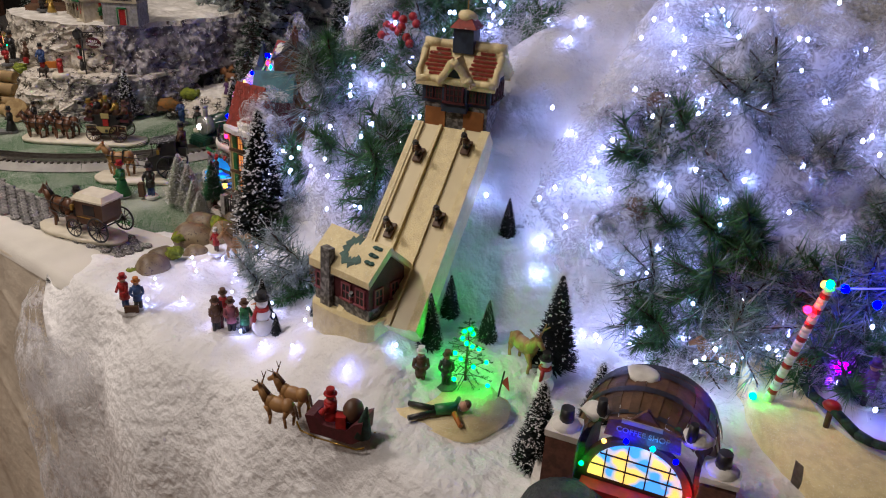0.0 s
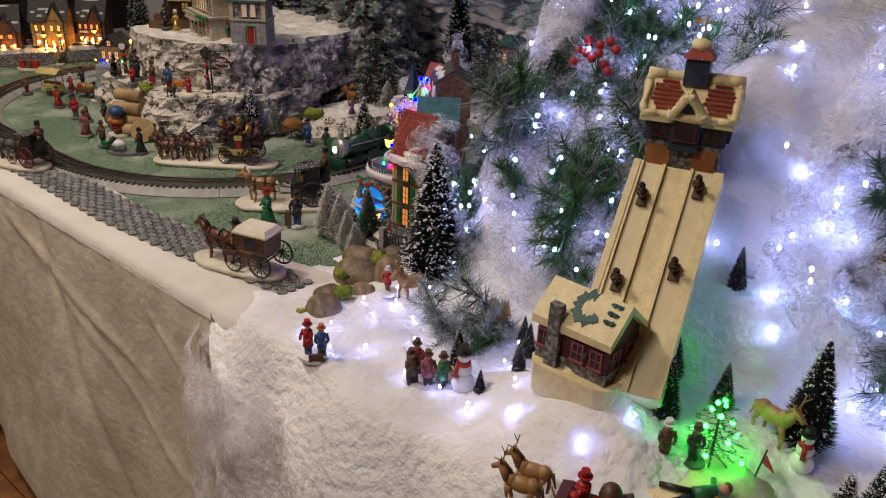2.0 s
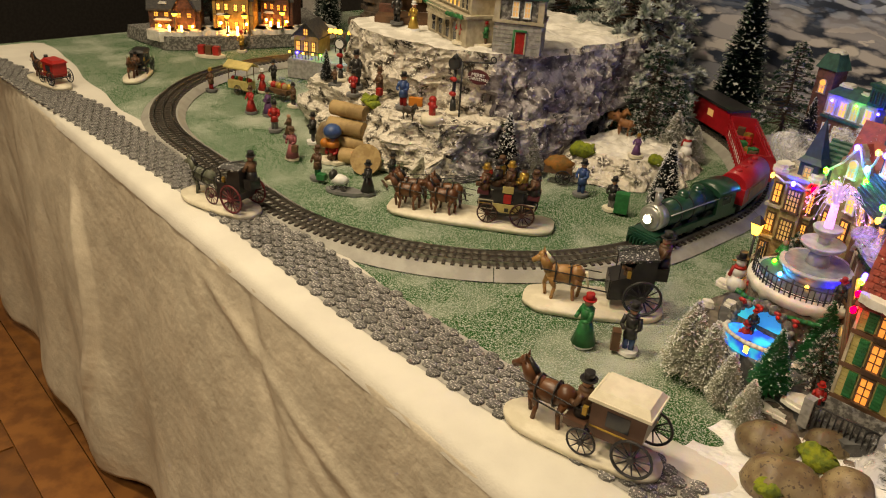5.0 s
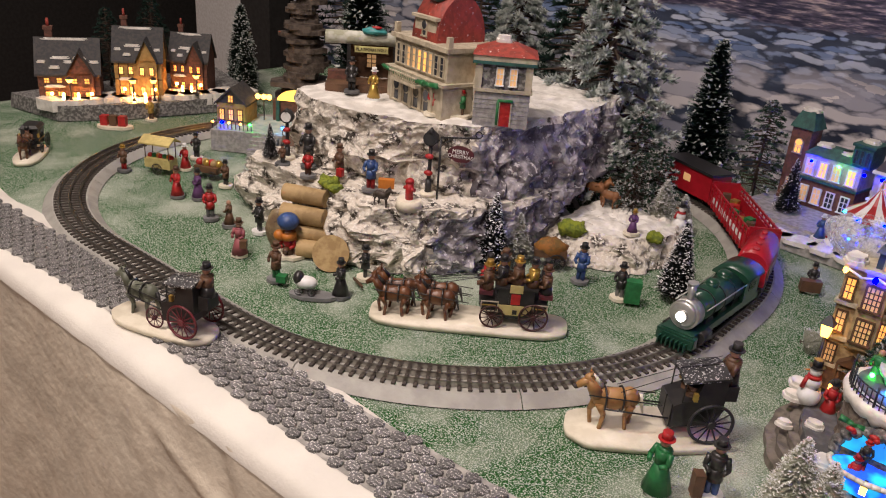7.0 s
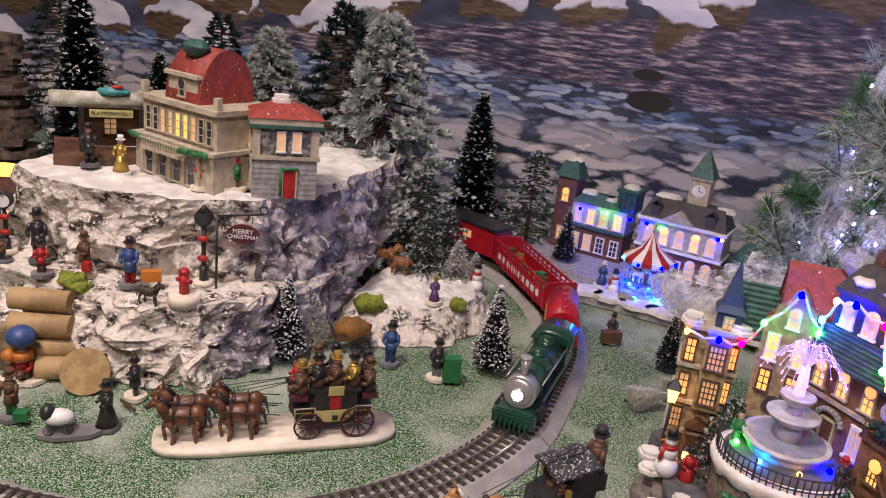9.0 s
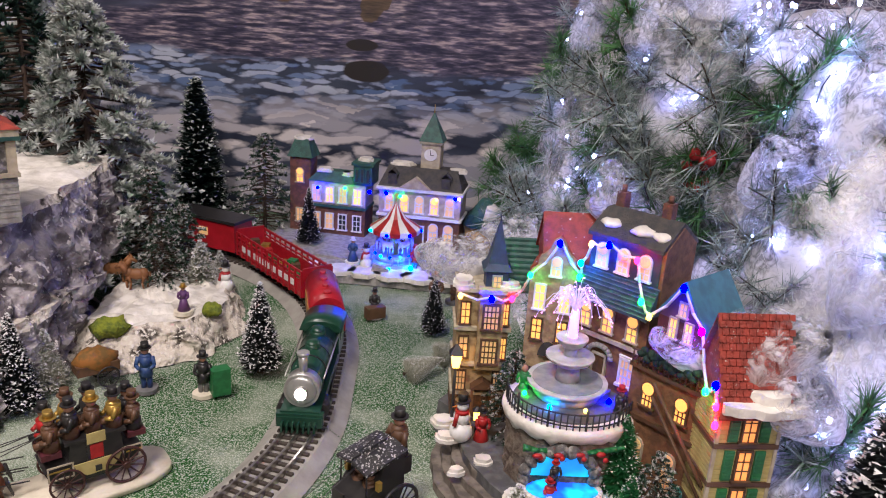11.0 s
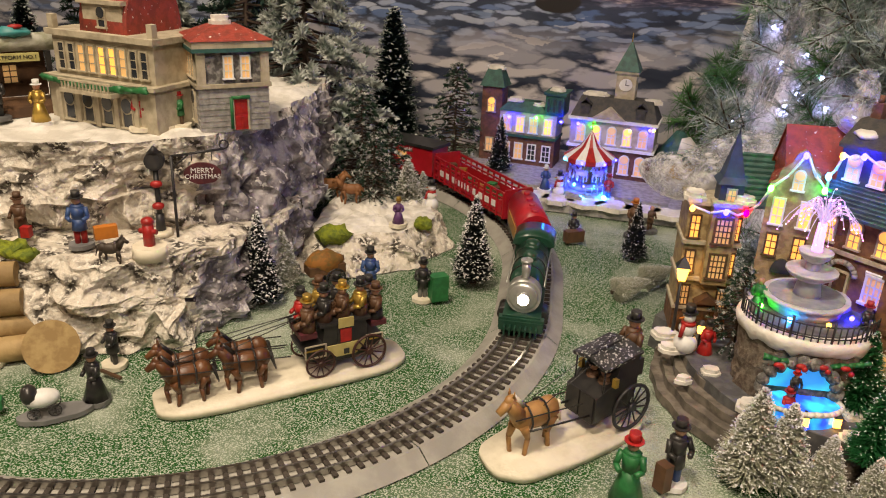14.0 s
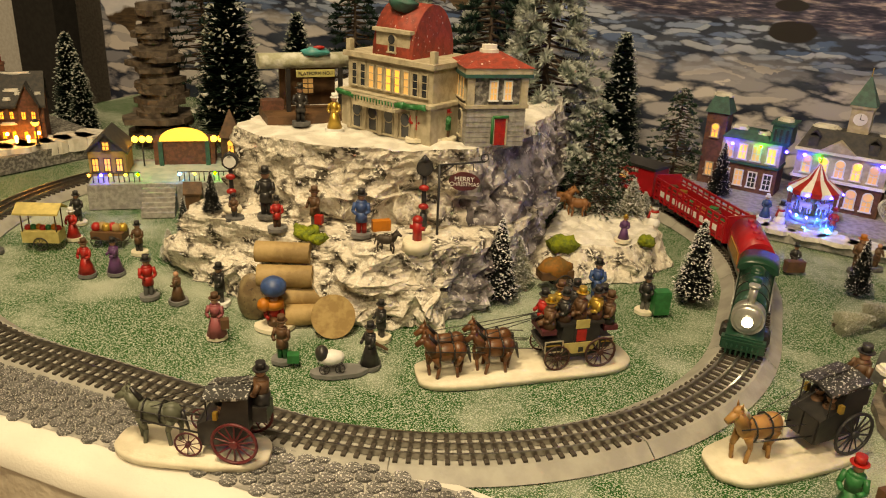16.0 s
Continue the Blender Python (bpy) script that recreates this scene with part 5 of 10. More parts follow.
for u in (-0.050, -0.020, 0.010, 0.040):
    window(ST, F3, u, 0.004, 0.016, 0.022, DARKWIN, CREAM, (0, 0), True)
F4 = MH @ wall_frame(0, -0.046, 0, 0)
for k in range(9):
    window(ST, F4, -0.064 + k * 0.016, 0.054, 0.010, 0.026, LITWIN if k in (4, 5) else LITPALE if k in (2, 3, 6) else DARKWIN, CREAM, (0, 2))
bm = B()
for k in range(14):
    box(bm, -0.036 + k * 0.0055, -0.077, 0.040, 0.0015, 0.0015, 0.008)
box(bm, 0, -0.077, 0.048, 0.080, 0.003, 0.002)
bm.transform(MH)
part("balustrade", bm, CREAM, ST)
p0, p1 = MH @ Vector((-0.08, -0.064, 0.046)), MH @ Vector((0.08, -0.064, 0.046))
garland(ST, p0, p1, 0.004, 0.0035)
bm = B()
tube(bm, (-0.036, 0.004, 0.094), (0.036, 0.004, 0.094), 0.045, 0.045, 28)
for v in bm.verts:
    v.co.z = 0.094 + max(-0.002, v.co.z - 0.094) * 1.35
bm.transform(MH)
part("dome_roof", bm, REDROOF, ST, "red tiled barrel dome sprinkled with snow")
bm = B()
box(bm, 0, -0.034, 0.094, 0.060, 0.012, 0.030)
box(bm, 0, -0.040, 0.122, 0.068, 0.010, 0.004)
bm.transform(MH)
part("dome_front", bm, CREAM, ST)
window(ST, MH @ wall_frame(0, -0.040, 0, 0), 0, 0.100, 0.012, 0.014, DARKWIN, CREAM, (0, 1), True)
bm = ball(B(), (0.0, -0.02, 0.154), 0.018, (1.3, 0.8, 0.5))
bm.transform(MH)
rough(bm, 0.005, 160, 3)
part("wreath", bm, GREENROOF, ST, "green wreath on the dome")
for sx in (-0.076, 0.076):
    bm = box(B(), sx, -0.044, 0.092, 0.008, 0.008, 0.016)
    bm.transform(MH)
    part("finial", bm, CREAM, ST)

# the platform shelter with its log roof
PL = thing("platform_shelter", pose(-2.008, 1.150, PLAT_Z, 0, 0, 44), "dark wooden platform shelter under a snowy log roof", "building", "village buildings")
part("platform", box(B(), 0, -0.02, 0, 0.150, 0.070, 0.012), WOODB, PL)
bm = B()
tube(bm, (-0.078, -0.012, 0.084), (0.078, -0.012, 0.084), 0.011, 0.011, 14)
tube(bm, (-0.076, 0.012, 0.082), (0.076, 0.012, 0.082), 0.010, 0.010, 14)
part("log_roof", bm, mat("snowy_log", (0.34, 0.34, 0.24), 0.8, (0.55, 0.55, 0.48), 60, bump=0.002), PL, "pale snowy log roof")
for x in (-0.038, 0.040):
    part("post", box(B(), x, -0.022, 0.012, 0.006, 0.006, 0.062), BLACK, PL)
part("back_wall", box(B(), 0.0, 0.022, 0.012, 0.085, 0.006, 0.062), WOODB, PL)
window(PL, wall_frame(0, 0.0185, 0, 0), 0.0, 0.030, 0.018, 0.022, LITPALE, WOODB, (1, 2))
part("side_bench", box(B(), -0.058, 0.0, 0.012, 0.032, 0.02, 0.014), BRICK, PL)
sg = part("sign_board", box(B(), 0.0, -0.034, 0.064, 0.056, 0.003, 0.010), mat("cream_sign", (0.62, 0.56, 0.22), 0.5), PL, "cream sign lettered PLATFORM NO.1")
part("wreath", rough(ball(B(), (0.004, -0.02, 0.097), 0.014, (1.6, 0.8, 0.4)), 0.005, 150), TURQ, PL, "green wreath with a red bow")
part("bow", ball(B(), (0.008, -0.024, 0.104), 0.006, (1.5, 0.7, 0.5)), RED, PL)


def lettering(text, size, material, parent, m, name="lettering", extrude=0.0004):
    cu = bpy.data.curves.new(name, "FONT")
    cu.body, cu.size, cu.extrude, cu.align_x, cu.align_y = text, size, extrude, "CENTER", "CENTER"
    tmp = bpy.data.objects.new(name, cu)
    scene.collection.objects.link(tmp)
    bpy.context.view_layer.update()
    me = bpy.data.meshes.new_from_object(tmp.evaluated_get(bpy.context.evaluated_depsgraph_get()))
    bpy.data.objects.remove(tmp)
    me.materials.clear()
    me.materials.append(material)
    o = new(name, me)
    o.parent = parent
    o.matrix_parent_inverse = Matrix.Identity(4)
    o.matrix_local = m
    return o


lettering("PLATFORM NO.1", 0.0068, BLACK, PL, pose(0, -0.0362, 0.069, 90, 0, 0))

# hanging sign on its iron post
HS = thing("hanging_sign", pose(-1.752, 1.045, LEDGE_Z, 0, 0, 20), "dark oval Merry Christmas sign hanging from an iron bracket", "sign")
bm = tube(B(), (0, 0, 0), (0, 0, 0.098), 0.0017, 0.0017, 8)
tube(bm, (0, 0, 0.098), (0.058, 0, 0.106), 0.0015, 0.0015, 8)
tube(bm, (0, 0, 0.084), (0.018, 0, 0.099), 0.001, 0.001, 6)
for k in range(12):
    a, b = k * 0.5, (k + 1) * 0.5
    tube(bm, (0.058 + 0.005 * math.sin(a), 0, 0.111 - 0.005 * math.cos(a)), (0.058 + 0.005 * math.sin(b), 0, 0.111 - 0.005 * math.cos(b)), 0.001, 0.001, 5)
for x in (0.022, 0.044):
    tube(bm, (x, 0, 0.092), (x, 0, 0.102), 0.0005, 0.0005, 4)
part("post", bm, IRON, HS)
bm = slab(B(), oval(0, 0, 0.0205, 0.0125, 30, 0.06), -0.0015, 0.0015)
bp_ = part("sign_plate", bm, MAROON, HS)
bp_.matrix_local = pose(0.033, -0.001, 0.078, 90, 0, 0)
lettering("MERRY", 0.0085, WHITEP, HS, pose(0.033, -0.0032, 0.0815, 90, 0, 0))
lettering("CHRISTMAS", 0.0075, WHITEP, HS, pose(0.033, -0.0032, 0.0745, 90, 0, 0))


def street_clock(x, y, z, h, rz, label, name="street_clock"):
    t = thing(name, pose(x, y, z, 0, 0, rz), label, "street lamp", "village street lamps")
    part("foot", tube(B(), (0, 0, 0), (0, 0, 0.006), 0.014, 0.012, 14), IVORY, t)
    part("post", tube(tube(B(), (0, 0, 0.005), (0, 0, h * 0.8), 0.0035, 0.0028, 10), (0, 0, 0.005), (0, 0, h * 0.25), 0.0058, 0.0045, 10), IRON, t)
    part("clock_case", tube(B(), (0, -0.006, h * 0.86), (0, 0.006, h * 0.86), 0.011, 0.011, 18), IRON, t)
    part("clock_face", tube(B(), (0, -0.0066, h * 0.86), (0, -0.0058, h * 0.86), 0.0085, 0.0085, 18), WHITEP if name == "street_clock" else DARKWIN, t)
    part("finial", tube(B(), (0, 0, h * 0.94), (0, 0, h * 1.02), 0.008, 0.001, 8), IRON, t)
    for q in (0.35, 0.6):
        part("bow", ball(B(), (0, -0.004, h * q), 0.0055, (1.3, 0.8, 0.8)), RED, t)
    return t


street_clock(-1.775, 1.050, LEDGE_Z, 0.105, 20, "tall black lamp post wrapped in green garland", "lamp_post")
street_clock(-2.045, 0.995, 0.10, 0.085, 30, "black street clock with red bows on a white foot")


# the town row by the lake: town hall, shops and clock tower
def town_row():
    t = thing("town_hall_row", pose(-1.290, 1.765, 0.0, 0, 0, -12), "row of brick town houses with clock tower and lit windows", "building", "village buildings")
    t.scale = (1.20, 1.15, 1.12)
    block(t, "plinth", 0, -0.03, 0, 0.34, 0.20, 0.018, GREYSTONE)
    # corner tower
    block(t, "corner_tower", -0.135, 0.0, 0.018, 0.034, 0.034, 0.130, BRICK)
    part("corner_tower_roof", hip(B(), -0.135, 0, 0.148, 0.042, 0.042, 0.030, 0.022, 0.022), GREENROOF, t)
    F = wall_frame(-0.135, -0.017, 0, 0)
    window(t, F, 0, 0.105, 0.012, 0.018, LITWIN, CREAM, (1, 1), True)
    window(t, F, 0, 0.035, 0.012, 0.022, LITPALE, CREAM, (1, 1))
    # low shop with lit first floor
    block(t, "shop_wall", -0.072, 0.005, 0.018, 0.094, 0.05, 0.050, BRICK)
    block(t, "shop_upper_wall", -0.072, 0.005, 0.068, 0.094, 0.05, 0.042, CREAM)
    block(t, "shop_cornice", -0.072, 0.003, 0.066, 0.098, 0.054, 0.004, GREENROOF)
    part("shop_roof", hip(B(), -0.082, 0.005, 0.110, 0.078, 0.054, 0.016, 0.05, 0.02), GREENROOF, t)
    block(t, "shop_attic", -0.030, 0.0, 0.110, 0.030, 0.045, 0.034, GREENROOF)
    block(t, "attic_cornice", -0.030, 0.0, 0.144, 0.036, 0.05, 0.005, GREENROOF)
    F = wall_frame(-0.072, -0.020, 0, 0)
    for k, u in enumerate((-0.034, -0.012, 0.010, 0.034)):
        window(t, F, u, 0.076, 0.013, 0.025, (LITPALE, LITWIN, LITPALE, LITWIN)[k], WHITEP, (1, 1))
        window(t, F, u, 0.028, 0.013, 0.026, LITPALE if k < 2 else DARKWIN, WHITEP, (1, 2))
    F = wall_frame(-0.030, -0.0225, 0, 0)
    for u in (-0.009, 0.0, 0.009):
        window(t, F, u, 0.116, 0.005, 0.022, DARKWIN, GREENROOF, (0, 1))
    # town hall
    block(t, "hall_wall", 0.065, 0.0, 0.018, 0.130, 0.06, 0.050, BRICK)
    block(t, "hall_upper_wall", 0.065, 0.0, 0.068, 0.130, 0.06, 0.046, CREAM)
    block(t, "hall_cornice", 0.065, -0.002, 0.066, 0.136, 0.066, 0.004, WHITEP)
    block(t, "hall_eave", 0.065, -0.002, 0.112, 0.138, 0.068, 0.005, WHITEP)
    part("hall_roof", hip(B(), 0.065, 0, 0.117, 0.134, 0.064, 0.032, 0.11, 0.03), DARKROOF, t)
    part("pediment", gable_end(B(), 0.058, -0.030, 0.117, 0.014, 0.052, 0.020, rz=90), CREAM, t)
    F = wall_frame(0.065, -0.030, 0, 0)
    for k, u in enumerate((-0.048, -0.024, 0.0, 0.024, 0.048)):
        window(t, F, u, 0.076, 0.013, 0.022, LITWIN if k in (1, 3) else LITPALE, WHITEP, (1, 1), True)
        if k != 2:
            window(t, F, u, 0.028, 0.014, 0.024, LITPALE, WHITEP, (1, 2), True)
    door(t, F, 0.0, 0.018, 0.018, 0.034, BROWN, WHITEP)
    for k, x in enumerate((0.020, 0.105)):
        bm = box(B(), x, -0.022, 0.120, 0.014, 0.016, 0.018)
        gable(bm, x, -0.022, 0.138, 0.016, 0.016, 0.008, 0.001, 0.002, rz=90)
        part("dormer", bm, DARKROOF, t)
    # clock tower
    block(t, "clock_tower", 0.075, 0.004, 0.140, 0.030, 0.030, 0.050, CREAM)
    block(t, "tower_cornice", 0.075, 0.004, 0.190, 0.036, 0.036, 0.004, CREAM)
    part("clock_face", tube(B(), (0.075, -0.0125, 0.172), (0.075, -0.011, 0.172), 0.010, 0.010, 20), WHITEP, t, "white clock face")
    bm = box(B(), 0.075, -0.0132, 0.172, 0.0010, 0.0006, 0.008)
    box(bm, 0.0775, -0.0132, 0.1715, 0.006, 0.0006, 0.0010)
    part("clock_hand", bm, BLACK, t)
    part("tower_roof", hip(B(), 0.075, 0.004, 0.194, 0.038, 0.038, 0.046, 0.002, 0.002), GREENROOF, t)
    part("finial", tube(B(), (0.075, 0.004, 0.238), (0.075, 0.004, 0.254), 0.0012, 0.0004, 6), GOLD, t)
    # onion-roofed pavilion at the far end
    part("pavilion", tube(B(), (0.165, 0.0, 0.018), (0.165, 0.0, 0.060), 0.030, 0.030, 12), OCHRE, t)
    part("pavilion_roof", tube(B(), (0.165, 0, 0.060), (0.165, 0, 0.105), 0.036, 0.006, 12), GREENROOF, t)
    part("pavilion_snow", tube(B(), (0.175, -0.004, 0.072), (0.172, -0.002, 0.095), 0.026, 0.010, 10), SNOW, t, "patch of white snow")
    for x, z, rx in ((-0.135, 0.176, 0.016), (-0.098, 0.124, 0.014), (-0.03, 0.149, 0.012), (0.03, 0.148, 0.020), (0.118, 0.144, 0.016), (-0.06, 0.120, 0.010)):
        snowcap(t, x, 0.0, z, rx, 0.012, 0.006, 0, x * 40)
    for x, m in ((-0.10, LEDB), (-0.055, LEDG), (-0.015, LEDB), (0.012, LEDB), (0.035, LEDG), (0.092, LITWARM), (0.122, LEDB), (0.128, LITWARM)):
        part("fairy_bulb", ball(B(), (x, -0.034, 0.108 - 0.006 * abs(math.sin(x * 50))), 0.0026, u=8, v=6), m, t)
    return t


town_row()
bm = slab(B(), [(-1.47, 1.585), (-1.40, 1.555), (-1.30, 1.545), (-1.20, 1.53), (-1.10, 1.52), (-1.06, 1.60), (-1.08, 1.90), (-1.45, 1.90)], 0, 0.016)
tagged(part("stone_terrace", bm, GREYSTONE), "grey stone terrace under the town row", "terrace", kind="structure")
bm = B()
for k in range(9):
    cx, cy = -1.45 + k * 0.047, 1.585 - k * 0.008
    slab(bm, oval(cx, cy, 0.032, 0.022, 18, 0.4, 0, k), 0.014, 0.022)
tagged(part("terrace_snow", bm, SNOW), "white snow lying along the terrace edge", "snow", kind="stuff")


# the carousel
def carousel(x, y, z):
    t = thing("carousel", pose(x, y, z, 0, 0, -10), "small carousel with red and white striped canopy and blue lights", "carousel")
    part("platform", tube(tube(B(), (0, 0, 0), (0, 0, 0.012), 0.046, 0.044, 24), (0, 0, 0.012), (0, 0, 0.020), 0.034, 0.034, 24), mat("pale_blue_stone", (0.30, 0.38, 0.44), 0.6), t)
    for k in range(4):
        part("step", box(B(), -0.012, -0.048 - 0.004 * k, 0, 0.03, 0.010, 0.014 - 0.0032 * k), GREYSTONE, t)
    bm = B()
    for k in range(26):
        a = 2 * math.pi * k / 26
        if not -2.3 < math.atan2(math.sin(a), math.cos(a)) < -1.5:
            tube(bm, (0.044 * math.cos(a), 0.044 * math.sin(a), 0.012), (0.044 * math.cos(a), 0.044 * math.sin(a), 0.026), 0.0012, 0.0012, 5)
            b = a + 2 * math.pi / 26
            tube(bm, (0.044 * math.cos(a), 0.044 * math.sin(a), 0.026), (0.044 * math.cos(b), 0.044 * math.sin(b), 0.026), 0.0015, 0.0015, 5)
    part("balustrade", bm, mat("blue_white_rail", (0.42, 0.52, 0.62), 0.5), t)
    part("centre_post", tube(B(), (0, 0, 0.02), (0, 0, 0.085), 0.008, 0.008, 12), GOLD, t)
    n = 16
    for k in range(n):
        a, b = 2 * math.pi * k / n, 2 * math.pi * (k + 1) / n
        bm = B()
        rim = [(0.045 * math.cos(c), 0.045 * math.sin(c), 0.070) for c in (a, b)]
        mid = [(0.018 * math.cos(c), 0.018 * math.sin(c), 0.088) for c in (a, b)]
        v = [bm.verts.new(p) for p in (*rim, *mid[::-1], (0, 0, 0.116))]
        bm.faces.new(v[:4])
        bm.faces.new((v[3], v[2], v[4]))
        w = [bm.verts.new((p[0] * 1.0, p[1] * 1.0, 0.062)) for p in rim]
        bm.faces.new((w[0], w[1], v[1], v[0]))
        part("canopy_panel", bm, (RED, WHITEP)[k % 2], t)
    part("finial", ball(tube(B(), (0, 0, 0.116), (0, 0, 0.126), 0.002, 0.001, 6), (0, 0, 0.128), 0.003), GOLD, t)
    for k in range(6):
        a = 2 * math.pi * k / 6 + 0.3
        px, py = 0.029 * math.cos(a), 0.029 * math.sin(a)
        part("pole", tube(B(), (px, py, 0.02), (px, py, 0.070), 0.001, 0.001, 6), GOLD, t)
        bm = B()
        horse_mesh(bm, 0, 0, 0, 0.45, 0, 1)
        bm.transform(pose(px, py, 0.030, 0, 0, math.degrees(a) + 90))
        part("carousel_horse", bm, [WHITEP, PINK], t)
    for k in range(7):
        a = 2 * math.pi * k / 7 + 0.1
        part("fairy_bulb", ball(B(), (0.046 * math.cos(a), 0.046 * math.sin(a), 0.066), 0.0024, u=8, v=6), (LEDB, LEDC, LEDB)[k % 3], t)
    for k in range(5):
        a = -math.pi / 2 + (k - 2) * 0.5
        part("fairy_bulb", ball(B(), (0.036 * math.cos(a), 0.036 * math.sin(a), 0.024), 0.0022, u=8, v=6), (LEDB, LEDC)[k % 2], t)
    for k in range(3):
        a = -math.pi / 2 + (k - 1) * 0.8
        part("floor_light", ball(B(), (0.052 * math.cos(a), 0.052 * math.sin(a), 0.008), 0.004, u=8, v=6), LEDC, t)
    return t


carousel(-1.262, 1.615, 0.016)


# ---- the fountain square: a stepped block of shops round a fountain ----
def shop_square():
    t = thing("fountain_square", pose(-1.07, 0.98, 0.0), "lit village shops round a fountain terrace with curved steps", "building", "village buildings")
    plank = mat("weathered_step", (0.10, 0.085, 0.070), 0.7, (0.19, 0.165, 0.135), 70, bump=0.0015)
    slate = mat("blue_slate_roof", (0.05, 0.09, 0.13), 0.5, (0.03, 0.055, 0.085), 120, bump=0.001)
    teal = mat("teal_tin_roof", (0.04, 0.16, 0.18), 0.45, (0.03, 0.11, 0.13), 90)
    stucco = mat("tan_stucco", (0.40, 0.30, 0.15), 0.7, (0.26, 0.18, 0.09), 130, bump=0.001)
    timber = mat("brown_facade", (0.20, 0.095, 0.040), 0.7, (0.12, 0.055, 0.025), 120, bump=0.0012)
    marble = mat("pale_marble", (0.55, 0.55, 0.56), 0.35, (0.40, 0.40, 0.42), 90, bump=0.0006)
    # yard with curved steps down to the grass
    cx, cy = 0.03, 0.03
    arc = [(cx + 0.132 * math.cos(radians(a)), cy + 0.132 * math.sin(radians(a))) for a in range(160, 241, 8)]
    bm = slab(B(), arc + [(0.02, -0.118), (0.07, -0.136), (0.125, -0.154), (0.168, -0.11), (0.165, 0.09), (0.05, 0.15), (-0.10, 0.15), (-0.125, 0.115)], 0, 0.040)
    part("yard", rough(bm, 0.005, 34, 2), DARKGREY, t)
    for k in range(4):
        r0, r1 = 0.131 + 0.010 * (3 - k), 0.120
        ang = [radians(158 + 78 * q / 16) for q in range(17)]
        ol = [(cx + r0 * math.cos(a) * (1 + 0.010 * math.sin(a * 21 + k)), cy + r0 * math.sin(a) * (1 + 0.010 * math.sin(a * 21 + k))) for a in ang]
        ol += [(cx + r1 * math.cos(a), cy + r1 * math.sin(a)) for a in ang[::-1]]
        part("step", slab(B(), ol, 0.0, 0.010 + 0.0095 * k), plank, t)
    # rubble along the foot of the yard
    for k in range(13):
        a = k / 12
        x, y = -0.035 + 0.19 * a, -0.114 - 0.040 * a + 0.006 * math.sin(k * 2.1)
        part("foot_stone", rough(ball(B(), (x, y, 0.012), 0.013, (1.1, 0.8, 1.3), u=8, v=6), 0.005, 70, k), SLATE, t)
    # terrace with fountain
    tx, ty = -0.002, -0.015
    bm = B()
    rings = []
    for q in range(7):
        z = 0.038 + 0.066 * q / 6
        ring = []
        for k in range(40):
            a = 2 * math.pi * k / 40
            w = 1 + 0.06 * noise.noise((math.cos(a) * 6, math.sin(a) * 6, z * 90)) - 0.02 * (1 - q / 6)
            ring.append(bm.verts.new((tx + 0.060 * w * math.cos(a), ty + 0.053 * w * math.sin(a), z)))
        rings.append(ring)
    for a, b in zip(rings, rings[1:]):
        for k in range(40):
            bm.faces.new((a[k], a[(k + 1) % 40], b[(k + 1) % 40], b[k]))
    part("terrace_wall", bm, mat("brown_rubble", (0.10, 0.07, 0.05), 0.8, (0.21, 0.17, 0.13), 150, bump=0.002), t)
    bm = B()
    rings = []
    for z, g in ((0.100, 0.97), (0.103, 1.03), (0.109, 1.06), (0.1135, 1.04), (0.1155, 0.90)):
        ring = []
        for k in range(54):
            a = 2 * math.pi * k / 54
            drip = 0.010 * max(0.0, noise.noise((math.cos(a) * 7, math.sin(a) * 7, 3))) if z < 0.104 else 0
            ring.append(bm.verts.new((tx + 0.062 * g * math.cos(a), ty + 0.055 * g * math.sin(a), z - drip)))
        rings.append(ring)
    for a, b in zip(rings, rings[1:]):
        for k in range(54):
            bm.faces.new((a[k], a[(k + 1) % 54], b[(k + 1) % 54], b[k])).smooth = True
    bm.faces.new(rings[-1])
    part("terrace_snow", bm, SNOW, t, "thick white snow rim hanging over the wall")
    part("terrace_floor", slab(B(), oval(tx, ty + 0.002, 0.055, 0.047, 30), 0.1150, 0.1172), DARKGREY, t)
    n = 34
    rail = [(tx + 0.061 * math.cos(math.pi * (0.97 + 1.06 * k / n)), ty + 0.054 * math.sin(math.pi * (0.97 + 1.06 * k / n))) for k in range(n + 1)]
    bm = B()
    for k, p in enumerate(rail):
        tube(bm, (*p, 0.1145), (*p, 0.136 if k % 6 == 0 else 0.1315), 0.0012 if k % 6 == 0 else 0.0007, None, 5)
        if k < n:
            for z in (0.1185, 0.1305):
                tube(bm, (*p, z), (*rail[k + 1], z), 0.0008, None, 5)
    part("railing", bm, IRON, t)
    fx, fy = -0.003, 0.0
    bm = tube(B(), (fx, fy, 0.1165), (fx, fy, 0.128), 0.033, 0.036, 30)
    tube(bm, (fx, fy, 0.128), (fx, fy, 0.1315), 0.040, 0.040, 30)
    part("fountain_basin", bm, marble, t)
    part("basin_water", tube(B(), (fx, fy, 0.1316), (fx, fy, 0.1322), 0.035, 0.035, 26), mat("basin_water", (0.30, 0.32, 0.34), 0.08, (0.22, 0.24, 0.28), 90), t)
    for z, r in ((0.156, 0.0235), (0.175, 0.0155)):
        bm = B()
        for (r0, z0), (r1, z1) in zip(((0.25, -0.010), (0.55, -0.008), (0.9, -0.003)), ((0.55, -0.008), (0.9, -0.003), (1.0, 0.0))):
            tube(bm, (fx, fy, z + z0), (fx, fy, z + z1), r * r0, r * r1, 24, 0, False)
        tube(bm, (fx, fy, z), (fx, fy, z + 0.0022), r * 1.02, r * 1.02, 24)
        part("fountain_bowl", bm, marble, t)
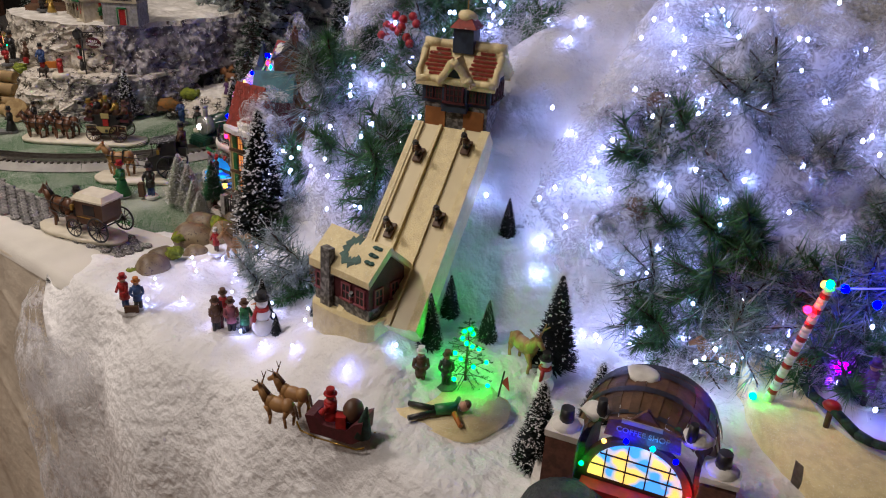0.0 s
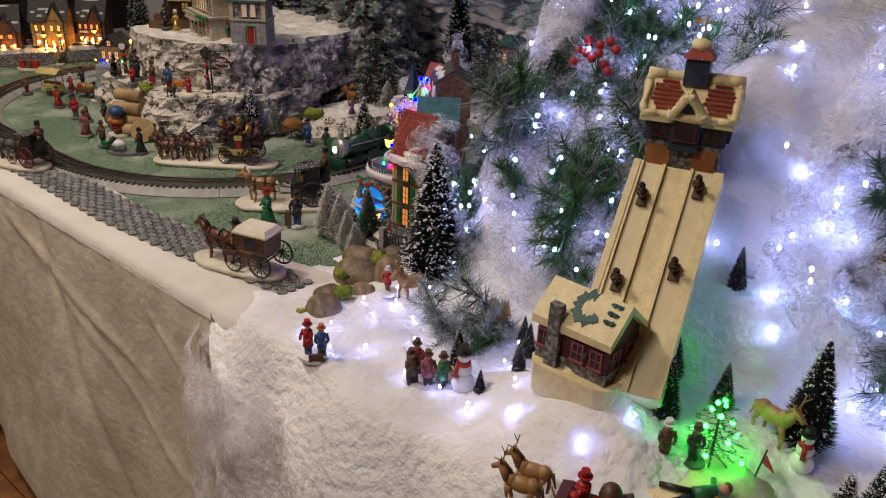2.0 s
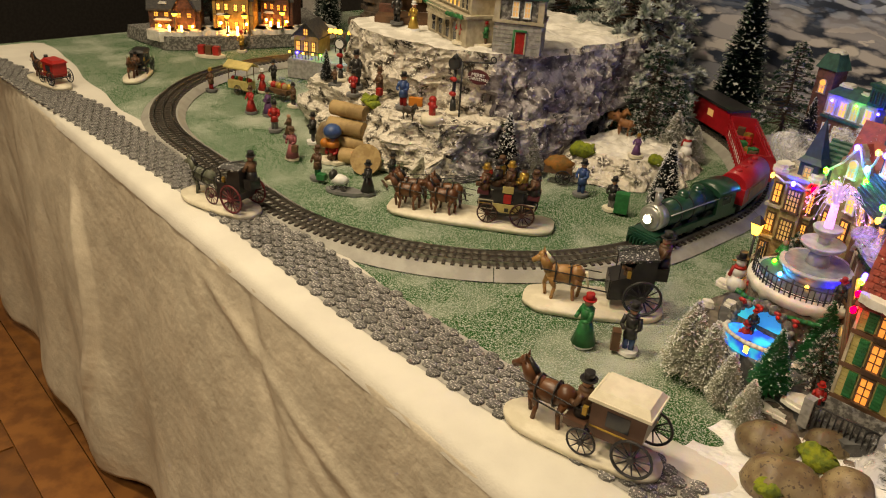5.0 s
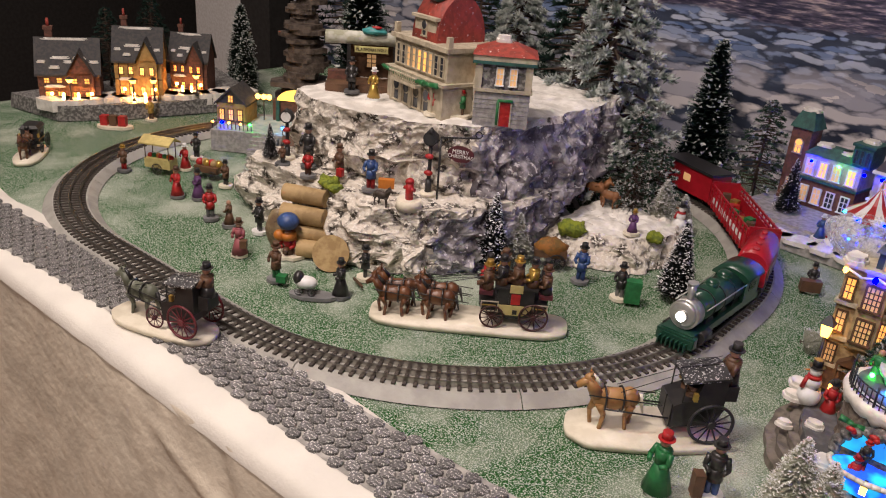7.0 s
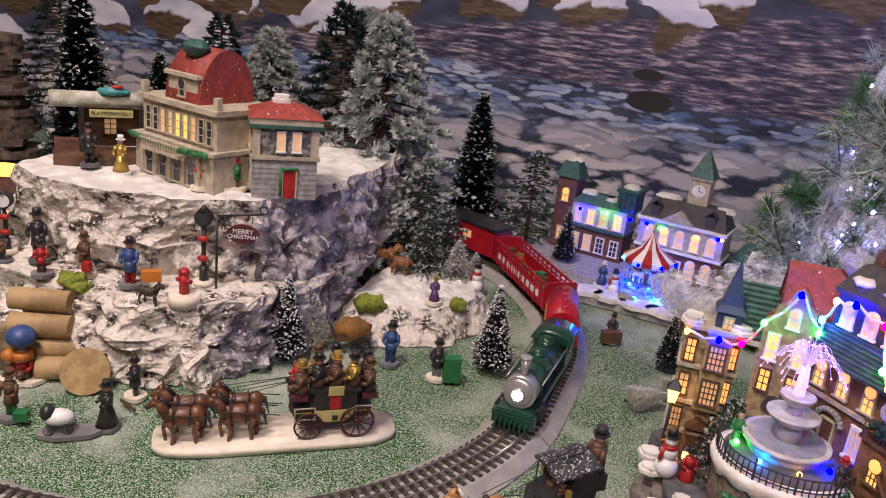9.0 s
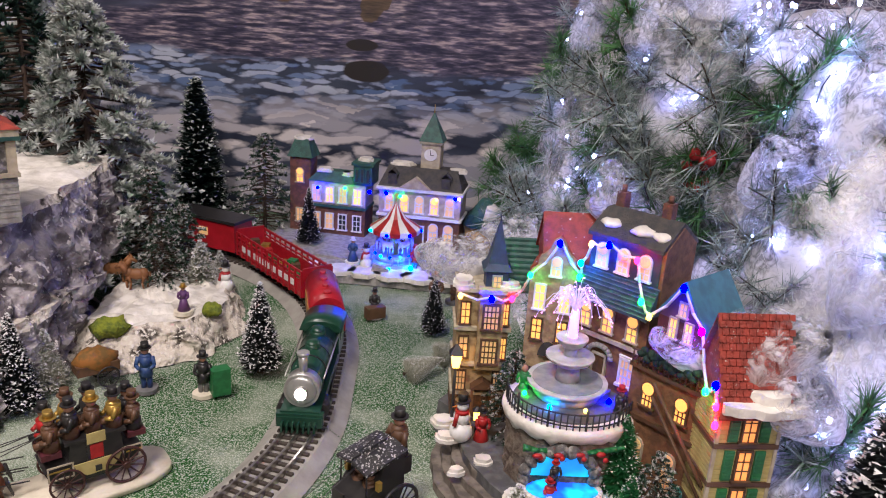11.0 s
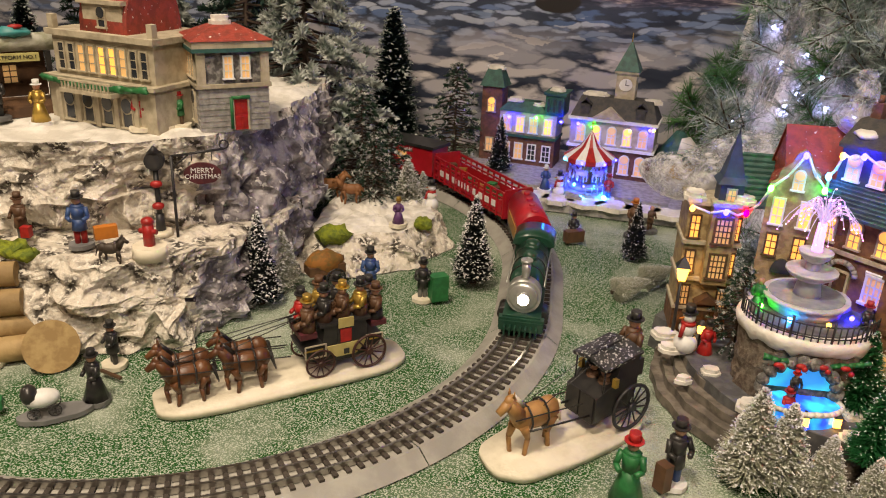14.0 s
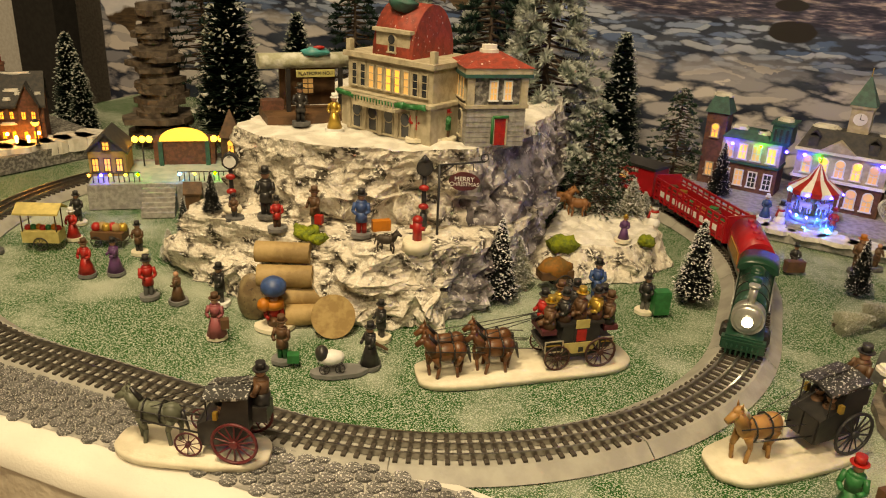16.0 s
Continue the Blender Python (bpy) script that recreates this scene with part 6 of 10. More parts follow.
    bm = tube(tube(B(), (fx, fy, 0.131), (fx, fy, 0.150), 0.013, 0.010, 16), (fx, fy, 0.156), (fx, fy, 0.172), 0.007, 0.006, 14)
    part("fountain_stem", bm, marble, t)
    part("fountain_jet", tube(B(), (fx, fy, 0.176), (fx, fy, 0.205), 0.0052, 0.004, 14), glow("lit_fountain_jet", (0.80, 0.35, 0.95), 1.6), t, "softly glowing pink column")
    rnd = random.Random(5)
    bm, bt = B(), B()
    for k in range(70):
        a = rnd.uniform(0, 2 * math.pi)
        r, h = rnd.uniform(0.004, 0.038), rnd.uniform(0.028, 0.046)
        fall = r / 0.038
        pts = [Vector((fx + r * q * math.cos(a), fy + r * q * math.sin(a), 0.203 + h * (1.9 * q - (0.9 + 1.25 * fall) * q * q))) for q in (0, 0.2, 0.4, 0.6, 0.8, 1.0)]
        for p, q in zip(pts, pts[1:]):
            tube(bm, p, q, 0.00032, 0.00032, 3, 0, False)
        ball(bt, pts[-1], 0.0008, u=5, v=4)
    part("fibre_spray", bm, glow("fibre", (0.62, 0.50, 0.80), 0.45), t, "thin clear fibre strands")
    part("fibre_tips", bt, glow("fibre_tip", (0.95, 0.30, 0.75), 4.0), t, "pink glowing fibre ends")
    for k, m in enumerate((LEDG, LEDC, LITWARM, LEDB)):
        a = -2.9 + k * 0.8
        part("basin_light", ball(B(), (fx + 0.044 * math.cos(a), fy + 0.042 * math.sin(a), 0.1195), 0.0024, u=8, v=6), m, t)
    # grotto under the terrace with its lit pool
    gx, gy = -0.016, -0.068
    shade = mat("lit_grotto", (0.02, 0.22, 0.60), 0.3, (0.02, 0.50, 0.60), 30, 0.40, 0.62, emit=1.1, detail=2.0)
    bm = slab(B(), [(0.031 * math.cos(math.pi * k / 20), 0.026 * math.sin(math.pi * k / 20)) for k in range(21)], 0, 0.003)
    bm.transform(pose(gx, gy + 0.002, 0.066, 90, 0, 0))
    part("grotto_back", bm, shade, t, "blue glowing grotto back")
    part("pool", slab(B(), oval(gx + 0.002, gy - 0.012, 0.034, 0.019, 28), 0.040, 0.058), mat("lit_pool", (0.02, 0.10, 0.85), 0.15, (0.02, 0.55, 0.75), 40, 0.42, 0.60, emit=1.0, detail=2.0), t, "pool glowing blue and turquoise")
    bm = B()
    for k in range(32):
        a = 2 * math.pi * k / 32
        b = 2 * math.pi * (k + 1) / 32
        if math.sin(a) < 0.3:
            tube(bm, (gx + 0.002 + 0.036 * math.cos(a), gy - 0.012 + 0.021 * math.sin(a), 0.058), (gx + 0.002 + 0.036 * math.cos(b), gy - 0.012 + 0.021 * math.sin(b), 0.058), 0.0026, None, 6)
    part("pool_rim", rough(bm, 0.0008, 200), SNOW, t, "white snowy pool rim")
    for k in range(11):
        a = math.pi * k / 10
        part("arch_stone", rough(ball(B(), (gx + 0.034 * math.cos(a), gy - 0.003, 0.064 + 0.030 * math.sin(a)), 0.0065, (1, 0.9, 1), u=8, v=6), 0.002, 120, k), DARKSTONE, t)
    bm = B()
    doll(bm, gx - 0.006, gy - 0.010, 0.058, 0.030, K_, K_, SK, R_, False, True, 20)
    part("pool_skater", bm, PAL, t, "small dark skater figure")
    garland(t, (gx - 0.036, gy - 0.006, 0.098), (gx + 0.060, gy + 0.004, 0.096), 0.006, 0.0024, GREEN, 14)
    for k in range(4):
        part("bow", ball(ball(B(), (gx - 0.024 + 0.020 * k, gy - 0.011 + 0.002 * k, 0.093), 0.0034, (1.5, 0.7, 0.8), u=7, v=5), (gx - 0.021 + 0.020 * k, gy - 0.011, 0.091), 0.0028, (1, 0.7, 1), u=7, v=5), RED, t, "small red ribbon bow")
    # tan house with a projecting bay and a blue spire
    block(t, "tan_house", -0.083, 0.105, 0.038, 0.056, 0.050, 0.154, stucco)
    part("tan_house_base", box(B(), -0.083, 0.104, 0.038, 0.058, 0.052, 0.030), timber, t)
    for z in (0.068, 0.103, 0.145, 0.189):
        block(t, "tan_band", -0.083, 0.103, z, 0.061, 0.056, 0.0040, CREAM)
    block(t, "bay", -0.076, 0.074, 0.103, 0.026, 0.014, 0.089, stucco)
    block(t, "bay_roof", -0.076, 0.073, 0.192, 0.030, 0.018, 0.004, CREAM)
    F, F1 = wall_frame(-0.083, 0.080, 0, 0), wall_frame(-0.076, 0.067, 0, 0)
    for z in (0.112, 0.152):
        window(t, F1, 0.0, z, 0.017, 0.026, LITPALE, WOODB, (3, 3))
        window(t, F, -0.0195, z, 0.010, 0.024, LITPALE if z < 0.15 else LITWIN, WOODB, (1, 2))
        window(t, F, 0.0235, z, 0.007, 0.024, LITWIN, WOODB, (1, 2))
    for u in (-0.020, 0.021):
        window(t, F, u, 0.073, 0.011, 0.022, LITPALE, WOODB, (2, 2))
    part("porch", gable_end(B(), -0.079, 0.072, 0.080, 0.014, 0.026, 0.010, rz=90), BROWN, t, "small brown porch gable")
    for dx in (-0.011, 0.011):
        part("porch_post", box(B(), -0.079 + dx, 0.067, 0.038, 0.0026, 0.0026, 0.043), BROWN, t)
    door(t, F, 0.004, 0.040, 0.014, 0.034, WOODB, BROWN)
    block(t, "turret", -0.072, 0.088, 0.192, 0.024, 0.024, 0.022, NAVY)
    window(t, wall_frame(-0.072, 0.076, 0, 0), 0, 0.196, 0.009, 0.012, LITPALE, CREAM, (1, 1))
    part("turret_roof", hip(hip(B(), -0.072, 0.088, 0.214, 0.031, 0.031, 0.007, 0.021, 0.021), -0.072, 0.088, 0.221, 0.021, 0.021, 0.044, 0.002, 0.002), NAVY, t, "dark blue pointed turret roof")
    part("turret_finial", tube(B(), (-0.072, 0.088, 0.264), (-0.072, 0.088, 0.274), 0.001, 0.0004, 6), NAVY, t)
    gr = part("green_roof", gable(gable_end(B(), -0.045, 0.118, 0.192, 0.046, 0.066, 0.044), -0.045, 0.118, 0.192, 0.046, 0.066, 0.044, 0.003, 0.003), GREENROOF, t)
    for k in range(9):
        q = (k + 0.5) / 9
        part("shingle_course", box(B(), -0.045, 0.118 - 0.0345 * (1 - q), 0.1935 + 0.044 * q, 0.052, 0.0022, 0.0024), GREENROOF, gr)
    snowcap(t, -0.106, 0.088, 0.192, 0.012, 0.014, 0.009, 0, 3)
    snowcap(t, -0.058, 0.076, 0.195, 0.010, 0.010, 0.008, 0, 5)
    # the narrow house with a curved gable
    M = pose(-0.014, 0.058, 0, 0, 0, -18)
    outline = [(-0.026, 0.0), (0.026, 0.0), (0.026, 0.108), (0.020, 0.113), (0.018, 0.124), (0.010, 0.131), (0.006, 0.141), (0.0, 0.146), (-0.006, 0.141), (-0.010, 0.131), (-0.018, 0.124), (-0.020, 0.113), (-0.026, 0.108)]
    bm = slab(B(), outline, 0.0, 0.008)
    bm.transform(M @ pose(0, 0.004, 0.114, 90, 0, 0))
    part("gable_front", bm, stucco, t, "tan curved gable front")
    F = M @ wall_frame(0, -0.004, 0.114, 0)
    for u in (-0.014, 0.012):
        window(t, F, u, 0.068, 0.011, 0.026, LITWIN, WHITEP, (1, 2))
        window(t, F, u, 0.034, 0.011, 0.022, LITWIN, WOODB, (1, 2))
    window(t, F, 0.0, 0.106, 0.010, 0.015, LITPALE, WHITEP, (1, 1), True)
    bm = box(B(), 0, 0.030, 0.114, 0.050, 0.052, 0.108)
    bm.transform(M)
    part("gable_house_wall", bm, timber, t)
    bm = gable(gable_end(B(), 0, 0.034, 0.222, 0.056, 0.052, 0.034, rz=90), 0, 0.034, 0.222, 0.056, 0.052, 0.034, 0.002, 0.003, rz=90)
    bm.transform(M)
    part("gable_house_roof", bm, REDROOF, t)
    bm = gable(gable_end(B(), 0.004, 0.086, 0.236, 0.062, 0.05, 0.040), 0.004, 0.086, 0.236, 0.062, 0.05, 0.040, 0.002, 0.003)
    box(bm, 0.004, 0.086, 0.040, 0.06, 0.046, 0.197)
    part("rear_house", bm, REDROOF, t, "rear house with red-brown shingle roof")
    bm = slab(B(), [(0.010 * math.cos(math.pi * k / 12), 0.016 * math.sin(math.pi * k / 12)) for k in range(13)], 0, 0.003)
    bm.transform(M @ pose(0, -0.0045, 0.130, 90, 0, 0))
    part("archway", bm, DARKWIN, t, "dark arched doorway")
    # the long shop front, turned towards the fountain
    A = -46.6
    W = wall_frame(0.037, 0.0125, 0, A)

    def along(name, u, v, z, su, sv, sz, m, label=""):
        b_ = box(B(), u, v, z, su, sv, sz)
        b_.transform(W)
        return part(name, b_, m, t, label)

    along("shop_wall", 0, 0.030, 0.038, 0.080, 0.060, 0.180, timber)
    along("shop_band", 0, -0.001, 0.168, 0.082, 0.004, 0.004, CREAM)
    for u in (-0.030, -0.004, 0.024):
        window(t, W, u, 0.178, 0.012, 0.020, LITWIN, CREAM, (1, 2), True)
    window(t, W, 0.026, 0.130, 0.019, 0.026, LITPALE, WHITEP, (3, 2))
    b_ = slab(B(), [(-0.012, 0), (0.012, 0), (0.012, 0.002), (-0.012, 0.002)], -0.010, 0.0)
    b_.transform(W @ pose(0.026, -0.002, 0.160, 30, 0, 0))
    part("shop_awning", b_, WHITEP, t, "small pale striped awning")
    door(t, W, -0.008, 0.117, 0.015, 0.034, WOODB, CREAM)
    b_ = B()
    for k in range(10):
        a0, a1 = math.pi * k / 10, math.pi * (k + 1) / 10
        tube(b_, (-0.008 + 0.014 * math.cos(a0), -0.003, 0.150 + 0.012 * math.sin(a0)), (-0.008 + 0.014 * math.cos(a1), -0.003, 0.150 + 0.012 * math.sin(a1)), 0.0028, None, 6)
    b_.transform(W)
    part("arched_sign", b_, GREYSTONE, t, "arched grey sign over the door")
    along("shop_step", -0.006, -0.010, 0.1168, 0.034, 0.014, 0.004, GREYSTONE)
    b_ = B()
    v0 = [b_.verts.new(W @ Vector(p)) for p in ((-0.044, -0.014, 0.208), (0.044, -0.014, 0.208), (0.042, 0.006, 0.236), (-0.042, 0.006, 0.236), (-0.044, 0.0, 0.208), (0.044, 0.0, 0.208))]
    for q in ((0, 1, 2, 3), (0, 4, 5, 1), (0, 3, 4), (1, 5, 2)):
        b_.faces.new([v0[i] for i in q])
    mr = part("mansard_skirt", b_, slate, t, "blue slate skirt roof over the shop")
    for k in range(8):
        q = (k + 0.3) / 8
        c = box(B(), 0, -0.0145 + 0.020 * q, 0.2085 + 0.028 * q, 0.087, 0.0016, 0.0016)
        c.transform(W)
        part("slate_course", c, slate, mr)
    along("attic_wall", 0, 0.036, 0.216, 0.078, 0.058, 0.058, NAVY)
    for u in (-0.024, 0.0, 0.024):
        fr = window(t, W @ Matrix.Translation((0, 0.0068, 0)), u, 0.240, 0.012, 0.018, LITPALE, WHITEP, (1, 2), True)
    b_ = gable(gable_end(B(), 0, 0.036, 0.272, 0.076, 0.058, 0.020), 0, 0.036, 0.272, 0.076, 0.058, 0.020, 0.004, 0.004)
    b_.transform(W)
    part("attic_roof", b_, DARKROOF, t)
    b_ = gable_end(box(B(), 0.040, 0.036, 0.216, 0.006, 0.056, 0.056), 0.040, 0.036, 0.272, 0.006, 0.056, 0.019)
    b_.transform(W)
    part("attic_gable", b_, timber, t, "brown timber end gable")
    for u, w in ((-0.026, 0.013), (0.010, 0.014), (0.030, 0.010)):
        b_ = rough(ball(B(), (u, 0.018, 0.282), w, (1, 0.8, 0.35), u=10, v=6), 0.003, 110, u * 50)
        b_.transform(W)
        part("roof_snow", b_, SNOW, t, "lump of white snow", True)
    for u in (-0.030, 0.022):
        b_ = tube(box(B(), u, 0.040, 0.286, 0.010, 0.010, 0.024), (u, 0.040, 0.310), (u, 0.040, 0.317), 0.003, 0.0025, 8)
        b_.transform(W)
        part("chimney", b_, BRICK, t)
    # the brown house with a balcony
    A2 = -52
    W2 = wall_frame(0.075, -0.067, 0, A2)

    def along2(name, u, v, z, su, sv, sz, m, label=""):
        b_ = box(B(), u, v, z, su, sv, sz)
        b_.transform(W2)
        return part(name, b_, m, t, label)

    along2("brown_house", 0, 0.030, 0.038, 0.084, 0.060, 0.136, timber)
    for z in (0.118, 0.168):
        along2("brown_band", 0, -0.001, z, 0.086, 0.005, 0.004, BROWN)
    for u in (-0.020, 0.016):
        window(t, W2, u, 0.134, 0.013, 0.018, LITWIN, WOODB, (2, 2), True)
        window(t, W2, u - 0.004, 0.062, 0.013, 0.030, LITPALE, CREAM, (1, 2), True)
    b_ = B()
    for k in range(15):
        u = -0.040 + 0.080 * k / 14
        tube(b_, (u, -0.004, 0.172), (u, -0.004, 0.186), 0.0008, None, 5)
        if k % 2 == 0 and k < 14:
            tube(b_, (u, -0.004, 0.173), (u + 0.0114, -0.004, 0.185), 0.0007, None, 4)
    tube(b_, (-0.042, -0.004, 0.186), (0.042, -0.004, 0.186), 0.0013, None, 6)
    b_.transform(W2)
    part("balcony_rail", b_, BROWN, t)
    b_ = B()
    for k in range(18):
        ball(b_, (-0.030 + 0.058 * k / 17, -0.006, 0.186 + 0.004 * math.sin(k * 2.3)), 0.0045, (1, 0.9, 0.9), u=6, v=5)
    rough(b_, 0.002, 220, 6)
    b_.transform(W2)
    part("balcony_greenery", b_, NEEDLE, t, "dark green garland on the balcony")
    along2("upper_house", -0.004, 0.038, 0.174, 0.050, 0.056, 0.048, MAROON)
    b_ = gable_end(B(), -0.004, 0.038, 0.222, 0.056, 0.050, 0.036, rz=90)
    b_.transform(W2)
    part("upper_gable", b_, PURPLE, t, "purple shingled gable")
    b_ = gable(B(), -0.004, 0.038, 0.222, 0.060, 0.050, 0.036, 0.004, 0.004, rz=90)
    b_.transform(W2)
    part("teal_roof", b_, teal, t, "teal tin roof with ribs")
    F3 = W2 @ Matrix.Translation((-0.004, 0.010, 0))
    for u in (-0.008, 0.008):
        window(t, F3, u, 0.205, 0.008, 0.018, LITWIN, CREAM, (1, 1))
    window(t, F3, 0, 0.228, 0.008, 0.012, LITPALE, CREAM, (1, 1))
    part("stair_rail", tube(tube(B(), (0.060, -0.068, 0.166), (0.094, -0.128, 0.100), 0.0020, None, 6), (0.060, -0.068, 0.152), (0.094, -0.128, 0.086), 0.0016, None, 6), WOODB, t, "brown sloping handrail")
    # clapboard tower
    TM = pose(0.120, -0.107, 0.036, 0, 0, 3)
    block(t, "tower_foot", 0.120, -0.108, 0.030, 0.056, 0.058, 0.040, DARKSTONE, 3)
    bm = box(B(), 0, 0, 0.030, 0.052, 0.054, 0.118)
    bm.transform(TM)
    tw = part("clapboard_tower", bm, YELLOWBOARD, t, "yellow clapboard house front")
    board = None
    for k in range(26):
        if board is None:
            o = part("clapboard", box(B(), 0, 0, 0, 0.0532, 0.0552, 0.0030), YELLOWBOARD, tw)
            board = o.data
        else:
            o = new("clapboard", board)
            o.parent = tw
        o.matrix_local = TM @ pose(0, 0, 0.036 + k * 0.0043)
    for z in (0.034, 0.071, 0.108, 0.146):
        bm = box(B(), 0, 0, z, 0.056, 0.058, 0.0045)
        bm.transform(TM)
        part("tower_band", bm, BROWN, t)
    for sx in (-1, 1):
        bm = box(B(), sx * 0.0262, -0.0272, 0.034, 0.0030, 0.0030, 0.114)
        bm.transform(TM)
        part("corner_board", bm, CREAM, t)
    F6 = TM @ wall_frame(0, -0.0278, 0, 0)
    amber = glow("orange_window", (1.0, 0.36, 0.07), 0.75)
    for z in (0.041, 0.078, 0.115):
        window(t, F6, 0.0, z, 0.0125, 0.027, amber, WOODB, (1, 2))
        for du in (-0.0135, 0.0135):
            bm = box(B(), du, -0.001, z, 0.0085, 0.002, 0.028)
            for k in range(7):
                box(bm, du, -0.002, z + 0.002 + k * 0.0038, 0.0068, 0.0016, 0.0018)
            bm.transform(F6)
            part("shutter", bm, GREEN, t)
    bm = gable(gable_end(B(), 0, 0, 0.149, 0.052, 0.058, 0.066), 0, 0, 0.149, 0.052, 0.058, 0.066, 0.005, 0.003)
    bm.transform(TM)
    tr = part("tower_roof", bm, REDROOF, t, "steep red tiled roof")
    for k in range(14):
        for j in range(11):
            q = (k + 0.1) / 14
            bm = box(B(), -0.0282 + 0.0057 * (j + 0.5 * (k % 2)), -0.0345 * (1 - q), 0.1385 + 0.0795 * q, 0.0052, 0.0030, 0.0052, 0, 0, -24)
            bm.transform(TM)
            part("roof_tile", bm, REDROOF, tr)
    bm = slab(B(), oval(0.004, -0.034, 0.030, 0.010, 26, 0.5, 0, 5), 0.1445, 0.1525)
    slab(bm, oval(0.012, -0.026, 0.020, 0.010, 22, 0.5, 0, 8), 0.152, 0.161)
    bm.transform(TM)
    part("tower_snow", rough(bm, 0.0015, 120), SNOW, t, "white snow on the eaves")
    bm = B()
    for k in range(13):
        a = k * 0.0055
        tube(bm, (0.088 + a, -0.148 + a * 0.12, 0.036), (0.088 + a, -0.148 + a * 0.12, 0.060), 0.001, 0.001, 5)
    tube(bm, (0.086, -0.148, 0.059), (0.156, -0.140, 0.059), 0.0012, 0.0012, 5)
    part("front_railing", bm, IRON, t)
    for x in (0.083, 0.157):
        part("railing_pier", box(B(), x, -0.146, 0.030, 0.010, 0.010, 0.034), GREYSTONE, t)
    part("water_butt", tube(tube(B(), (0.092, -0.088, 0.040), (0.092, -0.088, 0.056), 0.009, 0.0105, 14), (0.092, -0.088, 0.056), (0.092, -0.088, 0.072), 0.0105, 0.009, 14), TURQ, t, "small blue barrel")
    # string of coloured bulbs along the roofs
    cols = [LITWARM, LEDB, LEDR, LEDG, LEDB, LEDG, LEDC, LITWARM, LEDB, LEDR, LEDG, LITWARM, LEDB, LEDP, LEDG, LEDB, LEDR, LEDR]
    pts = [(-0.108, 0.072, 0.188), (-0.076, 0.062, 0.190), (-0.054, 0.070, 0.188), (-0.040, 0.052, 0.222), (-0.014, 0.050, 0.258), (0.008, 0.044, 0.226)]
    pts += [tuple(W @ Vector(p)) for p in ((-0.040, -0.004, 0.242), (-0.032, -0.002, 0.264), (-0.012, -0.002, 0.268), (0.020, -0.002, 0.262), (0.036, -0.012, 0.228))]
    pts += [tuple(W2 @ Vector(p)) for p in ((-0.034, 0.004, 0.220), (-0.004, 0.004, 0.258), (0.020, 0.004, 0.226))]
    pts += [(0.086, -0.120, 0.190), (0.090, -0.128, 0.200), (0.091, -0.134, 0.184), (0.092, -0.136, 0.168)]
    bm = B()
    for p, q in zip(pts, pts[1:]):
        m = (Vector(p) + Vector(q)) / 2 - Vector((0, 0, 0.005))
        tube(bm, p, m, 0.0014, 0.0014, 5)
        tube(bm, m, q, 0.0014, 0.0014, 5)
    part("light_cord", bm, WHITEP, t)
    for p, m in zip(pts, cols):
        part("fairy_bulb", ball(B(), (p[0] - 0.002, p[1] - 0.003, p[2] - 0.001), 0.0029, (1, 1, 1.3), u=8, v=6), m, t)
    for x, y, z in ((-0.013, -0.096, 0.050), (0.016, -0.092, 0.050), (-0.085, 0.045, 0.062), (-0.097, 0.030, 0.056)):
        l = part("lantern", box(B(), x, y, z - 0.006, 0.006, 0.006, 0.010), LITWARM, t)
        part("lantern_frame", hip(box(B(), x, y, 0.038, 0.0022, 0.0022, z - 0.043), x, y, z + 0.004, 0.009, 0.009, 0.005, 0.002, 0.002), IRON, l)
    for x, y, rx, z in ((-0.118, 0.062, 0.016, 0.038), (-0.116, 0.030, 0.013, 0.038), (-0.050, -0.070, 0.018, 0.0385), (-0.082, -0.012, 0.010, 0.0385), (0.03, -0.105, 0.014, 0.038), (0.07, -0.128, 0.020, 0.036), (0.150, -0.120, 0.02, 0.036), (0.040, -0.070, 0.012, 0.040), (-0.108, -0.020, 0.008, 0.030), (0.05, -0.135, 0.018, 0.018), (0.11, -0.155, 0.022, 0.016)):
        snowcap(t, x, y, z, rx, rx * 0.7, 0.008, 0, x * 90)
    return t


SQ = shop_square()
put(T_SNOW, -1.004, 0.880, 0.038, 0.78, 40, label="small green fir with clumps of snow")
put(T_SNOW, -1.118, 1.030, 0.038, 1.0, 80)
GT = bristle_tree(0.10, 0.030, 2400, GREEN, SNOWTIP, 9, 0.14, "glossy green tinsel Christmas tree with white baubles")
place(GT, -1.037, 0.850, 0.034, 0.78)
put(GT, -1.024, 0.925, 0.038, 0.88, 30)


def street_lamp(x, y, z, h, label):
    t = thing("street_lamp", pose(x, y, z), label, "street lamp", "village street lamps")
    part("post", tube(tube(B(), (0, 0, 0), (0, 0, h * 0.75), 0.0022, 0.0016, 8), (0, 0, 0), (0, 0, h * 0.1), 0.005, 0.003, 10), IRON, t)
    part("lantern_glass", hip(B(), 0, 0, h * 0.75, 0.007, 0.007, h * 0.15, 0.012, 0.012), LITWARM, t, "glowing amber glass")
    part("lantern_roof", hip(B(), 0, 0, h * 0.9, 0.015, 0.015, h * 0.1, 0.002, 0.002), IRON, t)
    return t


street_lamp(-1.180, 1.045, 0.028, 0.105, "black street lamp with an amber lantern")


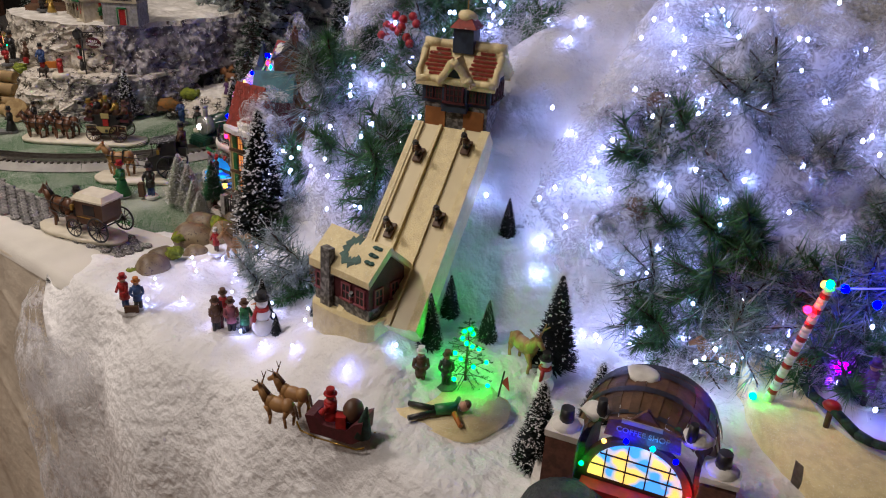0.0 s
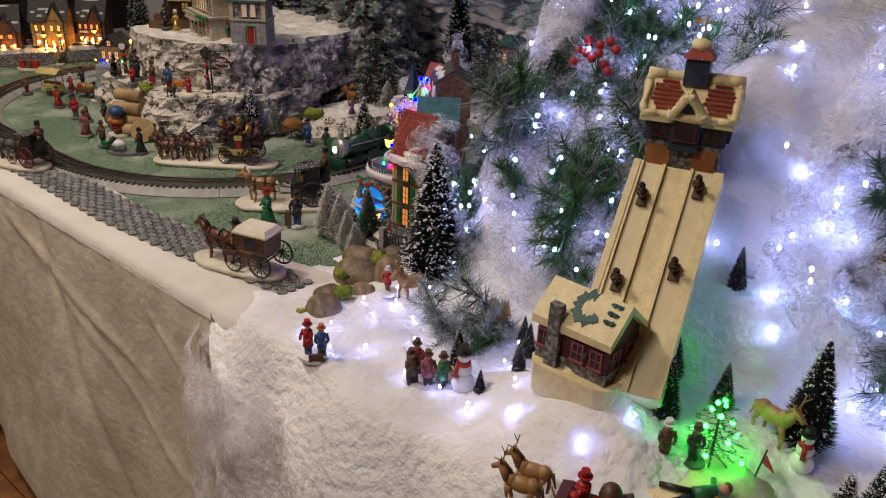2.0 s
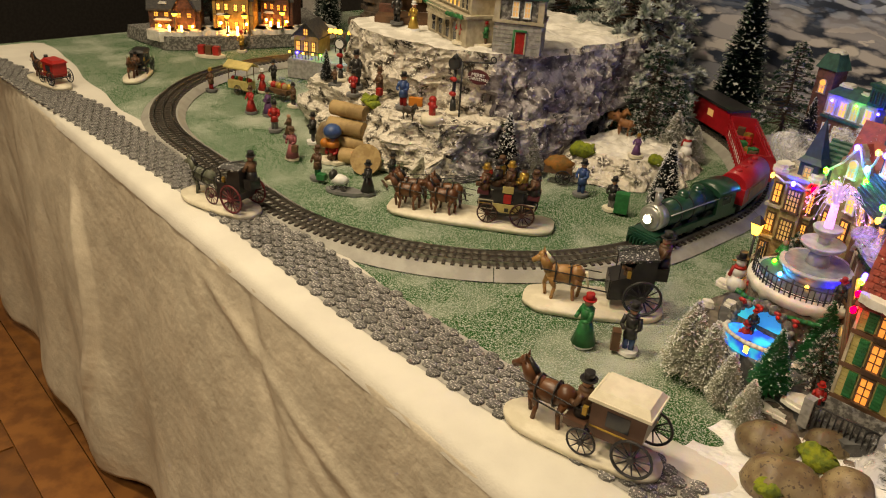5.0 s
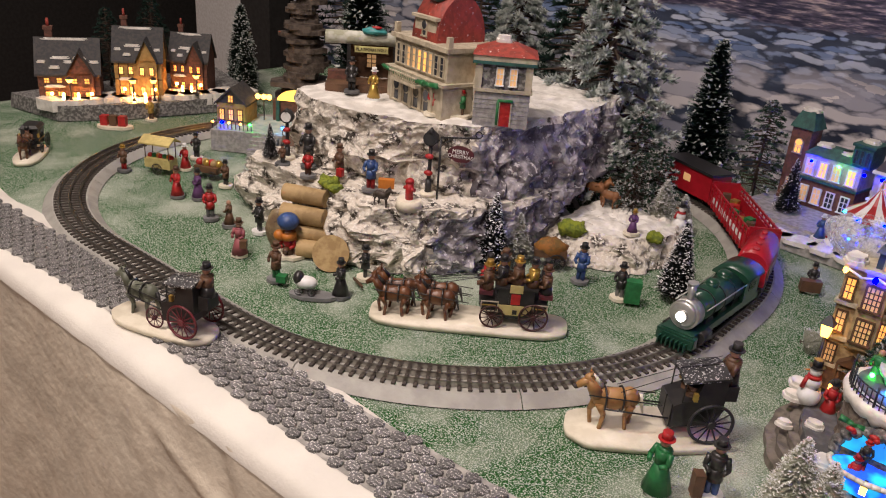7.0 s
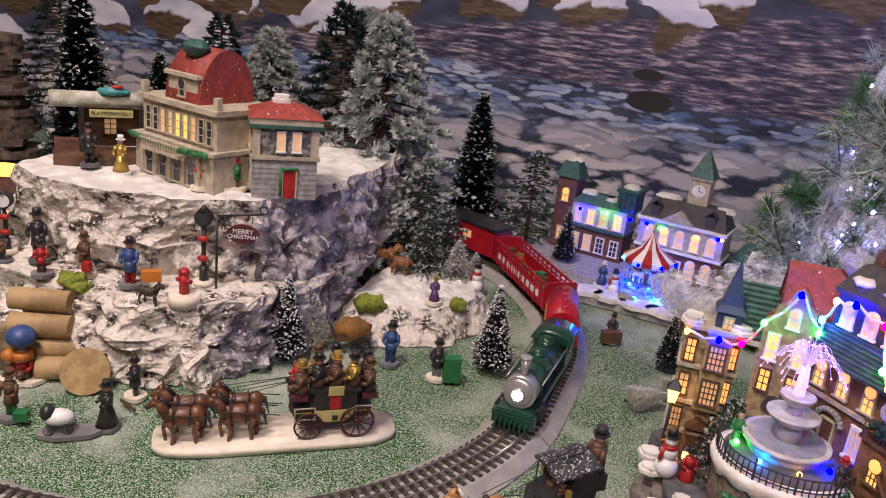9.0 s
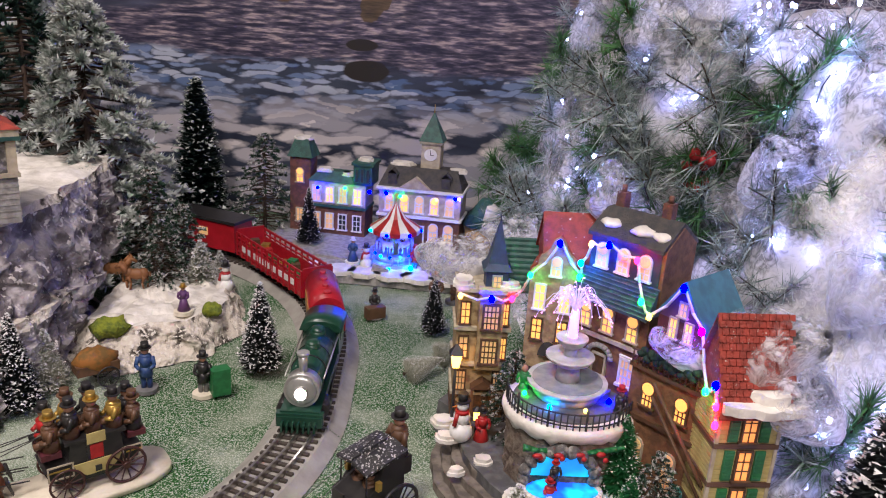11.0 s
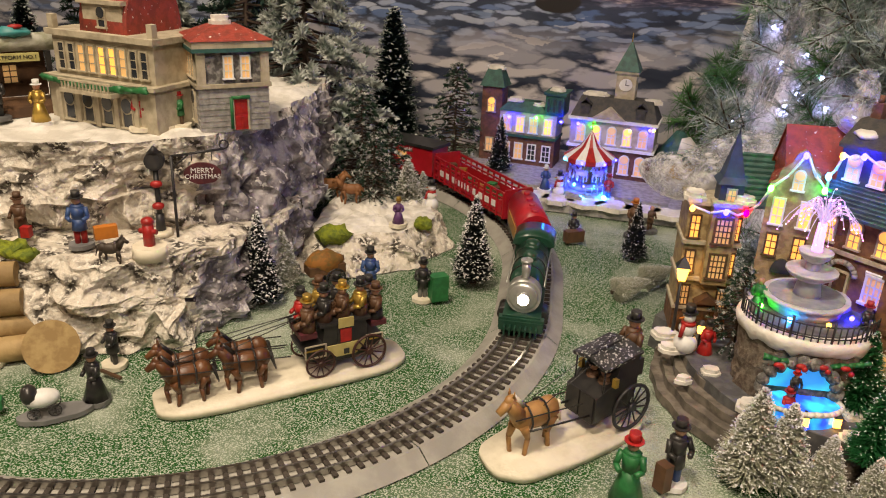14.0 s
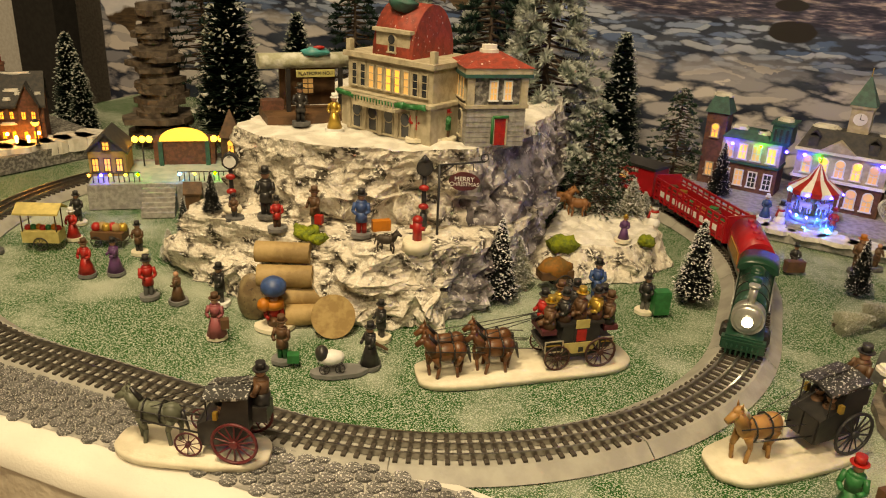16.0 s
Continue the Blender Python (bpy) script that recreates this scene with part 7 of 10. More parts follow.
# ---- the far left village with its candle-lit houses ----
def cottage(x, y, z, rz, w, d, h, wall, roof, glass, label, rh=0.04, storeys=2):
    t = thing("cottage", pose(x, y, z, 0, 0, rz), label, "house", "village cottages")
    block(t, "wall", 0, 0, 0, w, d, h, wall)
    part("gable_wall", gable_end(B(), 0, 0, h, w, d, rh), wall, t)
    part("roof", gable(B(), 0, 0, h, w, d, rh, 0.005, 0.005), roof, t)
    gx = w * 0.2
    bm = box(B(), gx, -d / 2 - 0.004, 0, w * 0.42, 0.012, h * 1.02)
    gable_end(bm, gx, -d / 2 + 0.004, h * 1.02, d * 0.4, w * 0.42, rh * 0.7, rz=90)
    part("front_bay", bm, wall, t)
    part("bay_roof", gable(B(), gx, -d / 2 + 0.004, h * 1.02, d * 0.5, w * 0.42, rh * 0.7, 0.003, 0.004, rz=90), roof, t)
    bm = B()
    for k in range(5):
        box(bm, -w / 2 + w * (k + 0.5) / 5, -d / 2 - 0.0006, 0, 0.0022, 0.0016, h)
    box(bm, 0, -d / 2 - 0.0006, h * 0.5, w, 0.0016, 0.0024)
    part("timber", bm, WOODB, t)
    F = wall_frame(0, -d / 2, 0, 0)
    G = wall_frame(gx, -d / 2 - 0.010, 0, 0)
    for s in range(storeys):
        zz = h * (0.12 + 0.5 * s)
        for u in (-w * 0.36, -w * 0.16):
            window(t, F, u, zz + h * 0.03, w * 0.10, h * 0.17, glass, WOODB, (1, 1))
        for u in (-w * 0.10, w * 0.10):
            window(t, G, u, zz + h * 0.03, w * 0.09, h * 0.18, glass, WOODB, (1, 1))
    chimney(t, -w * 0.3, d * 0.15, h + rh * 0.4, w * 0.12, rh * 0.9)
    snowcap(t, -w * 0.1, -d * 0.22, h + rh * 0.42, w * 0.25, d * 0.12, 0.006, 0, x * 9)
    snowcap(t, gx, -d * 0.45, h + rh * 0.45, w * 0.10, d * 0.12, 0.006, 0, x * 5)
    for k in range(5):
        q = k / 4
        snowcap(t, -w * 0.42 + w * 0.84 * q, -d * (0.30 + 0.12 * (k % 2)), h + rh * (0.30 - 0.16 * (k % 2)), w * 0.09, d * 0.10, 0.006, 0, x * 7 + k)
    snowcap(t, 0, 0, h + rh * 0.98, w * 0.40, d * 0.05, 0.005, 0, x * 3)
    snowcap(t, -w * 0.24, -d * 0.55, h * 0.50, w * 0.16, d * 0.07, 0.005, 0, x * 4)
    # two added bulbs before the wall, there to light the facade
    for u in (-w * 0.28, w * 0.36):
        part("facade_fill_bulb", ball(B(), (u, -d / 2 - 0.016, h * 0.30), 0.0036, u=8, v=6), CANDLE, t)
    for u in (-w * 0.08, w * 0.16):
        part("candle", ball(tube(B(), (u, -d / 2 - 0.034, 0), (u, -d / 2 - 0.034, 0.016), 0.0026, None, 8), (u, -d / 2 - 0.034, 0.020), 0.0034, (1, 1, 1.5), u=8, v=6), CANDLE, t, "small warm candle light")
    return t


bm = slab(B(), [(-2.98, 0.93), (-2.80, 0.96), (-2.74, 1.08), (-2.70, 1.22), (-2.66, 1.40), (-2.98, 1.5)], 0, 0.036)
rough(bm, 0.006, 30, 5)
tagged(part("stone_bank", bm, DARKSTONE), "low dark stone bank under the far cottages", "bank")
bm = B()
for k in range(12):
    a = k / 11
    slab(bm, oval(-2.84 + 0.15 * a, 0.975 + 0.40 * a, 0.040, 0.034, 16, 0.5, 0, k), 0.020, 0.046)
tagged(part("bank_snow", bm, SNOW), "lumpy white snow along the stone bank", "snow", kind="stuff")
cottage(-2.875, 1.03, 0.036, 58, 0.130, 0.09, 0.062, BRICK, DARKROOF, LITWIN, "dark timbered inn with glowing amber windows", 0.068)
cottage(-2.80, 1.165, 0.036, 52, 0.105, 0.09, 0.092, OCHRE, DARKROOF, glow("bright_amber_window", (1.0, 0.48, 0.10), 2.6), "tall ochre cottage brightly lit from inside", 0.065)
cottage(-2.79, 1.300, 0.036, 42, 0.090, 0.08, 0.080, BRICK, DARKROOF, glow("orange_window", (1.0, 0.30, 0.05), 2.4), "brown cottage with orange glowing upper windows", 0.055)
for x, y in ((-2.80, 0.99), (-2.725, 1.10), (-2.705, 1.14), (-2.70, 1.25)):
    street_lamp(x, y, 0.044, 0.055, "small street lamp glowing warm by the cottages")

# the lit garden restaurant and terrace
GR = thing("garden_terrace", pose(-2.355, 1.215, 0.0, 0, 0, 34), "terrace with railings, stone steps and a lit restaurant", "building", "village buildings")
part("terrace", box(B(), 0, 0.03, 0, 0.25, 0.16, 0.045), GREYSTONE, GR)
part("terrace_floor", box(B(), 0, 0.02, 0.045, 0.244, 0.13, 0.003), mat("pale_ice_floor", (0.55, 0.66, 0.62), 0.25, (0.4, 0.52, 0.5), 40), GR, "pale green icy floor")
for k in range(6):
    part("step", box(B(), -0.005, -0.056 - k * 0.008, 0, 0.055, 0.010, 0.040 - k * 0.0062), GREYSTONE, GR)
bm = B()
for k in range(30):
    x = -0.122 + k * 0.0084
    if not -0.034 < x < 0.024:
        tube(bm, (x, -0.046, 0.048), (x, -0.046, 0.066), 0.0009, 0.0009, 5)
for x0, x1 in ((-0.122, -0.036), (0.026, 0.122)):
    tube(bm, (x0, -0.046, 0.065), (x1, -0.046, 0.065), 0.0011, 0.0011, 5)
part("railing", bm, IRON, GR)
part("pavilion_wall", box(B(), 0.03, 0.085, 0.048, 0.11, 0.05, 0.045), BRICK, GR)
bm = tube(B(), (0.03, 0.056, 0.078), (0.03, 0.064, 0.078), 0.044, 0.044, 28)
for v in bm.verts:
    v.co.z = 0.094 + max(0.0, v.co.z - 0.078) * 0.55
part("arch_sign", bm, glow("lit_yellow_arch", (1.0, 0.62, 0.10), 1.3), GR, "glowing yellow arched sign")
for x in (-0.012, 0.072):
    part("column", box(B(), x, 0.056, 0.048, 0.008, 0.008, 0.046), GREENROOF, GR)
for x in (-0.055, -0.042, -0.03, 0.085, 0.098, 0.110):
    part("globe_lamp", ball(B(), (x, 0.05, 0.100), 0.0062, u=10, v=7), LITWARM, GR)
for x in (-0.0425, 0.0975):
    part("lamp_post", box(tube(B(), (x, 0.052, 0.048), (x, 0.052, 0.094), 0.0014, 0.0014, 6), x, 0.052, 0.092, 0.030, 0.002, 0.002), IRON, GR)
HB = part("side_house", box(B(), -0.095, 0.03, 0.048, 0.062, 0.075, 0.045), OCHRE, GR)
part("side_roof", gable(gable_end(B(), -0.095, 0.03, 0.093, 0.075, 0.062, 0.03, rz=90), -0.095, 0.03, 0.093, 0.075, 0.062, 0.03, 0.005, 0.004, rz=90), DARKROOF, GR)
for u in (-0.02, 0.0, 0.02):
    window(GR, wall_frame(-0.095, -0.0075, 0, 0), u, 0.058, 0.011, 0.022, LITWIN, WOODB, (1, 1))
window(GR, wall_frame(-0.095, -0.0075, 0, 0), 0, 0.096, 0.012, 0.014, LITWIN, WOODB, (1, 1))
for k, (x, m) in enumerate(((-0.12, LITWARM), (-0.10, LEDB), (-0.085, LITWARM), (-0.06, LITWARM), (-0.04, LEDG), (0.03, LEDC), (0.055, LITWARM), (0.09, LEDG))):
    part("fairy_bulb", ball(B(), (x, -0.048, 0.062), 0.0028, u=8, v=6), m, GR)
part("kiosk", gable(gable_end(box(B(), 0.052, -0.066, 0, 0.026, 0.022, 0.036), 0.052, -0.066, 0.036, 0.026, 0.022, 0.014), 0.052, -0.066, 0.036, 0.026, 0.022, 0.014, 0.003, 0.003), WOODB, GR)
part("bell_tower", hip(box(B(), 0.115, 0.06, 0.048, 0.034, 0.034, 0.055), 0.115, 0.06, 0.103, 0.042, 0.042, 0.05, 0.002, 0.002), WOODB, GR)
window(GR, wall_frame(0.115, 0.043, 0, 0), 0, 0.075, 0.012, 0.018, LITWIN, WOODB, (1, 1), True)

# stacked slate tower and dark firs behind
SS = thing("slate_stack", pose(-2.62, 1.52, 0), "tall stack of dark layered slate", "rock")
rnd = random.Random(12)
for k in range(26):
    z = 0.0 + k * 0.0118
    r = 0.075 * (1 - k / 46) * rnd.uniform(0.8, 1.15)
    part("slate", slab(B(), oval(rnd.uniform(-0.012, 0.012), rnd.uniform(-0.012, 0.012), r, r * rnd.uniform(0.7, 1), 12, 0.35, rnd.uniform(0, 180), k), z, z + 0.0118), SLATE, SS)
DK = flocked_tree(0.30, 0.10, 16, "dark green artificial fir behind the slate stack", NEEDLE, 120, 40, 0.1)
place(DK, -2.60, 1.66, 0.1, 1.15)
put(DK, -2.86, 1.12, 0.05, 0.62, 10, label="dark green artificial fir between the cottages")
put(DK, -2.87, 1.24, 0.05, 0.70, 50, label="dark green artificial fir between the cottages")
put(DK, -1.90, 1.66, 0.0, 1.5, 70, label="dark green artificial fir behind the station")
put(DK, -2.28, 1.80, 0.0, 1.3, 20, label="dark green artificial fir before the banner")


# ---- on the cotton mountain ----
UH = thing("slide_house", pose(-0.522, 0.858, 0.286, 0, 0, 18), "dark blue timber slide house with red snowy roof and weather vane", "building", "village buildings")
part("stone_base", box(B(), 0, 0, -0.06, 0.082, 0.056, 0.092), DARKSTONE, UH)
for x in (-0.026, 0.024):
    bm = box(B(), x, -0.0285, 0, 0.026, 0.003, 0.024)
    part("doorway", bm, mat("orange_wood_%d" % round(x * 1000 + 100), (0.42, 0.17, 0.05), 0.6), UH, "orange wooden doorway")
part("upper_wall", box(B(), 0, 0, 0.030, 0.088, 0.060, 0.030), NAVY, UH)
F = wall_frame(0, -0.030, 0, 0)
for u in (-0.034, -0.022, 0.022, 0.034):
    window(UH, F, u, 0.036, 0.008, 0.018, DARKWIN, MAROON, (1, 2))
window(UH, wall_frame(0, -0.037, 0, 0), 0, 0.036, 0.022, 0.022, DARKWIN, MAROON, (3, 2))
F = wall_frame(0.044, 0, 0, 90)
for u in (-0.018, 0.0, 0.018):
    window(UH, F, u, 0.036, 0.010, 0.018, DARKWIN, MAROON, (1, 2))
part("front_bay", gable_end(box(B(), 0, -0.030, 0.022, 0.032, 0.014, 0.038), 0, -0.030, 0.060, 0.014, 0.032, 0.018, rz=90), NAVY, UH)
part("roof", gable(gable_end(B(), 0, 0, 0.060, 0.088, 0.060, 0.034), 0, 0, 0.060, 0.088, 0.060, 0.034, 0.007, 0.005), GLITTER, UH, "cream snow-covered roof")
for px_, py_, ru, rv in ((-0.027, -0.019, 0.016, 0.012), (0.030, -0.019, 0.016, 0.012)):
    for k in range(7):
        w_ = ru * 2 * math.sqrt(max(0.05, 1 - ((k - 3) / 3.6) ** 2))
        y_ = py_ + (k - 3) * rv / 3.2
        part("tile_course", box(B(), px_ + 0.0015 * math.sin(k * 2.2), y_, 0.0655 + 0.034 * (0.030 + y_) / 0.030, w_, 0.0044, 0.0026), REDROOF, UH, "red tiles bare of snow")
part("bay_roof", gable(B(), 0, -0.024, 0.060, 0.030, 0.034, 0.022, 0.004, 0.006, rz=90), GLITTER, UH)
bm = B()


def drift(pts, r):
    """A run of settled snow through the given points."""
    for p, q in zip(pts, pts[1:]):
        p, q = Vector(p), Vector(q)
        for k in range(5):
            tube(bm, p.lerp(q, k / 5), p.lerp(q, (k + 1) / 5), r, r, 9, 0, k in (0, 4))


drift([(-0.052, 0, 0.097), (0.052, 0, 0.097)], 0.0062)
for sy in (-1, 1):
    drift([(-0.051, sy * 0.036, 0.0600), (0.051, sy * 0.036, 0.0600)], 0.0048)
    for sx in (-0.049, 0.049):
        drift([(sx, sy * 0.036, 0.0605), (sx, 0, 0.097)], 0.0046)
for sx in (-1, 1):
    drift([(0, -0.043, 0.086), (sx * 0.020, -0.043, 0.0605)], 0.0046)
rough(bm, 0.0034, 90, 3)
part("roof_snow", bm, GLITTER, UH, "thick glittering snow on the roof edges", True)
part("cupola", box(B(), 0, 0, 0.090, 0.026, 0.026, 0.030), NAVY, UH)
part("cupola_roof", hip(B(), 0, 0, 0.120, 0.034, 0.034, 0.016, 0.008, 0.008), REDROOF, UH)
part("cupola_snow", rough(ball(B(), (0, 0, 0.133), 0.012, (1, 1, 0.6)), 0.003, 120), GLITTER, UH)
bm = tube(B(), (0, 0, 0.136), (0, 0, 0.164), 0.001, 0.001, 6)
tube(bm, (-0.012, 0, 0.158), (0.010, 0, 0.158), 0.0008, 0.0008, 5)
box(bm, -0.008, 0, 0.156, 0.006, 0.001, 0.006)
part("weather_vane", bm, GOLD, UH)

# the toboggan slide
S_TOP, S_BOT = Vector((-0.512, 0.826, 0.287)), Vector((-0.462, 0.630, 0.112))
ax = (S_BOT - S_TOP)
side = Vector((-ax.y, ax.x, 0)).normalized()
upn = side.cross(ax).normalized()
if upn.z < 0:
    upn = -upn
SL = thing("toboggan_slide", Matrix.Identity(4), "cream glitter toboggan slide with two smooth chutes", "slide")


def strip(o0, o1, lo, hi, t0=0.0, t1=1.0):
    bm = B()
    vs = []
    for q in (t0, t1):
        c = S_TOP + ax * q
        vs.append([bm.verts.new(c + side * a + upn * h) for a, h in ((o0, lo), (o1, lo), (o1, hi), (o0, hi))])
    a, b = vs
    for i in range(4):
        bm.faces.new((a[i], a[(i + 1) % 4], b[(i + 1) % 4], b[i]))
    bm.faces.new(a[::-1])
    bm.faces.new(b)
    bmesh.ops.recalc_face_normals(bm, faces=bm.faces)
    return bm


part("ramp", strip(-0.046, 0.046, -0.04, 0.0), GLITTER, SL)
chute = mat("smooth_cream", (0.80, 0.70, 0.44), 0.3, (0.74, 0.64, 0.40), 30)
for c in (-0.028, 0.028):
    part("chute", strip(c - 0.011, c + 0.011, 0.0, 0.0012), chute, SL)
    for e in (-0.0125, 0.0125):
        part("kerb", strip(c + e - 0.0018, c + e + 0.0018, 0.0, 0.005), GLITTER, SL)
for e in (-0.046, 0.046):
    part("edge", strip(e - 0.004, e + 0.004, -0.02, 0.006), GLITTER, SL)
for q, c in ((0.10, 0.028), (0.18, -0.028), (0.48, 0.028), (0.58, -0.026), (0.95, -0.03)):
    p = S_TOP + ax * q + side * c + upn * 0.002
    bm = B()
    box(bm, 0, 0, 0, 0.010, 0.020, 0.004, 0, BR)
    doll(bm, 0, 0.002, 0.004, 0.030, BR, K_, SK, K_, False, True, 0, True)
    o = part("sledge_rider", bm, PAL)
    o.matrix_world = Matrix.Translation(p) @ pose(0, 0, 0, 35, 0, math.degrees(math.atan2(ax.x, -ax.y)))
    tagged(o, "tiny figurine riding a brown sledge on the slide", "figurine", "sledge riders")

# the lower slide house
LH = thing("snowy_cottage", pose(-0.506, 0.650, 0.112, 0, 0, -2), "maroon cottage under a thick snowy roof with green patches", "building", "village buildings")
part("base", slab(B(), oval(0.002, -0.002, 0.052, 0.040, 24, 0.2, 0, 2, 0.6), -0.03, 0.005), GLITTER, LH)
part("stone_foot", box(B(), 0, 0, 0.004, 0.086, 0.060, 0.014), DARKSTONE, LH)
part("wall", box(B(), 0, 0, 0.018, 0.084, 0.058, 0.036), MAROON, LH)
part("gable_wall", gable_end(B(), 0, 0, 0.054, 0.084, 0.058, 0.026), MAROON, LH)
part("roof", rough(gable(B(), 0, 0, 0.054, 0.084, 0.058, 0.026, 0.006, 0.008), 0.003, 60, 3), GLITTER, LH, "cream snow-covered roof")
bm = B()
ring = [(0.006 + (0.0155 + 0.004 * (k % 2)) * math.cos(-0.35 - 4.6 * k / 22), -0.014 + (0.0125 + 0.002 * (k % 3)) * math.sin(-0.35 - 4.6 * k / 22)) for k in range(23)]
ring += [(0.006 + (0.0075 + 0.0015 * (k % 2)) * math.cos(-0.35 - 4.6 * k / 22), -0.014 + (0.0055 + 0.0015 * (k % 3)) * math.sin(-0.35 - 4.6 * k / 22)) for k in range(22, -1, -1)]
slab(bm, ring, 0.0, 0.0016)
for v in bm.verts:
    v.co.z += 0.0612 + (0.029 + v.co.y) / 0.029 * 0.026
part("roof_tiles", rough(bm, 0.001, 200), GREENROOF, LH, "dark green tiles showing through the snow")
bm = B()
for x in (0.030, 0.036):
    for k in range(3):
        ball(bm, (x, -0.004 - k * 0.007, 0.0845 - k * 0.0063), 0.0048, (1, 1, 0.35), u=8, v=5)
part("roof_tiles", rough(bm, 0.001, 200), GREENROOF, LH, "dark green tiles showing through the snow")
part("chimney", rough(box(B(), -0.020, -0.032, 0.004, 0.014, 0.010, 0.074), 0.002, 120), DARKSTONE, LH)
F = wall_frame(0, -0.029, 0, 0)
for u in (-0.034, 0.008, 0.030):
    window(LH, F, u, 0.022, 0.013, 0.018, DARKWIN, PINK, (1, 1))
F = wall_frame(0.042, 0, 0, 90)
for u in (-0.014, 0.012):
    window(LH, F, u, 0.022, 0.012, 0.018, DARKWIN, PINK, (1, 1))

# the barrel coffee shop
STAVE = mat("barrel_stave", (0.15, 0.075, 0.035), 0.6, (0.08, 0.04, 0.018), 60, bump=0.001, vary=0.3)
CS = thing("barrel_coffee_shop", pose(-0.136, 0.628, 0.072, 0, 0, 14), "coffee shop built from a great brown barrel with lit arched window", "building", "village buildings")
n = 22
for k in range(n):
    a, b = math.pi * k / n, math.pi * (k + 1) / n
    bm, vs = B(), []
    for y, r in ((-0.040, 0.056), (-0.015, 0.062), (0.006, 0.064), (0.026, 0.062), (0.046, 0.056)):
        rr = r - (0.0009 if k % 2 else 0)
        vs.append([bm.verts.new((rr * math.cos(c), y, 0.046 + rr * 0.92 * math.sin(c))) for c in (a, b)])
    for p, q in zip(vs, vs[1:]):
        bm.faces.new((p[0], p[1], q[1], q[0]))
    bm.faces.new((vs[-1][0], vs[-1][1], bm.verts.new((0, 0.046, 0.046))))
    part("stave", bm, STAVE, CS)
for y, r in ((-0.036, 0.0575), (-0.008, 0.0635), (0.020, 0.0640), (0.036, 0.060)):
    bm = B()
    for k in range(24):
        a, b = math.pi * k / 24, math.pi * (k + 1) / 24
        v = [bm.verts.new((rr * math.cos(c), yy, 0.046 + rr * 0.92 * math.sin(c))) for c, rr, yy in ((a, r, y), (b, r, y), (b, r, y + 0.008), (a, r, y + 0.008))]
        bm.faces.new(v)
    part("hoop", bm, BLACK, CS)
part("side_wall", box(box(B(), -0.052, 0.003, -0.01, 0.010, 0.084, 0.066), 0.052, 0.003, -0.01, 0.010, 0.084, 0.066), BRICK, CS)
part("front_wall", box(B(), 0, -0.040, -0.01, 0.112, 0.006, 0.036), MAROON, CS)
def half_disc(r, z, y0, y1):
    """A half round standing on its flat side, between two depths."""
    h = slab(B(), [(r * math.cos(math.pi * k / 24), r * math.sin(math.pi * k / 24)) for k in range(25)], 0, y1 - y0)
    h.transform(pose(0, y1, z, 90, 0, 0))
    return h


bm = half_disc(0.050, 0.026, -0.043, -0.036)
part("arch_window_frame", bm, WOODB, CS)
stained = mat("stained_glass", (0.9, 0.55, 0.1), 0.3, (0.06, 0.30, 0.62), 55, 0.42, 0.58, emit=2.2, detail=1.0)
bm = half_disc(0.041, 0.030, -0.0445, -0.0435)
pn = part("arch_pane", bm, stained, CS, "coloured glass glowing yellow, blue and green")
bm = B()
for u in (-0.027, -0.009, 0.009, 0.027):
    box(bm, u, -0.0452, 0.030, 0.0012, 0.001, math.sqrt(0.041 ** 2 - u * u))
for z in (0.042, 0.055):
    box(bm, 0, -0.0452, z, 2 * math.sqrt(0.041 ** 2 - (z - 0.030) ** 2), 0.001, 0.0012)
part("glazing_grid", bm, BLACK, CS)
part("window_box", rough(box(B(), 0, -0.052, 0.020, 0.090, 0.014, 0.006), 0.001, 200), RED, CS, "red scalloped counter")
bm = slab(B(), [(-0.032, 0.0), (0.032, 0.0), (0.030, 0.016), (0.012, 0.020), (0.0, 0.034), (-0.012, 0.020), (-0.030, 0.016)], -0.004, 0.0)
bm.transform(pose(0, -0.046, 0.077, 90, 0, 0))
part("sign_board", bm, BRICK, CS, "brown sign board lettered COFFEE SHOP")
bm = box(B(), -0.002, -0.0465, 0.0935, 0.034, 0.0012, 0.0042)
part("name_bar", bm, CREAM, CS, "pale painted bar")
lettering("COFFEE SHOP", 0.0072, CREAM, CS, pose(0, -0.0468, 0.0865, 90, 0, 0))
for sx in (-1, 1):
    part("pier", rough(box(B(), sx * 0.066, -0.040, -0.01, 0.028, 0.028, 0.076 if sx < 0 else 0.070), 0.001, 200), BRICK, CS)
    part("pier_snow", rough(ball(box(B(), sx * 0.066, -0.040, 0.064, 0.030, 0.030, 0.006), (sx * 0.066, -0.040, 0.070), 0.014, (1, 1, 0.5)), 0.002, 150), SNOW, CS)
    part("chimney_pot", tube(B(), (sx * 0.066, -0.040, 0.072), (sx * 0.066, -0.040, 0.088), 0.007, 0.006, 10), BLACK, CS)
    part("ridge_pot", tube(B(), (sx * 0.038, -0.036, 0.084), (sx * 0.038, -0.036, 0.104), 0.005, 0.004, 8), BLACK, CS)
    part("ridge_snow", rough(ball(B(), (sx * 0.042, -0.030, 0.086), 0.012, (1.2, 1, 0.6)), 0.003, 150), SNOW, CS)
part("barrel_snow", rough(ball(B(), (-0.014, 0.020, 0.103), 0.016, (1, 0.9, 0.22)), 0.003, 100), SNOW, CS, "white snow along the barrel top", True)
bm = ball(B(), (-0.048, -0.068, -0.012), 0.046, (1, 0.8, 0.9), u=24, v=14)
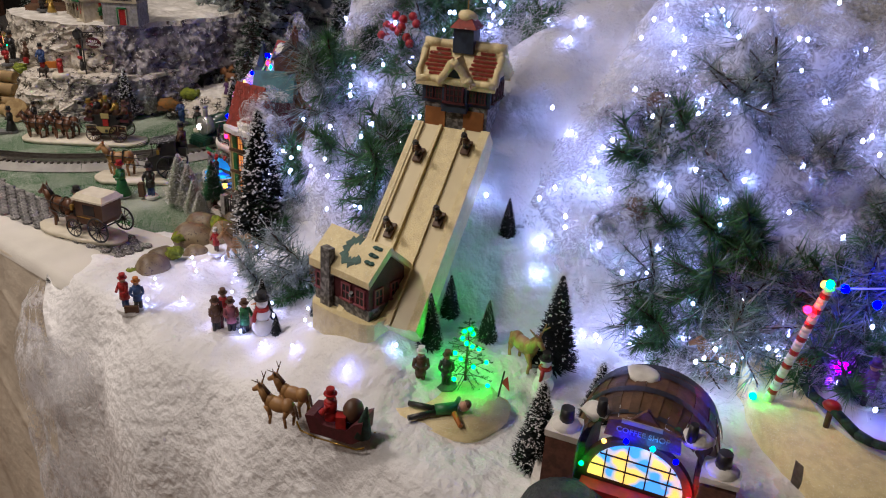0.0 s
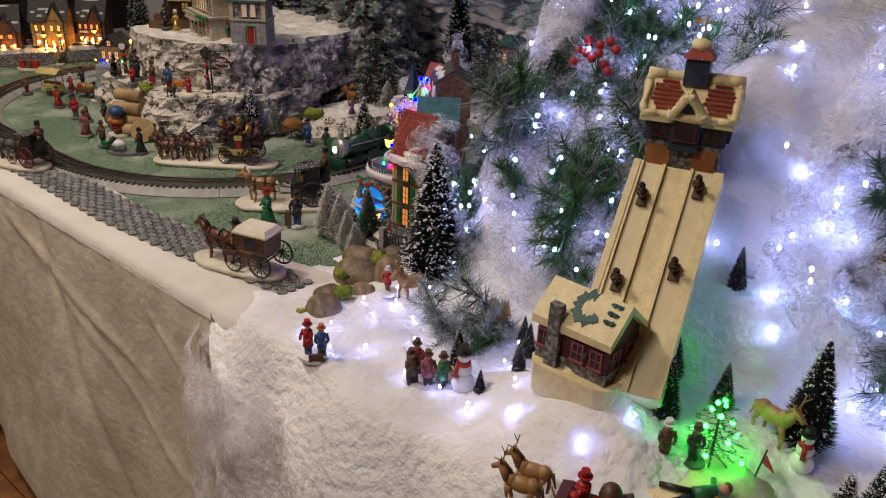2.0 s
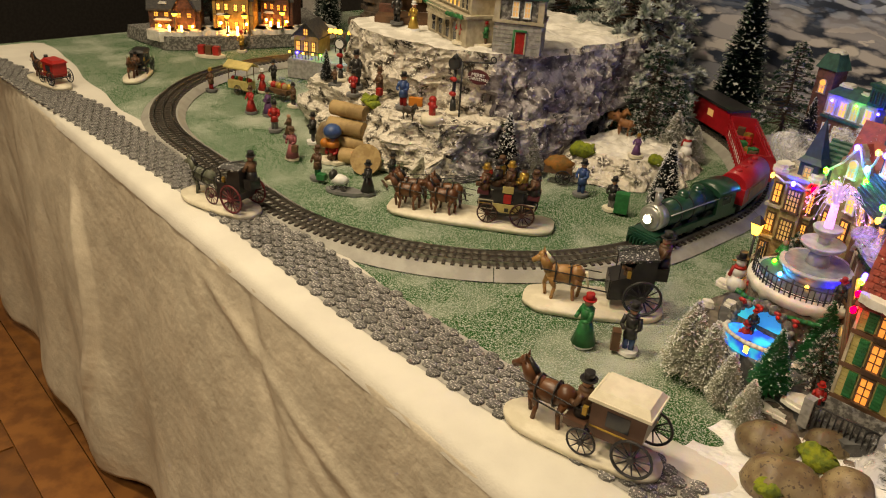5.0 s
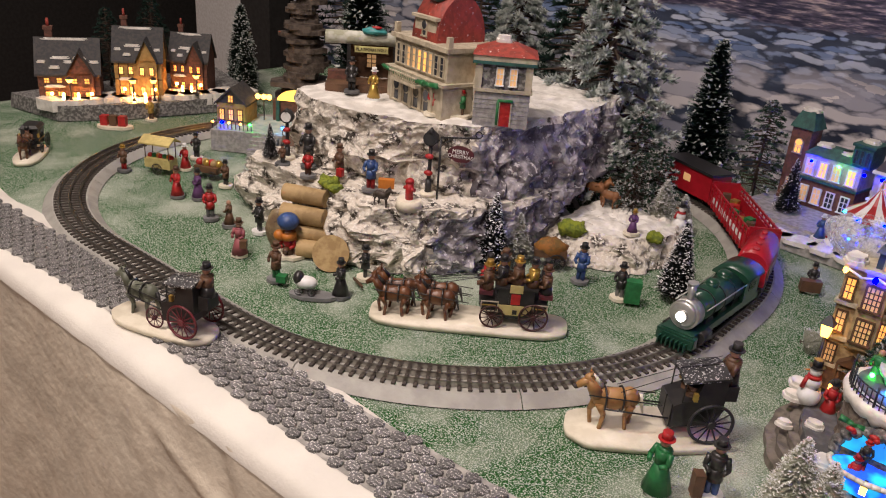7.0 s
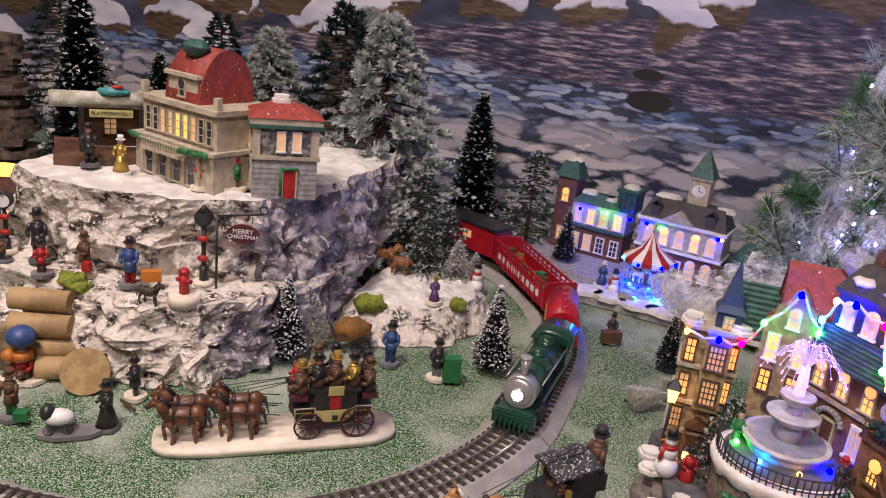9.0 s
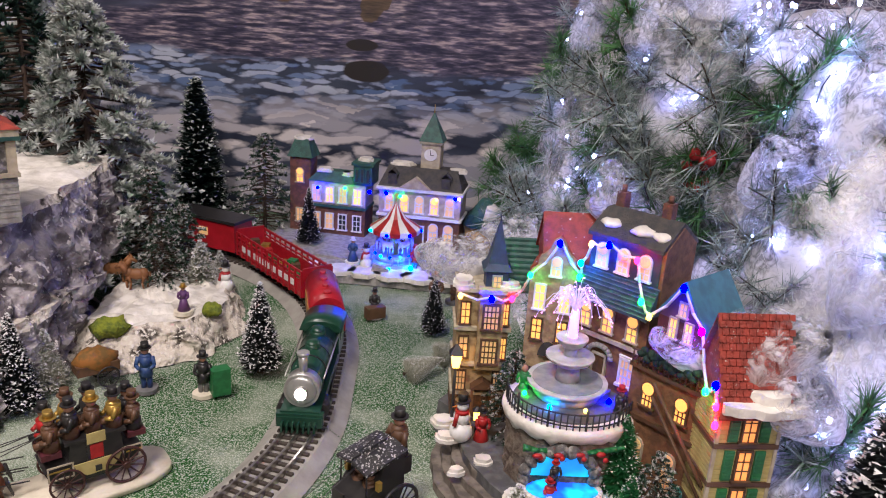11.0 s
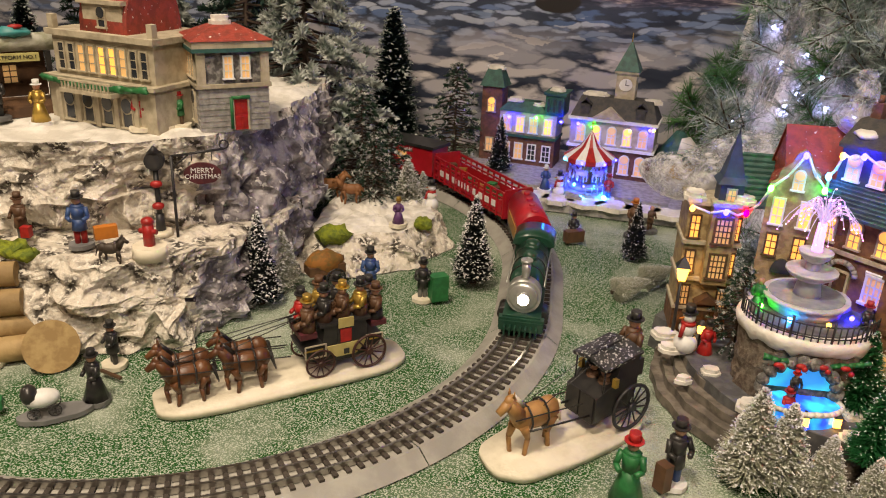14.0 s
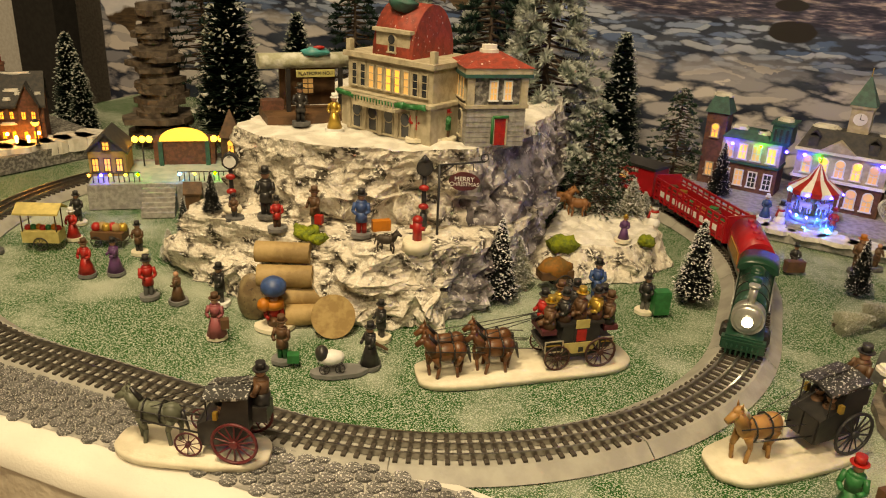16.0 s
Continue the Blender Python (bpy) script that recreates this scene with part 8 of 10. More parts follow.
part("porch_dome", bm, mat("scale_tiles", (0.025, 0.027, 0.035), 0.6, (0.05, 0.05, 0.06), 140, bump=0.004, bscale=260), CS, "dark scaled porch dome")
bm = rough(slab(B(), oval(0, 0.0, 0.098, 0.082, 30, 0.15), -0.03, 0.0), 0.004, 40)
part("base", bm, SNOW, CS)
for (x, z), m in zip(((-0.030, 0.074), (-0.012, 0.080), (0.010, 0.080), (0.030, 0.074), (0.046, 0.040), (-0.046, 0.044), (-0.020, 0.002), (0.050, 0.014)), (LITWARM, LEDB, LEDC, LEDB, LEDR, LEDG, LEDR, LEDG)):
    part("fairy_bulb", ball(B(), (x, -0.052, z), 0.0022, u=8, v=6), m, CS)

# the skating rink with its candy-striped poles
RK = thing("skating_rink", pose(0.050, 0.885, 0.078, 0, 0, 0), "round snowy skating rink with garland fence and candy pole", "skating rink")
bm = slab(B(), oval(0, 0, 0.165, 0.155, 46, 0.12, 0, 4), -0.06, 0.012)
part("bank", rough(bm, 0.006, 40), GLITTER, RK, "", True)
part("ice", slab(B(), oval(0.01, 0.01, 0.115, 0.105, 40), 0.012, 0.0165), mat("white_ice", (0.70, 0.70, 0.74), 0.25, (0.6, 0.6, 0.66), 30), RK)
bm, br = B(), B()
prev = None
for k in range(31):
    a = math.pi * (0.85 + 1.3 * k / 30)
    p = Vector((0.01 + 0.122 * math.cos(a), 0.01 + 0.112 * math.sin(a), 0.030 + 0.004 * math.cos(k * 1.26)))
    if prev:
        tube(bm, prev, p, 0.0048, 0.0048, 7)
        if k % 5 == 0:
            ball(br, p + Vector((0, 0, 0.003)), 0.008, (1.2, 0.8, 0.8), u=8, v=6)
    prev = p
    if k % 5 == 0:
        part("fence_post", tube(B(), (p.x, p.y, 0.010), (p.x, p.y, 0.036), 0.003, 0.003, 8), WOODB, RK)
part("garland", rough(bm, 0.002, 200), NEEDLE, RK)
part("bow", br, RED, RK)
part("rock_edge", rough(slab(B(), oval(-0.02, -0.135, 0.06, 0.016, 24, 0.4), -0.04, 0.004), 0.006, 50), SLATE, RK)
part("rock_edge", rough(slab(B(), oval(-0.150, 0.045, 0.014, 0.03, 24, 0.4), -0.04, 0.012), 0.006, 50), SLATE, RK)
for px, py in ((-0.128, -0.070), (0.075, 0.135)):
    pole = part("candy_pole", B(), [WHITEP, RED], RK, "red and white striped pole")
    bm = B()
    h, seg = 0.150, 26
    for k in range(seg):
        tube(bm, (px + 0.028 * k / seg, py, 0.005 + h * k / seg), (px + 0.028 * (k + 1) / seg, py, 0.005 + h * (k + 1) / seg), 0.0048, 0.0048, 10, k % 3 == 0)
    bm.to_mesh(pole.data)
    bm.free()
wire = [(-0.100, -0.070, 0.155), (-0.09, -0.02, 0.138), (-0.02, 0.06, 0.132), (0.075, 0.135, 0.155), (0.15, 0.10, 0.13)]
bm = B()
for p, q in zip(wire, wire[1:]):
    tube(bm, p, q, 0.001, 0.001, 5)
part("light_cord", bm, WHITEP, RK)
for k, (p, m) in enumerate(zip(((-0.100, -0.072, 0.160), (-0.112, -0.078, 0.130), (-0.108, -0.045, 0.146), (-0.092, -0.022, 0.138), (-0.050, 0.024, 0.134), (-0.02, 0.06, 0.134), (0.03, 0.10, 0.142), (-0.140, -0.080, 0.016), (-0.06, -0.03, 0.135)), (LEDG, LEDR, LITWARM, LEDB, LEDB, LEDP, LEDB, LEDG, LEDB))):
    part("fairy_bulb", ball(B(), p, 0.0042, u=8, v=6), m, RK)
for x, y, c in ((-0.02, 0.045, K_), (0.055, -0.02, BR), (-0.045, -0.02, PU), (0.03, 0.05, R_), (0.062, -0.055, K_)):
    figure(0.050 + x, 0.885 + y, 0.092, 0.052, c, K_, c, "small dark-coated skater figurine on the white ice", x * 2000, base=W_, group="skaters")
LEDPOOL = part("violet_lamp", ball(B(), (-0.075, 0.015, 0.030), 0.008, u=10, v=7), LEDP, RK, "violet glowing lamp")

# santa's sleigh with reindeer
SG = thing("santa_sleigh", pose(-0.437, 0.506, hill(-0.437, 0.53) - 0.006, 0, 0, 16), "dark red toy sleigh pulled by two brown reindeer", "sleigh")
for dy, dx in ((-0.010, -0.034), (0.012, -0.030)):
    bm = B()
    horse_mesh(bm, dx, dy, 0.002, 0.72)
    for s in (-1, 1):
        tube(bm, (dx - 0.021, dy + s * 0.002, 0.043), (dx - 0.019, dy + s * 0.008, 0.056), 0.0008, 0.0005, 5, 1)
        tube(bm, (dx - 0.020, dy + s * 0.005, 0.050), (dx - 0.025, dy + s * 0.009, 0.054), 0.0006, 0.0004, 5, 1)
    part("reindeer", bm, [TAN, BROWN], SG)
bm = slab(B(), [(0.004, 0.006), (0.050, 0.006), (0.060, 0.014), (0.062, 0.036), (0.052, 0.030), (0.044, 0.020), (0.018, 0.020), (0.008, 0.028), (-0.002, 0.026)], -0.014, 0.014)
bm.transform(pose(0, 0, 0, 90, 0, 0))
part("sleigh_body", bm, MAROON, SG)
for s in (-1, 1):
    bm = B()
    pts = [(-0.012, 0.014), (-0.008, 0.004), (0.01, 0.001), (0.055, 0.001), (0.064, 0.006)]
    for p, q in zip(pts, pts[1:]):
        tube(bm, (p[0], s * 0.013, p[1]), (q[0], s * 0.013, q[1]), 0.001, 0.001, 5)
    part("runner", bm, GOLD, SG)
bm = B()
doll(bm, 0.020, 0, 0.016, 0.052, R_, R_, SK, R_, False, True, -90, True)
part("rider", bm, PAL, SG, "small red-coated figure")
bm = B()
ball(bm, (0.044, 0.003, 0.034), 0.012, (0.9, 1, 1.1))
box(bm, 0.036, -0.008, 0.020, 0.01, 0.01, 0.014, 20, 1)
part("sack", bm, [BROWN, RED], SG)
part("small_tree", tube(B(), (0.058, -0.006, 0.016), (0.064, -0.008, 0.052), 0.010, 0.001, 8), NEEDLE, SG)

# the snow plot with a lit tree and a snow-angel figure
bm = slab(B(), oval(0, 0, 0.062, 0.050, 34, 0.2, 0, 6), -0.03, 0.008)
o = part("snow_plot", rough(bm, 0.003, 60), GLITTER, smooth=True)
o.matrix_world = pose(-0.345, 0.622, 0.052, 0, 0, 30)
tagged(o, "low cream glitter snow plot with lit tree", "snow", kind="structure")
bm = B()
tube(bm, (-0.006, 0, 0.006), (0.016, 0.004, 0.006), 0.006, 0.007, 9, G_)
ball(bm, (0.025, 0.006, 0.007), 0.006, mi=SK)
for s in (-1, 1):
    tube(bm, (0.014, s * 0.005, 0.006), (0.020, s * 0.024, 0.004), 0.003, 0.0025, 7, O_ if s < 0 else G_)
    tube(bm, (-0.006, s * 0.003, 0.005), (-0.034, s * 0.013, 0.004), 0.0036, 0.003, 7, K_)
ball(bm, (0.028, 0.007, 0.009), 0.0058, (0.8, 1, 0.8), BR)
o = part("lying_figurine", bm, PAL)
o.matrix_world = pose(-0.345, 0.600, 0.0605, 0, 0, 38)
tagged(o, "green-coated figurine lying on its back in snow", "figurine", "village figurines")
LT = flocked_tree(0.085, 0.034, 31, "small fir hung with green lights and snow", mat("wet_green_needles", (0.02, 0.09, 0.035), 0.5, (0.45, 0.5, 0.45), 150, 0.55, 0.62), 70, 22)
place(LT, -0.362, 0.668, 0.055, 1.0)
for k in range(14):
    a, q = k * 2.4, k / 14
    part("fairy_bulb", ball(B(), (0.030 * (1 - q) * math.cos(a), 0.030 * (1 - q) * math.sin(a), 0.012 + 0.066 * q), 0.0026, u=8, v=6), LEDG, LT)
LT["label"] = "small fir hung with glowing green lights"
figure(-0.395, 0.628, 0.058, 0.045, BR, BR, W_, "tan figurine with a white cap by the lit tree", 40, base=IV)
figure(-0.372, 0.645, 0.058, 0.042, K_, K_, BR, "dark seated figurine beside the lit tree", 30, base=DG)
bm = tube(B(), (0, 0, 0), (0, 0, 0.040), 0.001, 0.001, 5, K_)
slab(bm, [(0.0, 0.0), (0.014, -0.006), (0.0, 0.012)], 0.024, 0.026, R_)
o = part("flag", bm, PAL)
o.matrix_world = pose(-0.318, 0.668, 0.055, 0, 8, 0)
tagged(o, "small red flag on a thin stick", "flag")


def snowman(x, y, z, k, label):
    bm = B()
    for zz, r in ((0.014, 0.015), (0.034, 0.011), (0.050, 0.008)):
        ball(bm, (0, 0, zz * k), r * k, mi=W_)
    tube(bm, (0, 0, 0.040 * k), (0, 0, 0.044 * k), 0.0095 * k, 0.0085 * k, 12, R_)
    tube(bm, (0.004 * k, -0.008 * k, 0.042 * k), (0.006 * k, -0.012 * k, 0.026 * k), 0.003 * k, 0.003 * k, 6, R_)
    tube(bm, (0, 0, 0.056 * k), (0, 0, 0.0575 * k), 0.010 * k, 0.010 * k, 12, K_)
    tube(bm, (0, 0, 0.0575 * k), (0, 0, 0.067 * k), 0.006 * k, 0.006 * k, 12, K_)
    tube(bm, (0, -0.007 * k, 0.050 * k), (0, -0.014 * k, 0.049 * k), 0.0016 * k, 0.0003, 6, O_)
    o = part("snowman", bm, PAL)
    o.matrix_world = pose(x, y, z, 0, 0, x * 60)
    return tagged(o, label, "snowman", "snowmen")


snowman(-0.290, 0.718, hill(-0.29, 0.718) - 0.004, 0.8, "white snowman with red scarf beside dark trees")
snowman(-1.172, 1.010, 0.038, 0.85, "white snowman with red scarf on the square")
snowman(-0.640, 0.615, hill(-0.64, 0.615) - 0.004, 0.95, "white snowman with black hat by the fence")
snowman(-1.752, 1.128, PLAT_Z, 0.55, "small white snowman beside the station")
snowman(-1.310, 1.585, 0.016, 0.7, "white snowman beside the carousel")
snowman(-1.508, 1.40, 0.035, 0.75, "white snowman behind the pond mound")


def beast(x, y, z, k, rz, m, label, antlers=False, name="deer_figurine"):
    bm = B()
    horse_mesh(bm, 0, 0, 0, k, 0, 0)
    if antlers:
        for s in (-1, 1):
            tube(bm, (-0.029 * k, s * 0.003 * k, 0.060 * k), (-0.026 * k, s * 0.014 * k, 0.074 * k), 0.0013 * k, 0.0008 * k, 5)
            tube(bm, (-0.028 * k, s * 0.008 * k, 0.067 * k), (-0.034 * k, s * 0.014 * k, 0.074 * k), 0.001 * k, 0.0006 * k, 5)
    o = part(name, bm, m)
    o.matrix_world = pose(x, y, z, 0, 0, rz)
    return tagged(o, label, "animal figurine", "animal figurines")


beast(-0.330, 0.735, hill(-0.33, 0.735) - 0.004, 0.85, 160, TAN, "tan elk figurine with antlers among the trees", True)
beast(-0.150, 0.885, hill(-0.15, 0.885) - 0.004, 0.9, 20, TAN, "tan fawn figurine standing in cotton snow")
beast(-0.843, 0.748, hill(-0.843, 0.748) - 0.004, 0.85, 70, TAN, "tan reindeer figurine with a red collar", True)
beast(-0.700, 0.760, hill(-0.70, 0.76) - 0.004, 0.9, 150, TAN, "tan deer figurine resting beside a pine sprig")
beast(-1.665, 1.385, 0.045, 0.75, 190, mat("red_fox_brown", (0.28, 0.12, 0.04), 0.6), "brown fox figurine on the snowy mound", name="fox_figurine")
beast(-1.630, 1.372, 0.045, 0.7, 10, mat("red_brown_coat", (0.24, 0.10, 0.035), 0.6), "reddish deer figurine on the snowy mound")

# skiers, fence and sign group
SKG = thing("snow_gate_group", pose(-0.672, 0.612, hill(-0.672, 0.612) - 0.004, 0, 0, 35), "snowy stone gate with carolling figures and wooden sign", "figurine group")
part("base", slab(B(), oval(0, 0, 0.045, 0.020, 24, 0.2), -0.02, 0.005), SNOW, SKG)
part("stone_wall", rough(box(B(), 0.006, 0, 0.004, 0.040, 0.010, 0.020), 0.001, 300), mat("cream_rubble", (0.55, 0.47, 0.32), 0.8, (0.16, 0.13, 0.09), 200, 0.5, 0.56), SKG)
for k, x in enumerate((-0.038, -0.028, -0.016)):
    part("picket", box(B(), x, -0.006, 0.004, 0.004, 0.003, 0.040, 10 * k, 0), (BROWN, MAROON, BROWN)[k], SKG)
for k, (x, y, c) in enumerate(((-0.030, 0.012, R_), (-0.014, -0.010, PK), (-0.034, -0.010, BR), (0.004, -0.012, G_))):
    bm = B()
    doll(bm, x, y, 0.004, 0.046, c, K_, SK, BR, False, True, 20 * k)
    part("carol_figure", bm, PAL, SKG, "small painted figure")
bm = B()
box(bm, 0.024, -0.016, 0.0, 0.003, 0.003, 0.030)
part("sign_post", bm, WOODB, SKG)
part("sign_plank", box(B(), 0.024, -0.0185, 0.018, 0.024, 0.002, 0.014), mat("pale_plank", (0.40, 0.24, 0.15), 0.7), SKG)
bm = B()
box(bm, 0.024, -0.0198, 0.0265, 0.018, 0.0006, 0.0022)
box(bm, 0.024, -0.0198, 0.0215, 0.011, 0.0006, 0.0022)
part("sign_bar", bm, BLACK, SKG, "dark painted bars")
put(T_DARK, -0.668, 0.640, hill(-0.668, 0.64) - 0.002, 0.66, 10)
bm = B()
slab(bm, oval(0, 0, 0.020, 0.014, 18), 0, 0.005, W_)
doll(bm, -0.007, 0, 0.004, 0.048, R_, B_, SK, R_, False, True, -20)
doll(bm, 0.010, 0.003, 0.004, 0.044, B_, DG, SK, O_, False, True, 30)
box(bm, 0.008, -0.010, 0.004, 0.018, 0.004, 0.010, 20, BR)
o = part("skating_couple", bm, PAL)
o.matrix_world = pose(-0.823, 0.545, hill(-0.823, 0.545) - 0.006, 0, 0, 25)
tagged(o, "red and blue coated couple with sledge in snow", "figurine", "village figurines")

# boulders with moss at the end of the road
rnd = random.Random(21)
for x, y, r, s in ((-0.908, 0.636, 0.0267, (1.0, 0.9, 1.0)), (-0.942, 0.678, 0.0238, (1.05, 0.9, 0.8)), (-0.913, 0.716, 0.0202, (1, 0.9, 0.95)), (-0.914, 0.772, 0.0255, (0.95, 0.9, 1.25)), (-0.961, 0.748, 0.0346, (1.1, 0.8, 0.75)), (-1.0, 0.795, 0.0296, (1.1, 0.8, 0.75)), (-0.959, 0.832, 0.0231, (1, 0.9, 1.0))):
    o = part("boulder", rough(ball(B(), (0, 0, 0), r, s, u=16, v=11), r * 0.12, 1.1 / r, x * 10), PEBBLE, smooth=True)
    o.matrix_world = pose(x, y, r * s[2] * 0.80, 0, 0, 20)
    tagged(o, "rounded brown stone at the end of the road", "stone", "boulders")
for x, y, z, r in ((-0.963, 0.722, 0.026, 0.010), (-0.954, 0.796, 0.028, 0.015), (-0.914, 0.680, 0.030, 0.012), (-0.926, 0.614, 0.018, 0.009), (-1.62, 1.235, 0.040, 0.020), (-1.505, 1.30, 0.045, 0.012), (-1.905, 0.965, 0.098, 0.016), (-1.885, 0.958, 0.098, 0.012)):
    o = part("moss_clump", rough(ball(B(), (0, 0, 0), r, (1.2, 1, 0.7), u=14, v=9), r * 0.5, 1.6 / r, y * 10), MOSS)
    o.matrix_world = pose(x, y, z + r * 0.3)
    tagged(o, "bright yellow-green moss clump", "moss", "moss clumps")

# log pile, cut stump and village life in front of the cliff
for k, (x, y, z, r) in enumerate(((-1.915, 0.930, 0.085, 0.014), (-1.905, 0.918, 0.058, 0.015), (-1.885, 0.925, 0.030, 0.014), (-1.862, 0.915, 0.014, 0.014))):
    lg = thing("cut_log", pose(x, y, z, 0, 0, 22 + 3 * k), "pale peeled log in a pile against the rock", "log", "log pile")
    part("bark", tube(B(), (-0.040, 0, 0), (0.030, 0, 0), r, r * 0.97, 16, caps=False), LOG, lg)
    bm = tube(B(), (-0.0402, 0, 0), (-0.0395, 0, 0), r, r, 16)
    tube(bm, (0.0295, 0, 0), (0.0302, 0, 0), r * 0.97, r * 0.97, 16)
    part("sawn_end", bm, LOGEND, lg)
o = part("sawn_disc", tube(B(), (0, 0, 0), (0, 0, 0.006), 0.028, 0.028, 26), LOGEND)
o.matrix_world = pose(-1.833, 0.905, 0.022, 62, 0, 35)
tagged(o, "upright sawn wood disc leaning by the logs", "wood disc")
o = part("stone_slab", rough(ball(B(), (0, 0, 0), 0.026, (0.8, 0.5, 1.3), u=14, v=10), 0.004, 50), PEBBLE, smooth=True)
o.matrix_world = pose(-1.945, 0.895, 0.028, 0, 0, 30)
tagged(o, "upright brown polished stone behind the campfire", "stone")
bm = B()
slab(bm, oval(0, 0, 0.026, 0.018, 18, 0.2), 0, 0.005, IV)
doll(bm, 0.0, 0, 0.004, 0.060, R_, BR, SK, None, False, True, 0, True)
tube(bm, (0.0, 0.0, 0.030), (0.0, 0.0, 0.040), 0.013, 0.012, 12, O_)
ball(bm, (0.0, 0.0, 0.058), 0.017, (1, 1, 0.8), B_)
ball(bm, (-0.012, -0.006, 0.036), 0.009, mi=O_)
o = part("balloon_seller", bm, PAL)
o.matrix_world = pose(-1.905, 0.882, 0.0, 0, 0, 30)
tagged(o, "figurine with blue umbrella and orange bundle", "figurine", "village figurines")


def with_prop(x0, y0, z0, sx, sy, sz, mi):
    return lambda bm: box(bm, x0, y0, z0, sx, sy, sz, 20, mi)


